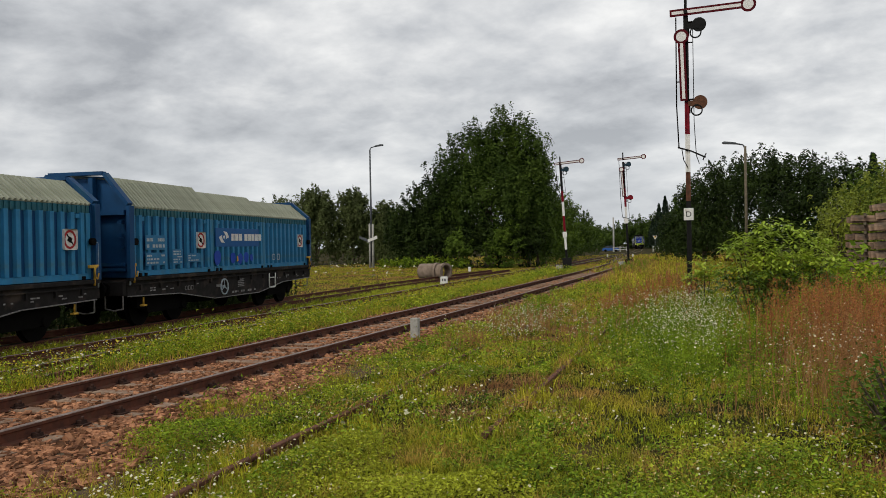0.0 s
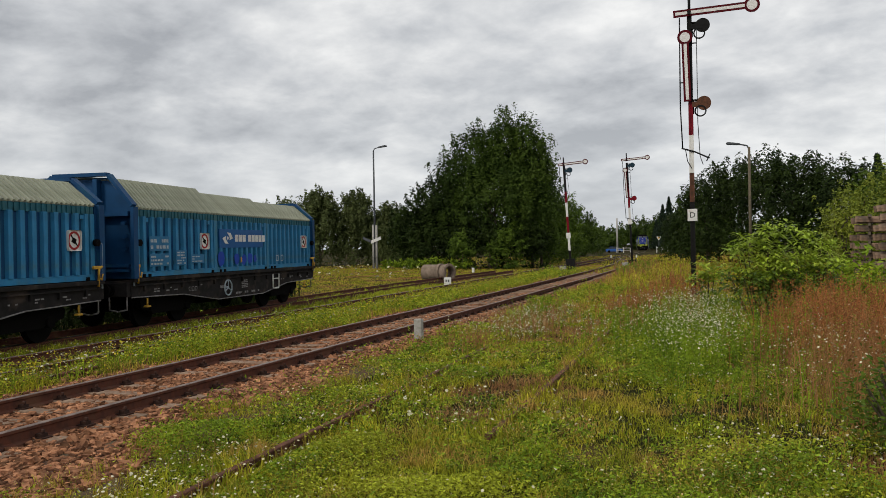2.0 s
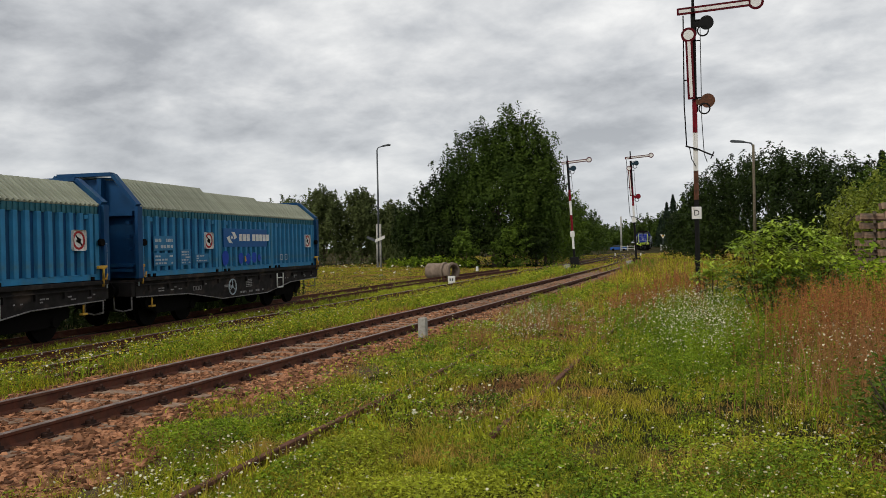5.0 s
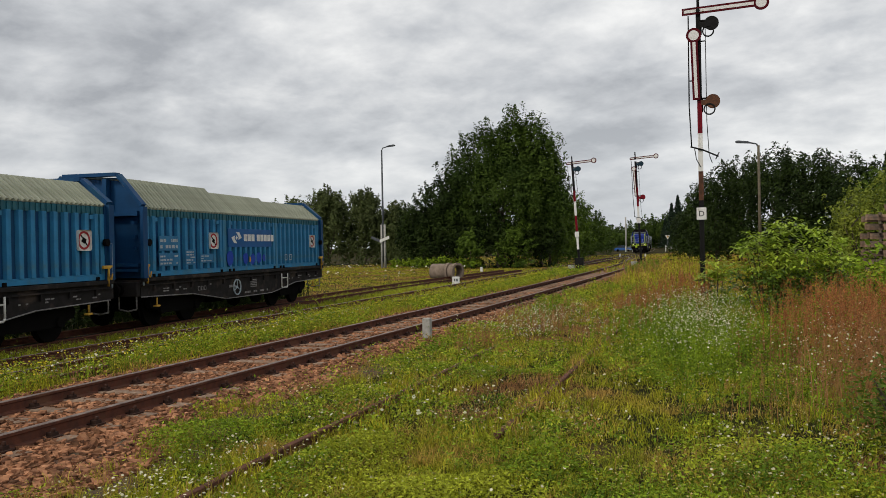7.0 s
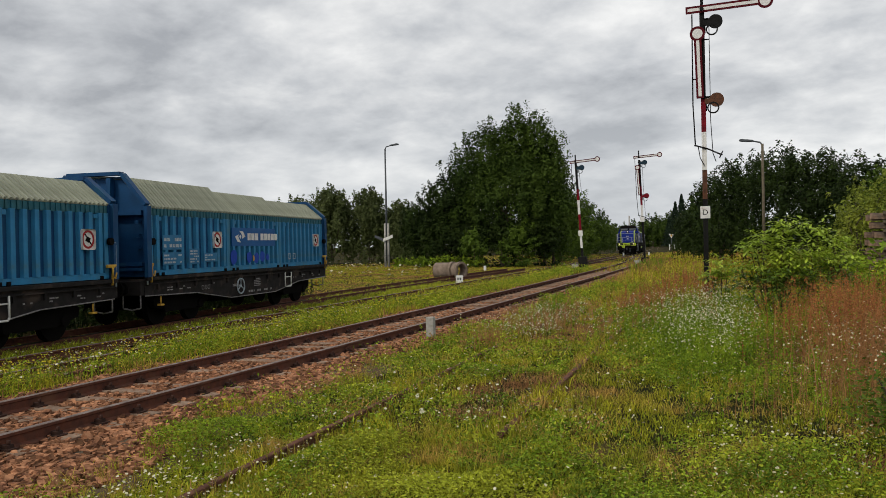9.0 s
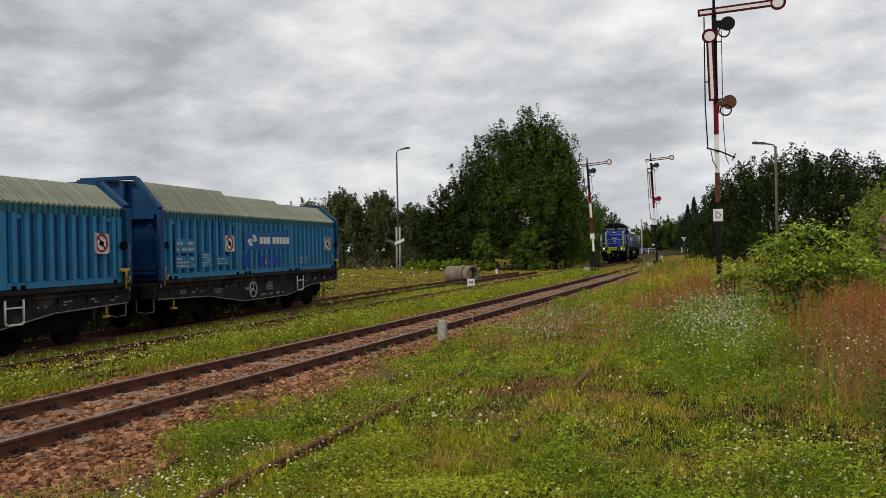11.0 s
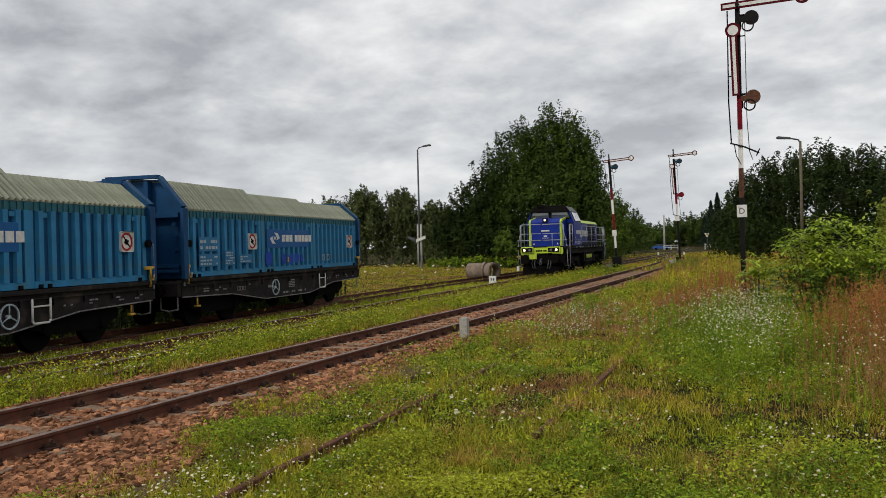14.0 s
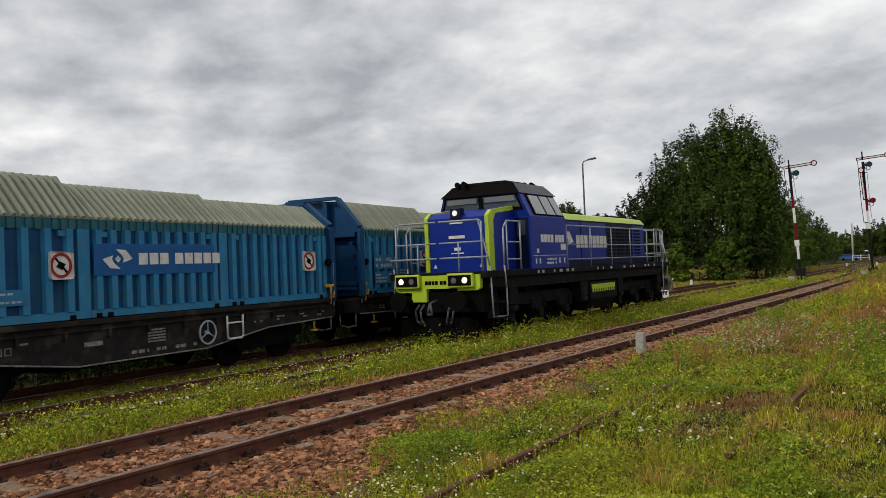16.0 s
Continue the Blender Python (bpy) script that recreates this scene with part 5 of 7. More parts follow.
LATH = bpy.data.meshes.new("spacer_lath"); bm.to_mesh(LATH); bm.free(); LATH.materials.append(M["wood_pole"])
sleeper_stack()


# far crossing: barrier, poles, road signs, a parked car
def far_pole(x, y, h, r, mat, label):
    s = thing("utility_pole", label, "pole", "utility poles", pose(x, y, float(ground_z(x, y))))
    bm = B(); tube(bm, (0, 0, -0.3), (0, 0, h), r, 10, r * 0.7)
    part("pole", bm, mat, s)
    return s


far_pole(-25.5, 203.4, 8.3, 0.24, M["post"], "pale concrete pole at the far crossing")
far_pole(-12.7, 190, 8.0, 0.22, M["wood_pole"], "weathered pole beside the far crossing")
p = far_pole(-10.9, 190, 6.0, 0.12, M["galv"], "grey lamp pole beside the far crossing")
for (x, y, ln) in ((-23.6, 200, 3.4), (-13.8, 186, 2.4)):
    s = thing("barrier", "white crossing fence rail on short posts", "barrier", "crossing barriers", pose(x, y, float(ground_z(x, y))))
    for zz in (0.55, 1.05):
        bm = B(); box(bm, -ln / 2, ln / 2, -0.05, 0.05, zz, zz + 0.09)
        part("rail_bar", bm, M["white"], s)
    for ox in (-ln / 2 + 0.1, 0, ln / 2 - 0.1):
        bm = B(); box(bm, ox - 0.07, ox + 0.07, -0.09, -0.06, -0.1, 1.3)
        part("post", bm, M["white"], s)
s = thing("road_sign", "white triangular warning sign on thin pole", "road sign", "", pose(-14.6, 188, float(ground_z(-14.6, 188))))
bm = B(); tube(bm, (0, 0, -0.2), (0, 0, 3.0), 0.06, 8)
part("pole", bm, M["galv"], s)
bm = B(); prism(bm, [(-0.55, 3.5), (0.55, 3.5), (0, 2.6)], "y", -0.08, -0.05)
part("sign", bm, M["white"], s)
bm = B(); prism(bm, [(-0.32, 3.38), (0.32, 3.38), (0, 2.86)], "y", -0.09, -0.082)
part("sign_field", bm, M["yellow_paint"], s)


def parked_car(x, y, yaw):
    s = thing("car", "small blue car parked beside the far crossing", "car", "", pose(x, y, float(ground_z(x, y)), 0, 0, yaw))
    bm = B(); prism(bm, [(-2.1, 0.3), (2.1, 0.3), (2.15, 0.7), (1.9, 0.88), (1.0, 0.95), (-1.7, 0.98), (-2.1, 0.85)], "y", -0.85, 0.85)
    bmesh.ops.bevel(bm, geom=list(bm.edges), offset=0.06, segments=2, affect="EDGES")
    body = part("body", bm, M["car_blue"], s)
    bm = B(); prism(bm, [(1.0, 0.93), (0.45, 1.42), (-1.1, 1.45), (-1.75, 0.95)], "y", -0.74, 0.74)
    part("cabin", bm, M["glass"], s)
    bm = B(); prism(bm, [(0.5, 1.40), (0.4, 1.46), (-1.1, 1.49), (-1.2, 1.43)], "y", -0.72, 0.72)
    part("roof", bm, M["car_blue"], s)
    for wx in (-1.3, 1.3):
        for wy in (-0.8, 0.8):
            bm = B(); ring(bm, (wx, wy, 0.31), 0.31, 0, (0, 1, 0), 0.2, 20)
            part("wheel", bm, M["grime"], s)


parked_car(-27.6, 214, 8)
# small white way markers in the grass
for x, y in ((-12.2, 118.0), (-20.2, 66.5), (-16.2, 122)):
    s = thing("peg", "small white painted peg in the grass", "peg", "white pegs", pose(x, y, float(ground_z(x, y))))
    bm = B(); box(bm, -0.1, 0.1, -0.08, 0.08, -0.1, 0.42, 0, 0.02)
    part("peg_body", bm, M["white"], s)


# ---------------------------------------------------------------- trees and shrubs
def leaf_cards(rng, centres, size, flat=0.0, facing=None):
    """A leaf-shaped four-sided card at each centre, turned at random or roughly across the way it faces."""
    n = len(centres)
    u = rng.normal(size=(n, 3)); u[:, 2] *= (1 - flat)
    u /= np.linalg.norm(u, axis=1, keepdims=True)
    w = rng.normal(size=(n, 3)); w[:, 2] += flat * 2
    if facing is not None:
        w = facing + 0.45 * w
        u = np.cross(w, u); u /= np.linalg.norm(u, axis=1, keepdims=True) + 1e-9
    v = np.cross(w, u); v /= np.linalg.norm(v, axis=1, keepdims=True) + 1e-9
    s = size * rng.uniform(0.6, 1.25, (n, 1))
    quad = np.stack([centres - u * s, centres + v * s * 0.42 - u * s * 0.1, centres + u * s, centres - v * s * 0.42 - u * s * 0.1], 1)
    return quad.reshape(-1, 3), np.arange(n * 4).reshape(n, 4)


def crown_points(rng, lobes, per_lobe, clump, rise):
    """Leaf places on rising sprays that fill the lobes (x, y, z, rx, ry, rz), with the way that each leaf faces."""
    out, face = [], []
    k = 34
    for x, y, z, rx, ry, rz in lobes:
        nc = max(6, int(per_lobe * rx * rz / 6))
        d = rng.normal(size=(nc, 3)); d[:, 2] = np.where(rng.random(nc) < 0.7, np.abs(d[:, 2]), d[:, 2])
        d /= np.linalg.norm(d, axis=1, keepdims=True)
        r = np.where(rng.random((nc, 1)) < 0.7, rng.uniform(0.78, 1.08, (nc, 1)) + np.abs(rng.normal(0, 0.11, (nc, 1))), rng.uniform(0.35, 0.86, (nc, 1)))
        tip = np.array([x, y, z]) + d * r * [rx, ry, rz]
        way = d * [1, 1, 0.5] * (1.15 - rise) + np.array([0, 0, rise]) + rng.normal(0, 0.18, (nc, 3))
        way /= np.linalg.norm(way, axis=1, keepdims=True)
        ln = clump * rng.uniform(2.2, 4.6, (nc, 1, 1))
        t = rng.uniform(0, 1, (nc, k, 1)) ** 0.8
        off = rng.normal(size=(nc, k, 3)) * clump * (0.10 + 0.62 * (1 - t) ** 0.8)
        out.append((tip[:, None] - way[:, None] * ln * (1 - t) + off).reshape(-1, 3))
        nrm = off / (np.linalg.norm(off, axis=2, keepdims=True) + 1e-9) * 0.7 + d[:, None] * 0.5 + np.array([0, 0, 0.55])
        face.append(nrm.reshape(-1, 3))
    return np.concatenate(out), np.concatenate(face)


def tree(name, x, y, trunk_h, trunk_r, lobes, leaf, size, label, category, seed, clump=0.5, per_lobe=20, sprigs=0.5, group="", stems=1):
    rng = np.random.RandomState(seed)
    z0 = float(ground_z(x, y))
    t = thing(name, label, category, group, pose(x, y, z0))
    bm = B()
    for k in range(stems):
        ox, oy = (0, 0) if stems == 1 else (rng.uniform(-0.8, 0.8), rng.uniform(-0.5, 0.5))
        p, r = Vector((ox, oy, -0.2)), trunk_r * rng.uniform(0.75, 1)
        for i in range(4):
            q = p + Vector((rng.uniform(-0.1, 0.1) * trunk_h * 0.3, rng.uniform(-0.1, 0.1) * trunk_h * 0.3, trunk_h / 4))
            tube(bm, p, q, r, 9, r * 0.78, caps=False)
            p, r = q, r * 0.78
        part("trunk", bm, M["bark"], t)
        bm = B()
    bm.free()
    for lx, ly, lz, rx, ry, rz in lobes:
        bm = B()
        a = Vector((rng.uniform(-0.2, 0.2), rng.uniform(-0.2, 0.2), min(trunk_h * rng.uniform(0.35, 0.9), lz)))
        b = Vector((lx, ly, lz)); mid = a.lerp(b, 0.5) + Vector((rng.uniform(-0.4, 0.4), rng.uniform(-0.4, 0.4), rng.uniform(0, 0.3) * rz))
        tube(bm, a, mid, trunk_r * 0.45, 7, trunk_r * 0.3, caps=False); tube(bm, mid, b, trunk_r * 0.3, 7, trunk_r * 0.12, caps=False)
        part("limb", bm, M["bark"], t)
    pts, facing = crown_points(rng, lobes, per_lobe, clump, sprigs)
    up = pts[:, 2] > 0.05
    v, f = leaf_cards(rng, pts[up], size, 0.0, facing[up])
    cr = new("crown", mesh_from("crown", v, f, [M[leaf]]))
    cr.parent = t
    return t


# the great poplar clump: several stems close together
tree("tree", -21.6, 79, 8, 0.30, [(1.1, 0, 9.6, 1.9, 1.8, 5.5), (-1.9, 0.5, 9.3, 1.8, 1.7, 5.0), (3.3, 0.4, 9.4, 1.8, 1.7, 5.0), (-0.4, 0.9, 9.6, 1.4, 1.3, 4.6), (2.3, 0.9, 9.4, 1.4, 1.3, 4.9), (-3.9, 0.2, 8.4, 1.6, 1.7, 4.5), (4.7, 0.2, 8.4, 1.5, 1.6, 4.4), (0.4, -0.8, 6.4, 4.4, 2.4, 3.8), (-4.6, 0, 5.4, 2.0, 1.9, 3.6), (5.0, 0.3, 5.2, 1.8, 1.8, 3.6), (2.4, -1.2, 7.0, 1.7, 1.5, 3.4), (-1.5, -1.2, 7.4, 1.6, 1.5, 3.2)], "leaf_dark", 0.155,
     "tall dense green poplar clump beyond the tracks", "tree", 11, 0.42, 150, 0.9, stems=3)
# suckers darker than the poplar leaves: shade at the foot is painted in
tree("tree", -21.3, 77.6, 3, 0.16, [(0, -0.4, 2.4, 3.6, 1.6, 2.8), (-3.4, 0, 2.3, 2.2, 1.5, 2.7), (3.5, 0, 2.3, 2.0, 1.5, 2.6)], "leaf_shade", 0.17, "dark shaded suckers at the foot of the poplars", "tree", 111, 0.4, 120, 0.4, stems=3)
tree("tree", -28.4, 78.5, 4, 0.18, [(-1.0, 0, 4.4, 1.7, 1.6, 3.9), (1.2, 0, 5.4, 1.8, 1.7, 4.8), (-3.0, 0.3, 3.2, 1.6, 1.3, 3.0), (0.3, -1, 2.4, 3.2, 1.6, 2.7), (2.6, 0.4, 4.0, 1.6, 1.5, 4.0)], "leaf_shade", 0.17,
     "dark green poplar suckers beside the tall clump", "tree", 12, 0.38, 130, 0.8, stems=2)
for i, (x, y, w, h, leaf) in enumerate(((-18.6, 83.5, 2.5, 9.0, "leaf_mid"), (-20.2, 97, 2.9, 10.2, "leaf_mid"), (-21.5, 113, 3.0, 9.8, "leaf_mid"), (-22.8, 132, 3.2, 8.4, "leaf_dark"), (-24.6, 152, 3.4, 6.8, "leaf_dark"))):
    tree("tree", x, y, h * 0.4, 0.2, [(0, 0, h * 0.5, w, w * 0.9, h * 0.44), (w * 0.4, 0, h * 0.42, w * 0.75, w * 0.7, h * 0.38), (-w * 0.6, 0, h * 0.45, w * 0.8, w * 0.7, h * 0.40), (0.2, -w * 0.4, h * 0.22, w * 1.2, w * 0.6, h * 0.24)], leaf, 0.17,
         "green shrubby tree in the line-side thicket", "tree", 13 + i, 0.42, 65, 0.55, "line-side thicket", 2)
# leafy undergrowth before the clump
tree("shrub", -23.6, 74.2, 1.5, 0.06, [(0, 0, 1.5, 1.5, 1.2, 1.8), (-0.3, 0, 2.8, 0.9, 0.8, 1.2)], "leaf_mid", 0.16, "green bramble heap before dark trees", "shrub", 217, 0.3, 90, 0.3)
tree("shrub", -19.3, 75.6, 1.5, 0.06, [(0, 0, 1.9, 1.7, 1.3, 2.2), (-1.2, 0.3, 1.5, 1.4, 1.2, 1.7)], "leaf_mid", 0.16, "green vine-covered shrub before dark trees", "shrub", 218, 0.3, 90, 0.3)
tree("shrub", -27.0, 74.5, 1.0, 0.05, [(0, 0, 0.6, 2.6, 1.0, 0.7), (2.6, -0.5, 0.5, 1.8, 0.9, 0.6), (-3.4, 0.4, 0.5, 2, 1, 0.6)], "herb", 0.15, "low green nettles along the thicket edge", "shrub", 219, 0.25, 90, 0.3)
# sallows behind the wagons
for i, (x, y, s, h) in enumerate(((-46.5, 90, 1.1, 9.4), (-42.6, 92, 1.0, 9.0), (-39.0, 94, 1.0, 7.6), (-52, 92, 1.2, 8.4), (-36.0, 99, 1.1, 7.2), (-58, 95, 1.3, 7.8), (-65, 93, 1.3, 7.2), (-33.5, 88, 1.0, 5.6))):
    tree("tree", x, y, 3, 0.16, [(0, 0, h * 0.5, 2.5 * s, 2.2 * s, h * 0.48), (-0.6, 0.3, h * 0.72, 1.3 * s, 1.2 * s, h * 0.28), (1.2, 0, h * 0.66, 1.1 * s, 1.1 * s, h * 0.26), (-1.6, -0.6, h * 0.3, 1.9 * s, 1.5 * s, h * 0.28)], "leaf_grey", 0.19,
         "grey-green willow bush behind the siding", "tree", 30 + i, 0.42, 125, 0.75, "willow bushes")
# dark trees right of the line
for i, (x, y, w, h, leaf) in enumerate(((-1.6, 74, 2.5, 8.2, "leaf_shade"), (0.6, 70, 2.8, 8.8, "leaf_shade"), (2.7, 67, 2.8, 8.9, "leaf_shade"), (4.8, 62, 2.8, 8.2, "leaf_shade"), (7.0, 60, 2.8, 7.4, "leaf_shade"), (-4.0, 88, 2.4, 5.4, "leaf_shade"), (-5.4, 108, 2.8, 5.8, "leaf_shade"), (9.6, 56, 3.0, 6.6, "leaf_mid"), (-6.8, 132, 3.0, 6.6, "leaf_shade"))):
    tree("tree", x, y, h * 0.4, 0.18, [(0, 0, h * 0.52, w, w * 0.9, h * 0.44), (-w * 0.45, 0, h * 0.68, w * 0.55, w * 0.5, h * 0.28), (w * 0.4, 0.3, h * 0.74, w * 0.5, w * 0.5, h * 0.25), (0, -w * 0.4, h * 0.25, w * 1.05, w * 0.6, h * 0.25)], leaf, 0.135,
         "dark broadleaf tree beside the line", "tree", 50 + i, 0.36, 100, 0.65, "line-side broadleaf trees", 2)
for i, (x, y, w, h) in enumerate(((5.9, 45.5, 1.7, 5.2), (7.6, 43, 1.9, 5.6), (5.0, 41.5, 1.2, 4.2), (9.8, 42, 2.1, 5.8))):
    tree("tree", x, y, h * 0.4, 0.12, [(0, 0, h * 0.5, w, w * 0.9, h * 0.45), (-w * 0.4, 0, h * 0.72, w * 0.5, w * 0.5, h * 0.27), (w * 0.3, 0, h * 0.8, w * 0.4, w * 0.4, h * 0.22), (-w * 0.3, -0.5, h * 0.25, w, w * 0.7, h * 0.25)], "leaf_light", 0.10,
         "light green willow tree with thin upright shoots", "tree", 70 + i, 0.32, 80, 0.9, "light willows", 2)


def spruce(x, y, h, seed):
    rng = np.random.RandomState(seed)
    t = thing("spruce", "dark spruce in the far tree line", "tree", "far spruces", pose(x, y, float(ground_z(x, y))))
    bm = B(); tube(bm, (0, 0, -0.2), (0, 0, h), 0.2, 8, 0.03)
    part("trunk", bm, M["bark"], t)
    n = 2600
    z = rng.uniform(0.06, 1, n) ** 0.8
    r = (1 - z) * h * 0.36 * (0.55 + 0.45 * np.abs(np.sin(z * 34))) * rng.uniform(0.3, 1, n) + 0.05
    a = rng.uniform(0, 2 * np.pi, n)
    v, f = leaf_cards(rng, np.stack([r * np.cos(a), r * np.sin(a), z * h - r * 0.25], 1), 0.36)
    c = new("crown", mesh_from("crown", v, f, [M["conifer"]])); c.parent = t


for i, (x, y, h) in enumerate(((-17.2, 262, 16), (-13.6, 255, 14), (-19.5, 268, 14), (-10.8, 250, 16), (17.9, 118, 12.8), (-22, 275, 9.5), (-8.0, 245, 10))):
    spruce(x, y, h, 90 + i)
for i, (x, y, w, h) in enumerate(((-28, 285, 5, 8), (-34, 290, 5, 7), (-22, 290, 5, 9), (-15, 280, 5, 9.5), (-9, 235, 4.5, 9), (-6.8, 200, 3.6, 9), (-7.0, 165, 3.2, 8.5), (-42, 280, 6, 7), (-50, 270, 6, 7), (-3, 215, 5, 9), (-60, 260, 7, 8), (-33, 250, 4, 5), (-26, 300, 6, 8), (-18, 300, 6, 9), (-74, 240, 8, 9), (-92, 220, 8, 9))):
    h *= 1.3
    tree("tree", x, y, h * 0.4, 0.25, [(0, 0, h * 0.5, w, w * 0.8, h * 0.48), (w * 0.5, 0, h * 0.4, w * 0.7, w * 0.6, h * 0.38), (-w * 0.5, 1, h * 0.38, w * 0.7, w * 0.6, h * 0.36)], "leaf_dark", 0.40, "dark tree in the far tree line", "tree", 110 + i, 0.7, 26, 0.5, "far trees")


def far_woods():
    """A low wood all round that closes the distance."""
    rng = np.random.RandomState(8)
    pts = []
    for a in np.arange(-180, 180, 1.1):
        if -14 < a < 4:
            continue
        R = 330 + 30 * math.sin(a * 0.13)
        h = rng.uniform(5.5, 10)
        k = 150
        c = np.array([R * math.sin(math.radians(a)), R * math.cos(math.radians(a)), 0])
        pts.append(c + np.stack([rng.normal(0, 3.6, k), rng.normal(0, 3.6, k), rng.uniform(0, 1, k) ** 0.7 * h], 1))
    v, f = leaf_cards(rng, np.concatenate(pts), 1.3)
    tagged(new("far_woods", mesh_from("far_woods", v, f, [M["leaf_dark"]])), "dark far woods round the horizon", "woods", kind="stuff")


far_woods()


def leafy_shoots(name, base, n, h, spread, leaf, size, label, category, seed, leaves=36, droop=0.5):
    """Upright shoots with long paired leaflets, as on a young walnut or elder."""
    rng = np.random.RandomState(seed)
    x, y = base
    t = thing(name, label, category, "", pose(x, y, float(ground_z(x, y))))
    bm, pts = B(), []
    for i in range(n):
        a, r = rng.uniform(0, 6.28), spread * math.sqrt(rng.uniform(0, 1))
        tip = np.array([r * math.cos(a) * 1.25, r * math.sin(a), h * rng.uniform(0.55, 1.0) * (1 - 0.25 * (r / spread) ** 2)])
        foot = tip * [0.35, 0.35, 0]
        tube(bm, foot, tip, 0.022, 5, 0.006, caps=False)
        for k in range(leaves):
            s = rng.uniform(0.25, 1.05)
            p = foot + (tip - foot) * s
            b, reach = rng.uniform(0, 6.28), rng.uniform(0.05, 0.42)
            pts.append(p + [reach * math.cos(b), reach * math.sin(b), 0.12 * reach - droop * reach * reach])
    tagged(part("stem_tangle", bm, M["bark"], t), kind="stuff")
    v, f = leaf_cards(rng, np.array(pts), size, 0.55)
    c = new("leaves", mesh_from("leaves", v, f, [M[leaf]])); c.parent = t


def walnut(name, base, shoots, h, spread, label, seed):
    """Shoots that end in whorls of arching compound leaves with drooping leaflets."""
    rng = np.random.RandomState(seed)
    x, y = base
    t = thing(name, label, "bush", "", pose(x, y, float(ground_z(x, y))))
    bm, vs, old = B(), [], []
    for i in range(shoots):
        a, r = rng.uniform(0, 6.28), spread * math.sqrt(rng.uniform(0, 1))
        tip = np.array([r * math.cos(a), r * math.sin(a), h * rng.uniform(0.35, 1.0) * (1 - 0.45 * (r / spread) ** 2)])
        foot = tip * [0.3, 0.3, 0]
        tube(bm, foot, tip, 0.02, 5, 0.007, caps=False)
        for whorl in (1.0, rng.uniform(0.78, 0.95), rng.uniform(0.5, 0.8)):
            node = foot + (tip - foot) * whorl
            turn = rng.uniform(0, 6.28)
            for k in range(6):
                b = turn + k * 1.05 + rng.normal(0, 0.2)
                out, side, reach = np.array([math.cos(b), math.sin(b), 0]), np.array([-math.sin(b), math.cos(b), 0]), rng.uniform(0.26, 0.42)
                rise = rng.uniform(0.3, 1.8)
                for s in (0.35, 0.6, 0.85, 1.0):
                    p = node + out * reach * s + np.array([0, 0, rise * reach * s - 0.75 * reach * s * s])
                    for sg in ((-1, 1) if s < 1 else (0,)):
                        d = out * (0.45 if sg else 1.0) + side * sg * 0.85 + np.array([0, 0, -0.30 + rng.normal(0, 0.30)])
                        d /= np.linalg.norm(d)
                        w = np.cross(d, [0, 0, 1.0]); w /= np.linalg.norm(w)
                        ln = rng.uniform(0.14, 0.22)
                        fold = np.array([0, 0, 0.010])
                        vs += [p, p + d * ln * 0.5 + w * ln * 0.20 + fold, p + d * ln, p + d * ln * 0.5 - w * ln * 0.20 + fold]
                        # old: 1 gives leaves low on the bush the shade-darkened colour
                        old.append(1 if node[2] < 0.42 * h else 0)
    tagged(part("stem_tangle", bm, M["bark"], t), kind="stuff")
    v = np.array(vs)
    c = new("leaves", mesh_from("leaves", v, np.arange(len(v)).reshape(-1, 4), [M["leaf_ash"], M["walnut_shade"]], old)); c.parent = t


walnut("walnut_bush", (0.75, 22.6), 22, 2.55, 0.85, "bright green young walnut bush in tall weeds", 130)
walnut("walnut_bush", (1.95, 23.4), 16, 2.95, 0.75, "bright green young walnut shoots beside sleepers", 131)
walnut("sapling", (-0.65, 26.2), 4, 1.75, 0.35, "small bright green walnut sapling beside the semaphore", 132)
leafy_shoots("walnut_bush", (2.9, 26.5), 30, 1.9, 1.4, "herb", 0.12, "dark green elder bush before stacked sleepers", "bush", 133, 50)
leafy_shoots("shrub", (1.72, 8.6), 60, 1.05, 0.5, "leaf_mid", 0.032, "dark green twiggy shrub at the meadow edge", "shrub", 134, 90)
leafy_shoots("shrub", (2.35, 10.4), 40, 1.2, 0.5, "leaf_mid", 0.035, "dark green twiggy weeds at the meadow edge", "shrub", 135, 60)
leafy_shoots("shrub", (3.7, 15.5), 60, 1.35, 0.9, "leaf_mid", 0.05, "dense green weeds behind brown dock", "shrub", 136, 50)


# ---------------------------------------------------------------- ballast stones, grass and flowers
def visible_ground(rng, n, y0, y1, x_lo, x_hi):
    y = rng.uniform(y0, y1, n)
    return np.stack([rng.uniform(x_lo, x_hi, n), y], 1)


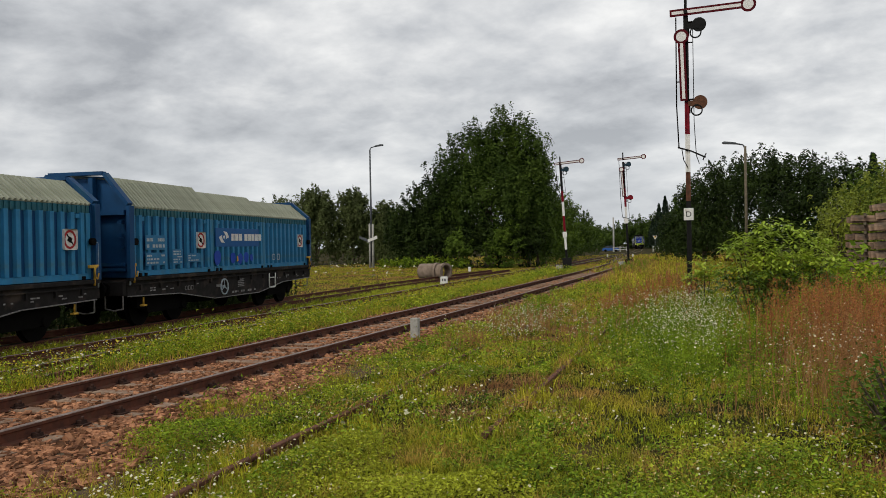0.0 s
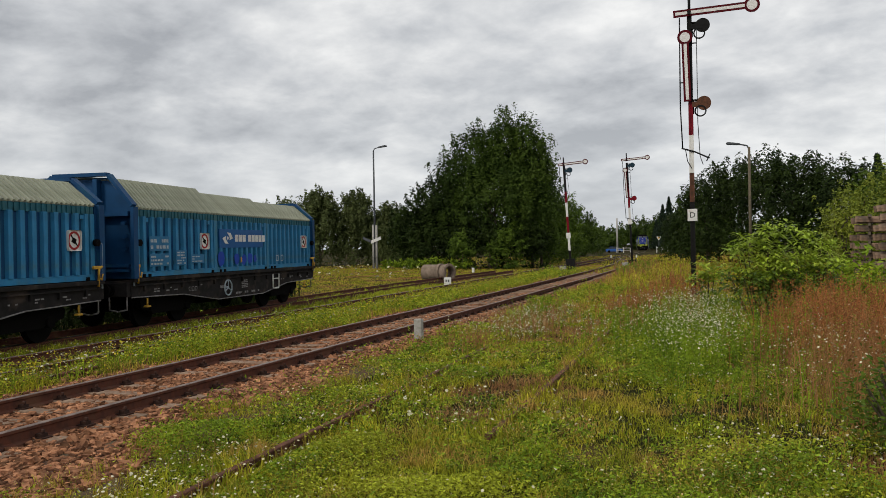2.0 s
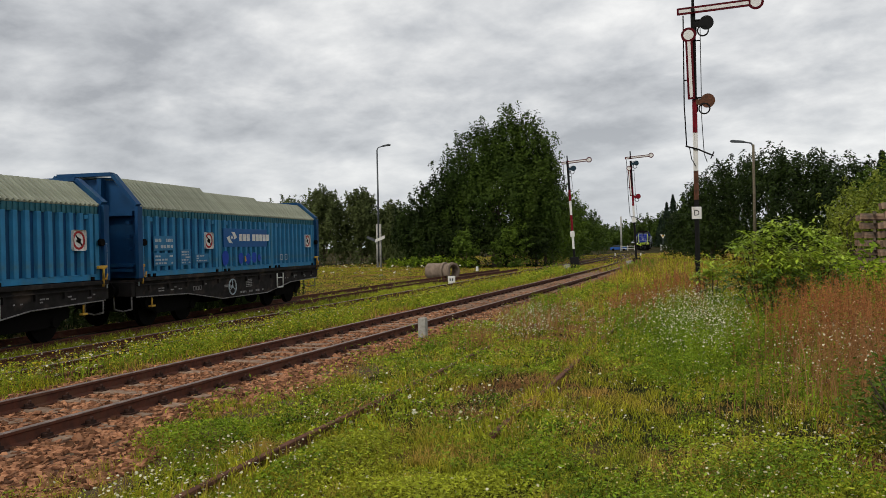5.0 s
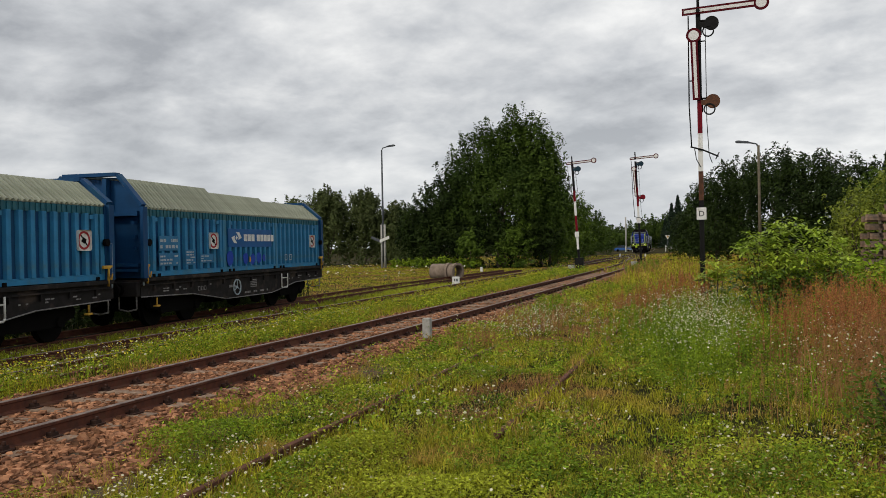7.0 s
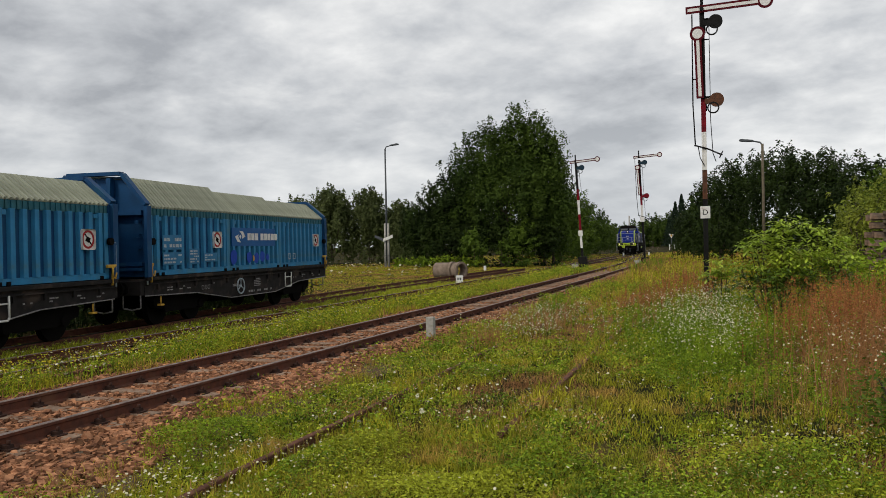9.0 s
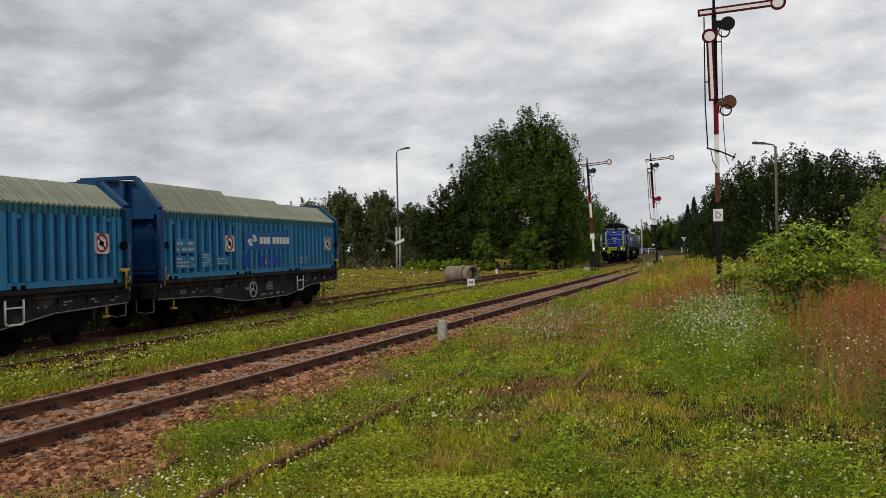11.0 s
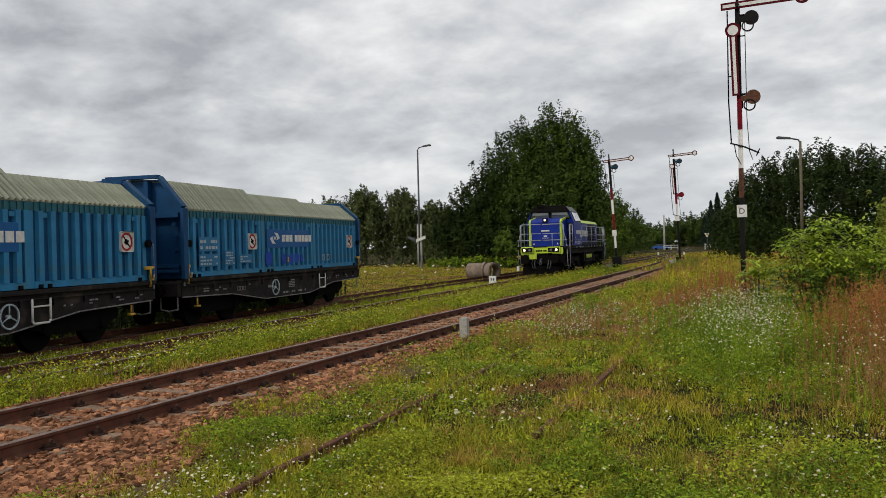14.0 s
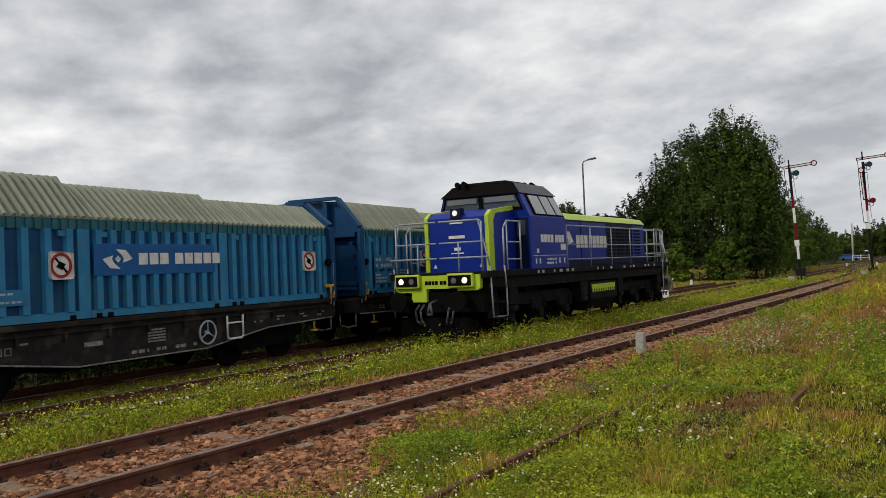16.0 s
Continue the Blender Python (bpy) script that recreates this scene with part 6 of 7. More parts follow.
def stones(name, pts, size, seed, mat, label):
    rng = np.random.RandomState(seed)
    n = len(pts)
    cube = np.array([(x, y, z) for z in (-1, 1) for y in (-1, 1) for x in (-1, 1)], float)
    v = cube[None] * rng.uniform(0.55, 1.1, (n, 8, 3)) * size * rng.uniform(0.5, 1.3, (n, 1, 1)) * [1.15, 1.0, 0.62]
    a = rng.uniform(0, 6.28, n); c, s = np.cos(a)[:, None], np.sin(a)[:, None]
    tl = rng.normal(0, 0.35, (n, 1))
    x, y, z = v[..., 0], v[..., 1], v[..., 2]
    z, x = z + tl * x, x - tl * z
    v = np.stack([x * c - y * s, x * s + y * c, z], -1)
    lift = -0.008 + np.where(np.abs(pts[:, 0] - track_x(TRACK_1, pts[:, 1])) < 0.66, 0.014, 0.0) + np.where(np.abs(np.abs(pts[:, 0] - track_x(TRACK_1, pts[:, 1])) - 1.15) < 0.32, 0.022, 0.0) + rng.uniform(-0.012, 0.030, n)
    v += np.concatenate([pts, (ground_z(pts[:, 0], pts[:, 1]) + lift)[:, None]], 1)[:, None]
    q = np.array([(0, 2, 3, 1), (4, 5, 7, 6), (0, 1, 5, 4), (2, 6, 7, 3), (0, 4, 6, 2), (1, 3, 7, 5)])
    f = (np.arange(n)[:, None, None] * 8 + q[None]).reshape(-1, 4)
    tagged(new(name, mesh_from(name, v.reshape(-1, 3), f, [mat])), label, "ballast", kind="stuff")


def ballast():
    rng = np.random.RandomState(21)
    parts_ = []
    for y0, y1, dens in ((2.0, 12, 950), (12, 24, 380), (24, 50, 90)):
        n = int(dens * (y1 - y0) * 4.3)
        y = rng.uniform(y0, y1, n)
        d = rng.uniform(-2.0, 2.6, n)
        keep = d < 1.75 + 0.50 * np.clip((13 - y) / 9, 0, 1) + 0.25 * np.sin(y * 1.3)
        parts_.append(np.stack([track_x(TRACK_1, y) + d, y], 1)[keep])
    stones("ballast_stones", np.concatenate(parts_), 0.031, 22, M["stone"], "brown crushed ballast stones round concrete sleepers")
    n = 4200
    y = rng.uniform(3, 26, n)
    stones("ballast_stones", np.stack([track_x(TRACK_2, y) + rng.normal(0, 0.9, n), y], 1), 0.035, 23, M["stone"], "scattered pale stones in the overgrown track")


ballast()


def blades(rng, pts, height, width, lean=0.35, z_off=0.0):
    """Bent tapering grass blades: six points and two faces each."""
    n = len(pts)
    h = np.broadcast_to(height, (n,)) * rng.uniform(0.45, 1.25, n)
    w = width * rng.uniform(0.7, 1.3, n) * 0.5
    a = rng.uniform(0, 6.28, n)
    u = np.stack([np.cos(a), np.sin(a), 0 * a], 1)
    b = rng.uniform(0, 6.28, n)
    l = np.stack([np.cos(b), np.sin(b), 0 * b], 1) * (lean * h * rng.uniform(0.2, 1.3, n))[:, None]
    base = np.concatenate([pts, (ground_z(pts[:, 0], pts[:, 1]) - 0.01 + z_off)[:, None]], 1)
    mid = base + l * 0.35 + np.stack([0 * h, 0 * h, h * 0.6], 1)
    tip = base + l + np.stack([0 * h, 0 * h, h * (1 - 0.25 * lean)], 1)
    uw = u * w[:, None]
    v = np.stack([base - uw, base + uw, mid + uw * 0.8, mid - uw * 0.8, tip + uw * 0.12, tip - uw * 0.12], 1).reshape(-1, 3)
    k = np.arange(n)[:, None] * 6
    f = np.concatenate([k + [0, 1, 2, 3], k + [3, 2, 4, 5]], 1).reshape(-1, 4)
    return v, f, tip


def stuff_mesh(name, chunks, mats, label, category):
    vs, fs, fm, o = [], [], [], 0
    for v, f, m in chunks:
        vs.append(v); fs.append(f + o); fm.append(np.full(len(f), m)); o += len(v)
    tagged(new(name, mesh_from(name, np.concatenate(vs), np.concatenate(fs), mats, np.concatenate(fm))), label, category, kind="stuff")


def patch(pts, scale, seed, offset=0.0):
    """Smooth random field over the plan, about -1 to 1."""
    r = np.random.RandomState(seed)
    out = np.zeros(len(pts))
    for _ in range(6):
        k = r.normal(size=2) * scale
        out += np.sin(pts @ k + r.uniform(0, 6.28))
    return out / 2.4 + offset


def on_track(pts, grow):
    """Bare bed: the main track and under the wagons."""
    d1 = pts[:, 0] - track_x(TRACK_1, pts[:, 1])
    edge = 1.65 + 0.45 * np.clip((11 - pts[:, 1]) / 8, 0, 1) + 0.22 * np.sin(pts[:, 1] * 1.3) + 0.12 * np.sin(pts[:, 1] * 4.1) + grow
    d3 = pts[:, 0] - track_x(TRACK_3, pts[:, 1])
    thin = (pts[:, 1] > 52) & (np.sin(pts[:, 0] * 37.1 + pts[:, 1] * 91.7) > 0.55)
    return ((d1 > -1.62 - 0.2 * np.sin(pts[:, 1] * 0.9)) & (d1 < edge) & ~thin) | ((np.abs(d3) < 0.62) & (pts[:, 1] < 31))


def dryness(p):
    """Dry along the buried rails and over parts of the middle meadow, green close by and along the ballast."""
    d = patch(p, 0.75, 3) + 0.5 * patch(p, 2.6, 4)
    strip = np.exp(-((p[:, 0] + 2.9) / 1.0) ** 2) * np.clip((p[:, 1] - 5.8) / 1.5, 0, 1)
    return d + 0.9 * strip + 0.30 * np.clip((p[:, 1] - 9) / 8, 0, 1) - 0.35 * np.clip((p[:, 1] - 26) / 14, 0, 1) - 0.5 * np.clip((7.4 - p[:, 1]) / 2, 0, 1) * (p[:, 0] > -2.6) - 1.0 * np.exp(-((p[:, 0] + 5.2) / 0.9) ** 2)


def meadow():
    rng = np.random.RandomState(31)
    zones = ((4.3, 8.5, -6.3, 2.2, 1700, 0.0055, 0.10), (8.5, 13, -6.6, 3.0, 900, 0.008, 0.095), (13, 21, -7.0, 4.5, 440, 0.012, 0.115), (21, 38, -8, 6.5, 190, 0.02, 0.18), (38, 75, -9, 9, 40, 0.045, 0.26), (75, 150, -11, 6, 10, 0.10, 0.3))
    chunks = []
    for y0, y1, xa, xb, dens, w, h in zones:
        p = visible_ground(rng, int(dens * (y1 - y0) * (xb - xa)), y0, y1, xa, xb)
        p = p[~on_track(p, rng.normal(0, 0.15, len(p)))]
        dry_at = dryness(p)
        is_dry = dry_at > rng.normal(0.46, 0.22, len(p))
        g = p[~is_dry]
        # single straw stalks over everything
        st = p[rng.random(len(p)) < 0.012]
        v, f, _ = blades(rng, st, h * 2.3, w * 0.75, 0.5); chunks.append((v, f, 1))
        k = 1.0 if y1 < 14 else 0.6
        tuft = 0.6 * patch(g, 8.0 * k, 24) + 0.5 * patch(g, 15.0 * k, 25)
        keep = rng.random(len(g)) < np.clip(0.60 + 0.45 * tuft, 0.10, 1)
        v, f, _ = blades(rng, g[keep], h * np.clip(1 + 0.45 * patch(g, 1.9, 23) + 0.55 * tuft, 0.3, 2.4)[keep], w, 0.95); chunks.append((v, f, 0))
        # tussocks that stand above the rest
        tc = g[rng.random(len(g)) < 0.010]
        tf = np.repeat(tc, 22, 0) + rng.normal(0, 0.035 + w * 2, (len(tc) * 22, 2))
        tall = np.repeat(rng.uniform(1.1, 2.0, len(tc)), 22)
        v, f, _ = blades(rng, tf, h * tall, w * 0.9, 0.75); chunks.append((v, f, 0))
        dc = p[is_dry][rng.random(is_dry.sum()) < 0.03]
        tf = np.repeat(dc, 10, 0) + rng.normal(0, 0.03 + w * 2, (len(dc) * 10, 2))
        v, f, _ = blades(rng, tf, h * 1.5, w * 0.6, 0.7); chunks.append((v, f, 1))
        v, f, _ = blades(rng, p[is_dry], h * 0.8, w * 0.9, 1.0); chunks.append((v, f, 1))
        # low leafy herbs in patches, some of them standing well above the grass
        q = np.repeat(p[rng.random(len(p)) < (0.26 if y1 < 22 else 0.06)], 7, 0)
        q = q + rng.normal(0, 0.022 + w, q.shape)
        fld = patch(q, 1.5, 9)
        hi = np.clip(0.08 + 0.09 * patch(q, 2.7, 19), 0.02, 0.28)
        ok = (fld > rng.normal(-0.35, 0.3, len(q))) & (dryness(q) < rng.normal(0.50, 0.15, len(q)))
        q, hi = q[ok], hi[ok]
        c = np.concatenate([q, (ground_z(q[:, 0], q[:, 1]) + hi * rng.uniform(0.3, 1.3, len(q)))[:, None]], 1)
        pale = patch(q, 2.3, 29) > rng.normal(0.25, 0.35, len(q))
        for sel, k in ((~pale, 2), (pale, 3)):
            v, f = leaf_cards(rng, c[sel], w * 1.6 + 0.010, 0.6); chunks.append((v, f, k))
        # leafy clumps, each a small dome of leaves
        if y1 < 40:
            cl = g[(rng.random(len(g)) < min(0.06, 14.0 / dens)) & (patch(g, 1.3, 61) > rng.normal(0.0, 0.35, len(g)))]
            r = rng.uniform(0.04, 0.17, len(cl)) + w
            q = np.repeat(cl, 26, 0) + rng.normal(0, 0.8, (len(cl) * 26, 2)) * np.repeat(r, 26)[:, None]
            hh = np.repeat(r * rng.uniform(1.1, 2.6, len(cl)), 26)
            c = np.concatenate([q, (ground_z(q[:, 0], q[:, 1]) + 0.03 + hh * rng.uniform(0.2, 1.1, len(q)))[:, None]], 1)
            pale = np.repeat(rng.random(len(cl)) < 0.4, 26)
            face = np.concatenate([q - np.repeat(cl, 26, 0), np.repeat(r * 0.9, 26)[:, None]], 1)
            face /= np.linalg.norm(face, axis=1, keepdims=True)
            for sel, k in ((~pale, 2), (pale, 3)):
                v, f = leaf_cards(rng, c[sel], w * 1.3 + 0.016, 0.0, face[sel]); chunks.append((v, f, k))
    # grass that half hides the buried rails
    for rx, ya, yb in ((-4.08, 4.2, 27.5), (-2.36, 8.2, 20)):
        y = rng.uniform(ya, yb, int((yb - ya) * 170))
        q = np.stack([rx - 0.028 * (y - ya) + rng.normal(0, 0.13, len(y)), y], 1)
        q = q[np.sin(y * 1.1 + rx) + 0.7 * np.sin(y * 2.9 + 1) > rng.normal(-0.05 if rx < -3 else -0.55, 0.3, len(y))]
        v, f, _ = blades(rng, q, 0.20, 0.006 + 0.0006 * q[:, 1].mean(), 0.5); chunks.append((v, f, 0))
        v, f, _ = blades(rng, q[::3], 0.24, 0.006, 0.5); chunks.append((v, f, 1))
    stuff_mesh("meadow_grass", chunks, [M["grass"], M["dry"], M["herb"], M["herb_light"]], "green meadow grass with dry brown patches and low herbs", "grass")


meadow()


def yard_grass():
    """Grass and herbs between and beyond the tracks."""
    rng = np.random.RandomState(32)
    chunks = []
    for y0, y1, dens, w in ((2.5, 12, 520, 0.011), (12, 24, 300, 0.016), (24, 45, 120, 0.025), (45, 80, 70, 0.045), (80, 150, 9, 0.1)):
        xl = -19.5 if y0 < 24 else -24 if y0 < 45 else -46
        p = visible_ground(rng, int(dens * (y1 - y0) * (-8.9 - xl)), y0, y1, xl, -8.9)
        p = p[~on_track(p, -0.2)]
        p = p[(p[:, 0] - track_x(TRACK_3, p[:, 1]) > -1.3) | (p[:, 1] > 33)]
        d2, d3 = p[:, 0] - track_x(TRACK_2, p[:, 1]), p[:, 0] - track_x(TRACK_3, p[:, 1])
        # thin on the sleepers of the used track
        keep = (np.abs(np.abs(d2) - 0.75) > 0.20) & (np.abs(np.abs(d3) - 0.75) > 0.13) & ((np.abs(d2) > 0.9) | (rng.random(len(p)) < 0.8)) & (rng.random(len(p)) < np.where(p[:, 0] < -14, 0.7, 1))
        p, d2 = p[keep], d2[keep]
        verge = (d2 > 0.95) & (p[:, 1] < 60)
        g, lo = p[verge], p[~verge]
        hv = 0.15 * (1 + 0.6 * patch(g, 2.2, 77) + 0.5 * patch(g, 7.0, 79))
        v, f, _ = blades(rng, g[::2], np.clip(hv, 0.05, 0.4)[::2], w, 0.9); chunks.append((v, f, 0))
        gd = g[rng.random(len(g)) < 0.12]
        v, f, _ = blades(rng, gd[::2], 0.30, w * 0.7, 0.6); chunks.append((v, f, 1))
        is_dry = patch(lo, 0.8, 14) > rng.normal(0.05 if y0 < 24 else 0.95, 0.5, len(lo))
        v, f, _ = blades(rng, lo[~is_dry], 0.09, w, 0.6); chunks.append((v, f, 0))
        v, f, _ = blades(rng, lo[is_dry], 0.10, w, 0.6); chunks.append((v, f, 1))
        # leafy clumps, dark and pale, each a dome of small leaves
        cl = g[(rng.random(len(g)) < 0.22) & (patch(g, 1.7, 78) > rng.normal(-0.25, 0.25, len(g)))]
        r = rng.uniform(0.05, 0.22, len(cl)) + 0.8 * w
        q = np.repeat(cl, 16, 0) + rng.normal(0, 1, (len(cl) * 16, 2)) * np.repeat(r, 16)[:, None]
        hh = np.repeat(r * rng.uniform(0.9, 2.0, len(cl)), 16) * np.clip(1.1 + 0.5 * patch(q, 2.2, 77), 0.4, 1.8)
        ok = ~on_track(q, 0)
        q, hh = q[ok], hh[ok]
        c = np.concatenate([q, (ground_z(q[:, 0], q[:, 1]) + hh * rng.uniform(0.2, 1.1, len(q)))[:, None]], 1)
        pale = np.repeat(rng.random(len(cl)) < 0.55, 16)[ok]
        face = np.concatenate([q - np.repeat(cl, 16, 0)[ok], np.repeat(r * 0.9, 16)[ok][:, None]], 1)
        face /= np.linalg.norm(face, axis=1, keepdims=True)
        for sel, k in ((~pale, 2), (pale, 3)):
            v, f = leaf_cards(rng, c[sel], w * 1.1 + 0.014, 0.0, face[sel]); chunks.append((v, f, k))
        # thin pale tufts along the dark bed of the siding
        e = lo[(lo[:, 0] > -18) & (lo[:, 1] < 45)]
        e = e[rng.random(len(e)) < np.where(np.abs(e[:, 0] - track_x(TRACK_3, e[:, 1]) - 1.1) < 0.5, 0.14, 0.05)]
        tf = np.repeat(e, 9, 0) + rng.normal(0, 0.05, (len(e) * 9, 2))
        v, f, _ = blades(rng, tf, 0.22, w * 0.8, 0.7); chunks.append((v, f, 3))
    stuff_mesh("yard_grass", chunks, [M["grass"], M["dry"], M["herb"], M["herb_light"]], "grass and low herbs between the yard tracks", "grass")


yard_grass()


def heads(rng, centres, size, tilt=0.5, sides=6):
    """Small flat flower heads turned up and a little towards all sides."""
    n = len(centres)
    nrm = rng.normal(0, tilt, (n, 3)); nrm[:, 2] = 1; nrm /= np.linalg.norm(nrm, axis=1, keepdims=True)
    u = np.cross(nrm, [0.3, 0.9, 0.1]); u /= np.linalg.norm(u, axis=1, keepdims=True)
    v = np.cross(nrm, u)
    s = size * rng.uniform(0.55, 1.3, (n, 1))
    ring_ = np.stack([centres + (u * math.cos(k * 2 * math.pi / sides) + v * math.sin(k * 2 * math.pi / sides)) * s for k in range(sides)], 1)
    return ring_.reshape(-1, 3), np.arange(n * sides).reshape(n, sides)


def flowers(name, pts, height, size, mat, label, stem_w, seed, per=1, spread=0.0, tilt=0.5):
    rng = np.random.RandomState(seed)
    v, f, tip = blades(rng, pts, height, stem_w, 0.25)
    stuff_mesh(name + "_stems", [(v, f, 0)], [M["herb"]], "thin green stems of " + label, "flowers")
    c = np.repeat(tip, per, 0) + rng.normal(size=(len(tip) * per, 3)) * spread
    hv, hf = heads(rng, c, size, tilt)
    tagged(new(name, mesh_from(name, hv, hf, [M[mat]])), label, "flowers", kind="stuff")


def scatter(rng, n, x0, x1, y0, y1, field=None):
    p = np.stack([rng.uniform(x0, x1, n), rng.uniform(y0, y1, n)], 1)
    p = p[~on_track(p, 0)]
    if field is not None:
        p = p[patch(p, field[0], field[1]) > rng.normal(field[2], 0.35, len(p))]
    return p


def all_flowers():
    rng = np.random.RandomState(41)
    # small daisies in the mown meadow
    p = np.concatenate([scatter(rng, 1300, -5.6, 2.0, 4.6, 9.5, (1.3, 5, 0.35)), scatter(rng, 1300, -5.8, 2.5, 9.5, 15, (1.1, 6, 0.3)), scatter(rng, 420, -4.9, -3.6, 5.0, 7.4), scatter(rng, 420, -0.3, 1.9, 6.3, 9.5)])
    flowers("meadow_daisies", p, 0.17, 0.0125, "petal", "small white daisies in the meadow grass", 0.003, 42)
    p = np.concatenate([scatter(rng, 3600, -5.6, 2.0, 4.6, 9.5, (1.6, 15, -0.1)), scatter(rng, 3200, -5.8, 2.8, 9.5, 16, (1.4, 16, -0.2)), scatter(rng, 1500, -5.8, 3.5, 16, 24)])
    flowers("meadow_seed_heads", p, 0.17, 0.0065, "straw", "straw-coloured seed heads over the meadow", 0.003, 52, 2, 0.02, 0.9)
    # flat white umbels beside the rails
    p = np.concatenate([scatter(rng, 80, -4.9, -3.3, 7.5, 15), scatter(rng, 40, -3.6, -1.5, 7.5, 13)])
    flowers("white_umbels", p, 0.22, 0.022, "petal", "flat white umbels beside the abandoned rail", 0.004, 43)
    # fleabane thicket round the foot of the semaphore
    p = np.concatenate([scatter(rng, 260, -2.4, 0.6, 15.5, 27, (0.9, 7, 0.3)), np.stack([rng.normal(-0.6, 0.5, 280), rng.normal(15.2, 1.5, 280)], 1), np.stack([rng.normal(-1.1, 0.5, 160), rng.normal(19.5, 1.6, 160)], 1), scatter(rng, 60, 0.5, 2.0, 9.5, 14)])
    flowers("white_fleabane", p, 0.74, 0.0125, "petal", "white fleabane thicket with many small heads", 0.007, 44, 7, 0.13, 0.9)
    p = np.concatenate([scatter(rng, 200, -5.4, -3.8, 16, 22), scatter(rng, 80, -4.8, -2.2, 15, 24)])
    flowers("white_fleabane", p, 0.40, 0.0125, "petal", "low white flowers beside the main track", 0.010, 45, 8, 0.08, 0.9)
    # yellow flowers along the used track
    y = rng.uniform(4, 60, 3000)
    d = rng.uniform(0.95, 2.6, len(y))
    p = np.stack([track_x(TRACK_2, y) + d, y], 1); p = p[~on_track(p, 0.1)]
    flowers("yellow_flowers", p, 0.40, 0.013, "yellow", "small yellow flowers along the overgrown track", 0.008, 46, 3, 0.05, 0.9)
    y = rng.uniform(5, 24, 800)
    p = np.stack([track_x(TRACK_2, y) + rng.uniform(-1.6, 2.0, len(y)), y], 1)
    flowers("white_clover", p, 0.24, 0.024, "petal", "white flower heads between yellow ones", 0.007, 47)
    p = scatter(rng, 120, -46, -22, 50, 80)
    flowers("verge_flowers", p, 0.4, 0.09, "petal", "pale flowers on the far verge", 0.03, 48, 2, 0.15)


all_flowers()


def tall_weeds():
    """Reddish dock, straw-coloured stalks and green stems at the right of the meadow."""
    rng = np.random.RandomState(51)
    chunks = []
    def stand(p, h, mat, seed_from, seed_size, n_seed, w):
        v, f, tip = blades(rng, p, h, w, 0.16); chunks.append((v, f, mat))
        base = np.concatenate([p, ground_z(p[:, 0], p[:, 1])[:, None]], 1)
        t = rng.uniform(seed_from, 1.0, (len(p), n_seed, 1))
        c = base[:, None] + (tip - base)[:, None] * t + rng.normal(0, 0.020, (len(p), n_seed, 3))
        v, f = leaf_cards(rng, c.reshape(-1, 3), seed_size); chunks.append((v, f, mat))
    def cloud(n, cx, cy, sx, sy):
        q = np.stack([rng.normal(cx, sx, n), rng.normal(cy, sy, n)], 1)
        return q[patch(q, 1.6, 8) > rng.normal(-0.5, 0.4, n)]
    stand(cloud(1150, 2.1, 15.4, 0.75, 2.0), 1.2, 0, 0.30, 0.018, 40, 0.010)
    stand(cloud(420, 2.1, 14.2, 0.7, 2.4), 1.05, 1, 0.3, 0.018, 26, 0.009)
    stand(cloud(500, 2.2, 14.6, 0.9, 2.6), 0.85, 2, 0.1, 0.026, 26, 0.009)
    stand(cloud(800, 1.7, 11.6, 0.5, 1.2), 0.95, 1, 0.45, 0.015, 20, 0.008)
    stand(scatter(rng, 420, -0.4, 2.4, 9.6, 16, (1.1, 11, 0.1)), 0.6, 1, 0.6, 0.016, 10, 0.008)
    stand(scatter(rng, 200, -2.8, -0.8, 24, 36), 0.8, 0, 0.5, 0.03, 16, 0.016)
    stand(scatter(rng, 200, -5.0, -3.6, 17, 23), 0.55, 1, 0.5, 0.025, 12, 0.012)
    stand(scatter(rng, 420, -0.7, 3.0, 9.0, 20), 0.7, 2, 0.2, 0.022, 22, 0.008)
    stand(scatter(rng, 700, -2.8, 1.5, 14, 27), 0.6, 2, 0.1, 0.026, 18, 0.011)
    # leafy mounds under the fleabane, tussocks by the old rail
    stand(np.stack([rng.normal(-0.6, 0.45, 420), rng.normal(14.8, 1.2, 420)], 1), 0.62, 2, 0.02, 0.022, 30, 0.008)
    stand(np.stack([rng.normal(-1.1, 0.5, 240), rng.normal(19.5, 1.6, 240)], 1), 0.62, 2, 0.02, 0.026, 26, 0.010)
    stand(np.stack([rng.normal(-4.75, 0.28, 170), rng.normal(15.6, 0.5, 170)], 1), 0.42, 1, 0.3, 0.016, 14, 0.008)
    stand(np.stack([rng.normal(-4.7, 0.25, 150), rng.normal(21.8, 0.5, 150)], 1), 0.62, 2, 0.1, 0.028, 22, 0.010)
    stand(np.stack([rng.normal(-2.7, 0.5, 120), rng.normal(24.5, 1.6, 120)], 1), 0.75, 0, 0.4, 0.022, 20, 0.010)
    stand(scatter(rng, 700, 1.5, 6, 18, 34), 1.15, 2, 0.2, 0.04, 20, 0.014)
    stand(scatter(rng, 300, 1.5, 6, 20, 34), 1.2, 3, 0.3, 0.035, 16, 0.014)
    stand(scatter(rng, 900, -5, 9, 34, 64), 0.9, 3, 0.2, 0.06, 12, 0.03)
    stand(scatter(rng, 90, -5, 4, 40, 70), 0.8, 0, 0.3, 0.05, 8, 0.02)
    stand(scatter(rng, 150, -6.6, -5.2, 6.0, 14), 0.26, 1, 0.5, 0.008, 14, 0.004)
    y = rng.uniform(52, 76, 500)
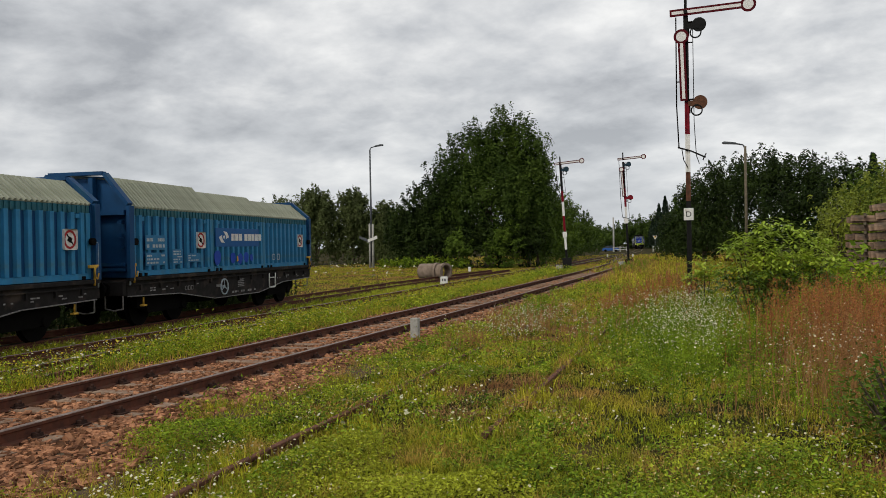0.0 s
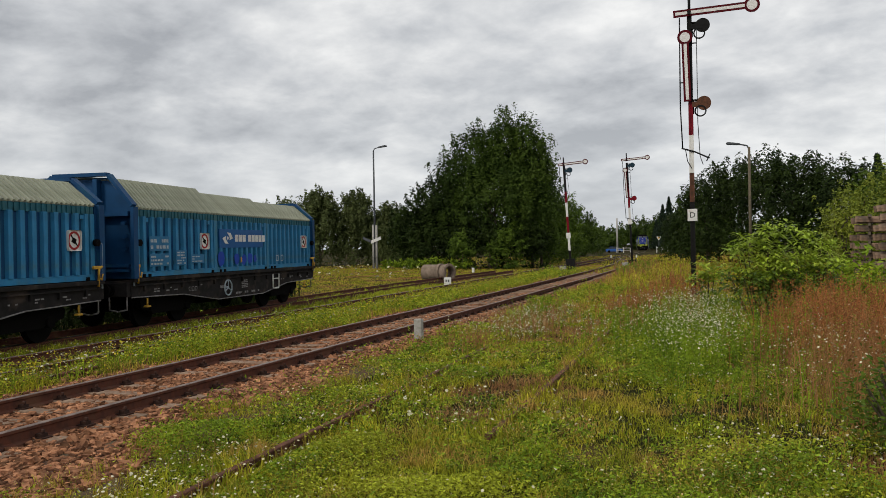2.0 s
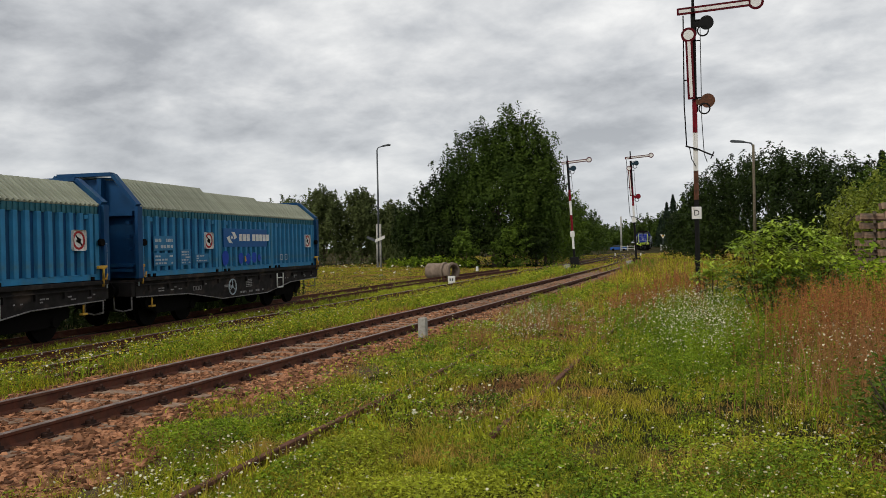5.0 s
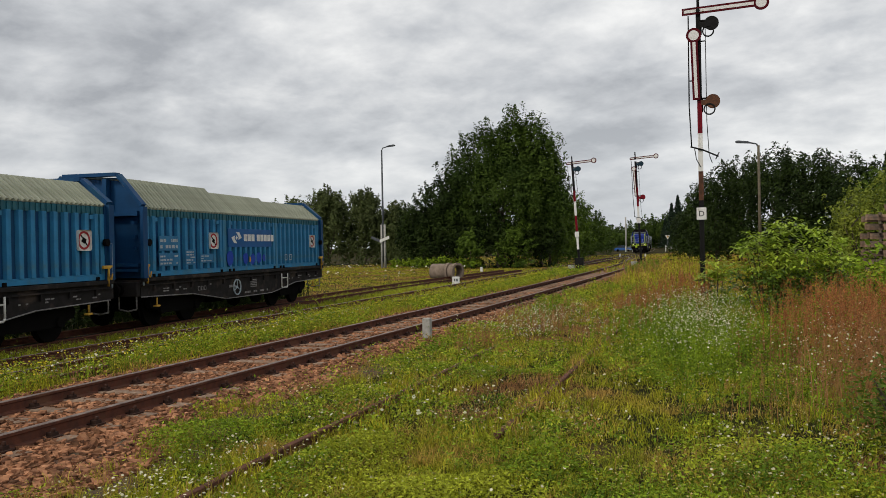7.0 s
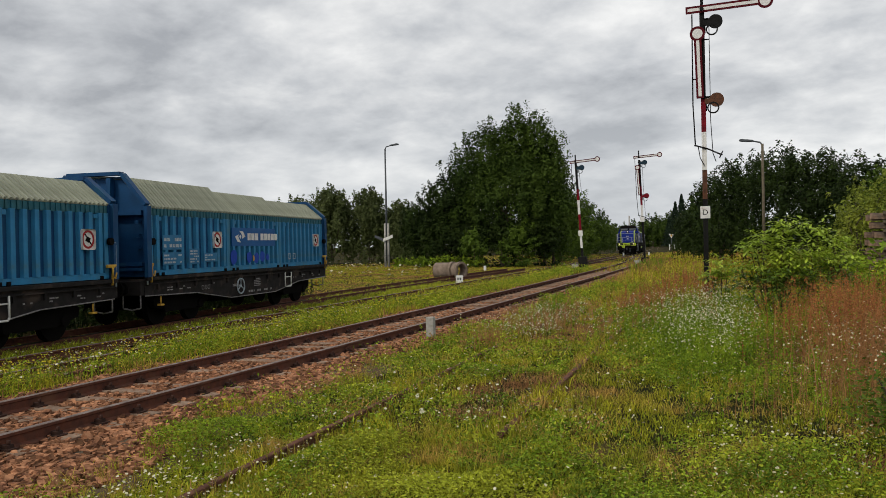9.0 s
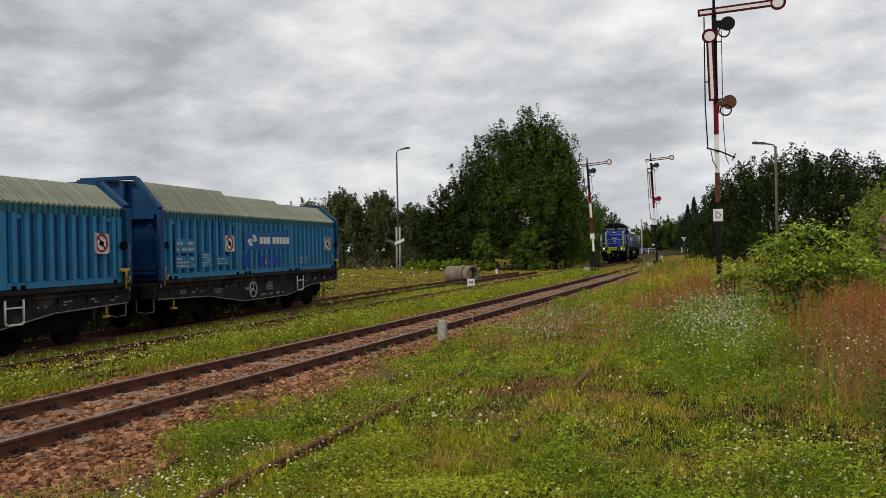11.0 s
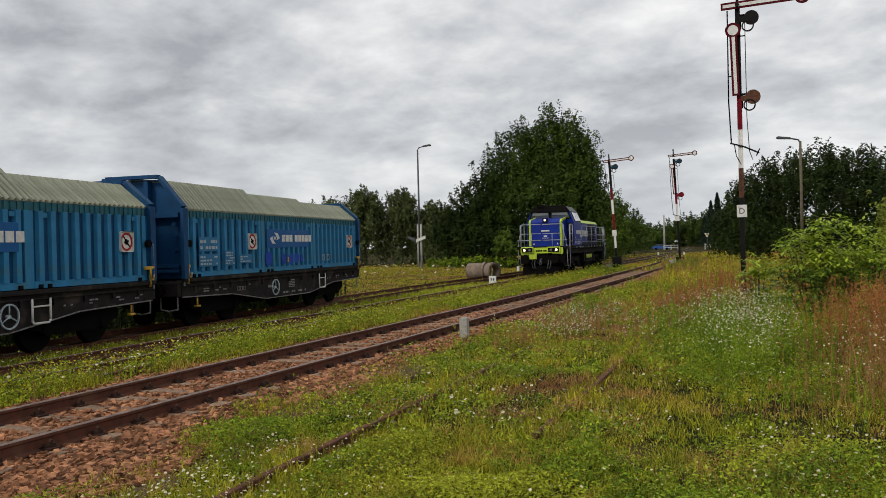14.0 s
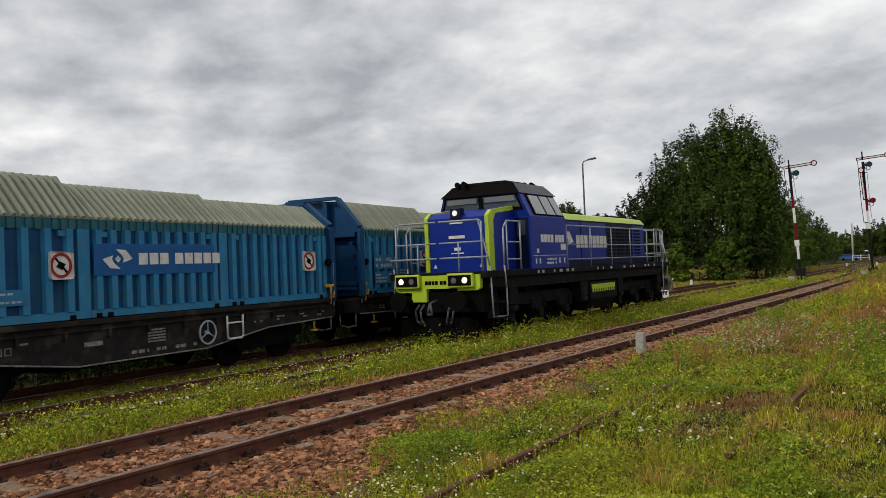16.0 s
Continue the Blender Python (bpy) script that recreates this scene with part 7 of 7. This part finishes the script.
    stand(np.stack([track_x(TRACK_1, y) + rng.uniform(1.3, 3.2, 500), y], 1), 0.55, 2, 0.05, 0.045, 16, 0.02)
    y = rng.uniform(46, 70, 200)
    stand(np.stack([track_x(TRACK_1, y) + rng.uniform(1.6, 3.6, 200), y], 1), 0.70, 1, 0.4, 0.035, 14, 0.015)
    # growth added behind the wagons, in shade colour to darken the view beneath them
    y = rng.uniform(-8, 34, 2600)
    stand(np.stack([track_x(TRACK_3, y) - rng.uniform(1.7, 4.0, len(y)), y], 1), 1.15, 4, 0.02, 0.07, 20, 0.02)
    stuff_mesh("tall_weeds", chunks, [M["reddish"], M["dry"], M["herb"], M["grass"], M["leaf_shade"]], "tall reddish dock, straw stalks and green weeds", "weeds")


tall_weeds()


# ---------------------------------------------------------------- what moves
FRONT_AT_END, CLIP_END = 17.8, 16.0


def front_y(t):
    """The leading beam: it runs at close to 15 m/s and gathers a little speed."""
    left = CLIP_END - t
    return FRONT_AT_END + 15.05 * left - 0.012 * left * left


def motions():
    rows = []
    times = [0, 2, 4, 5, 6, 7, 8, 9, 10, 11, 12, 12.5, 13, 13.5, 14, 14.5, 15, 15.5, 16]
    for t in times:
        y = front_y(t)
        xa, xb = float(track_x(TRACK_2, y + 3.55)), float(track_x(TRACK_2, y + 11.9))
        slope = (xb - xa) / 8.35
        rows.append((t, pose(xa - slope * 3.55, y, -0.15, 0, 0, -math.degrees(math.atan(slope)))))
    walk(loco, rows)
    step = 1 / FPS
    for ws, yc in WHEELS:
        turn_rows = []
        for i in range(round(CLIP_END * FPS) + 1):
            turn = math.degrees((front_y(0) - front_y(i * step)) / 0.525)
            turn_rows.append((i * step, pose(0, yc, 0.525, turn % 360)))
        walk(ws, turn_rows)


motions()
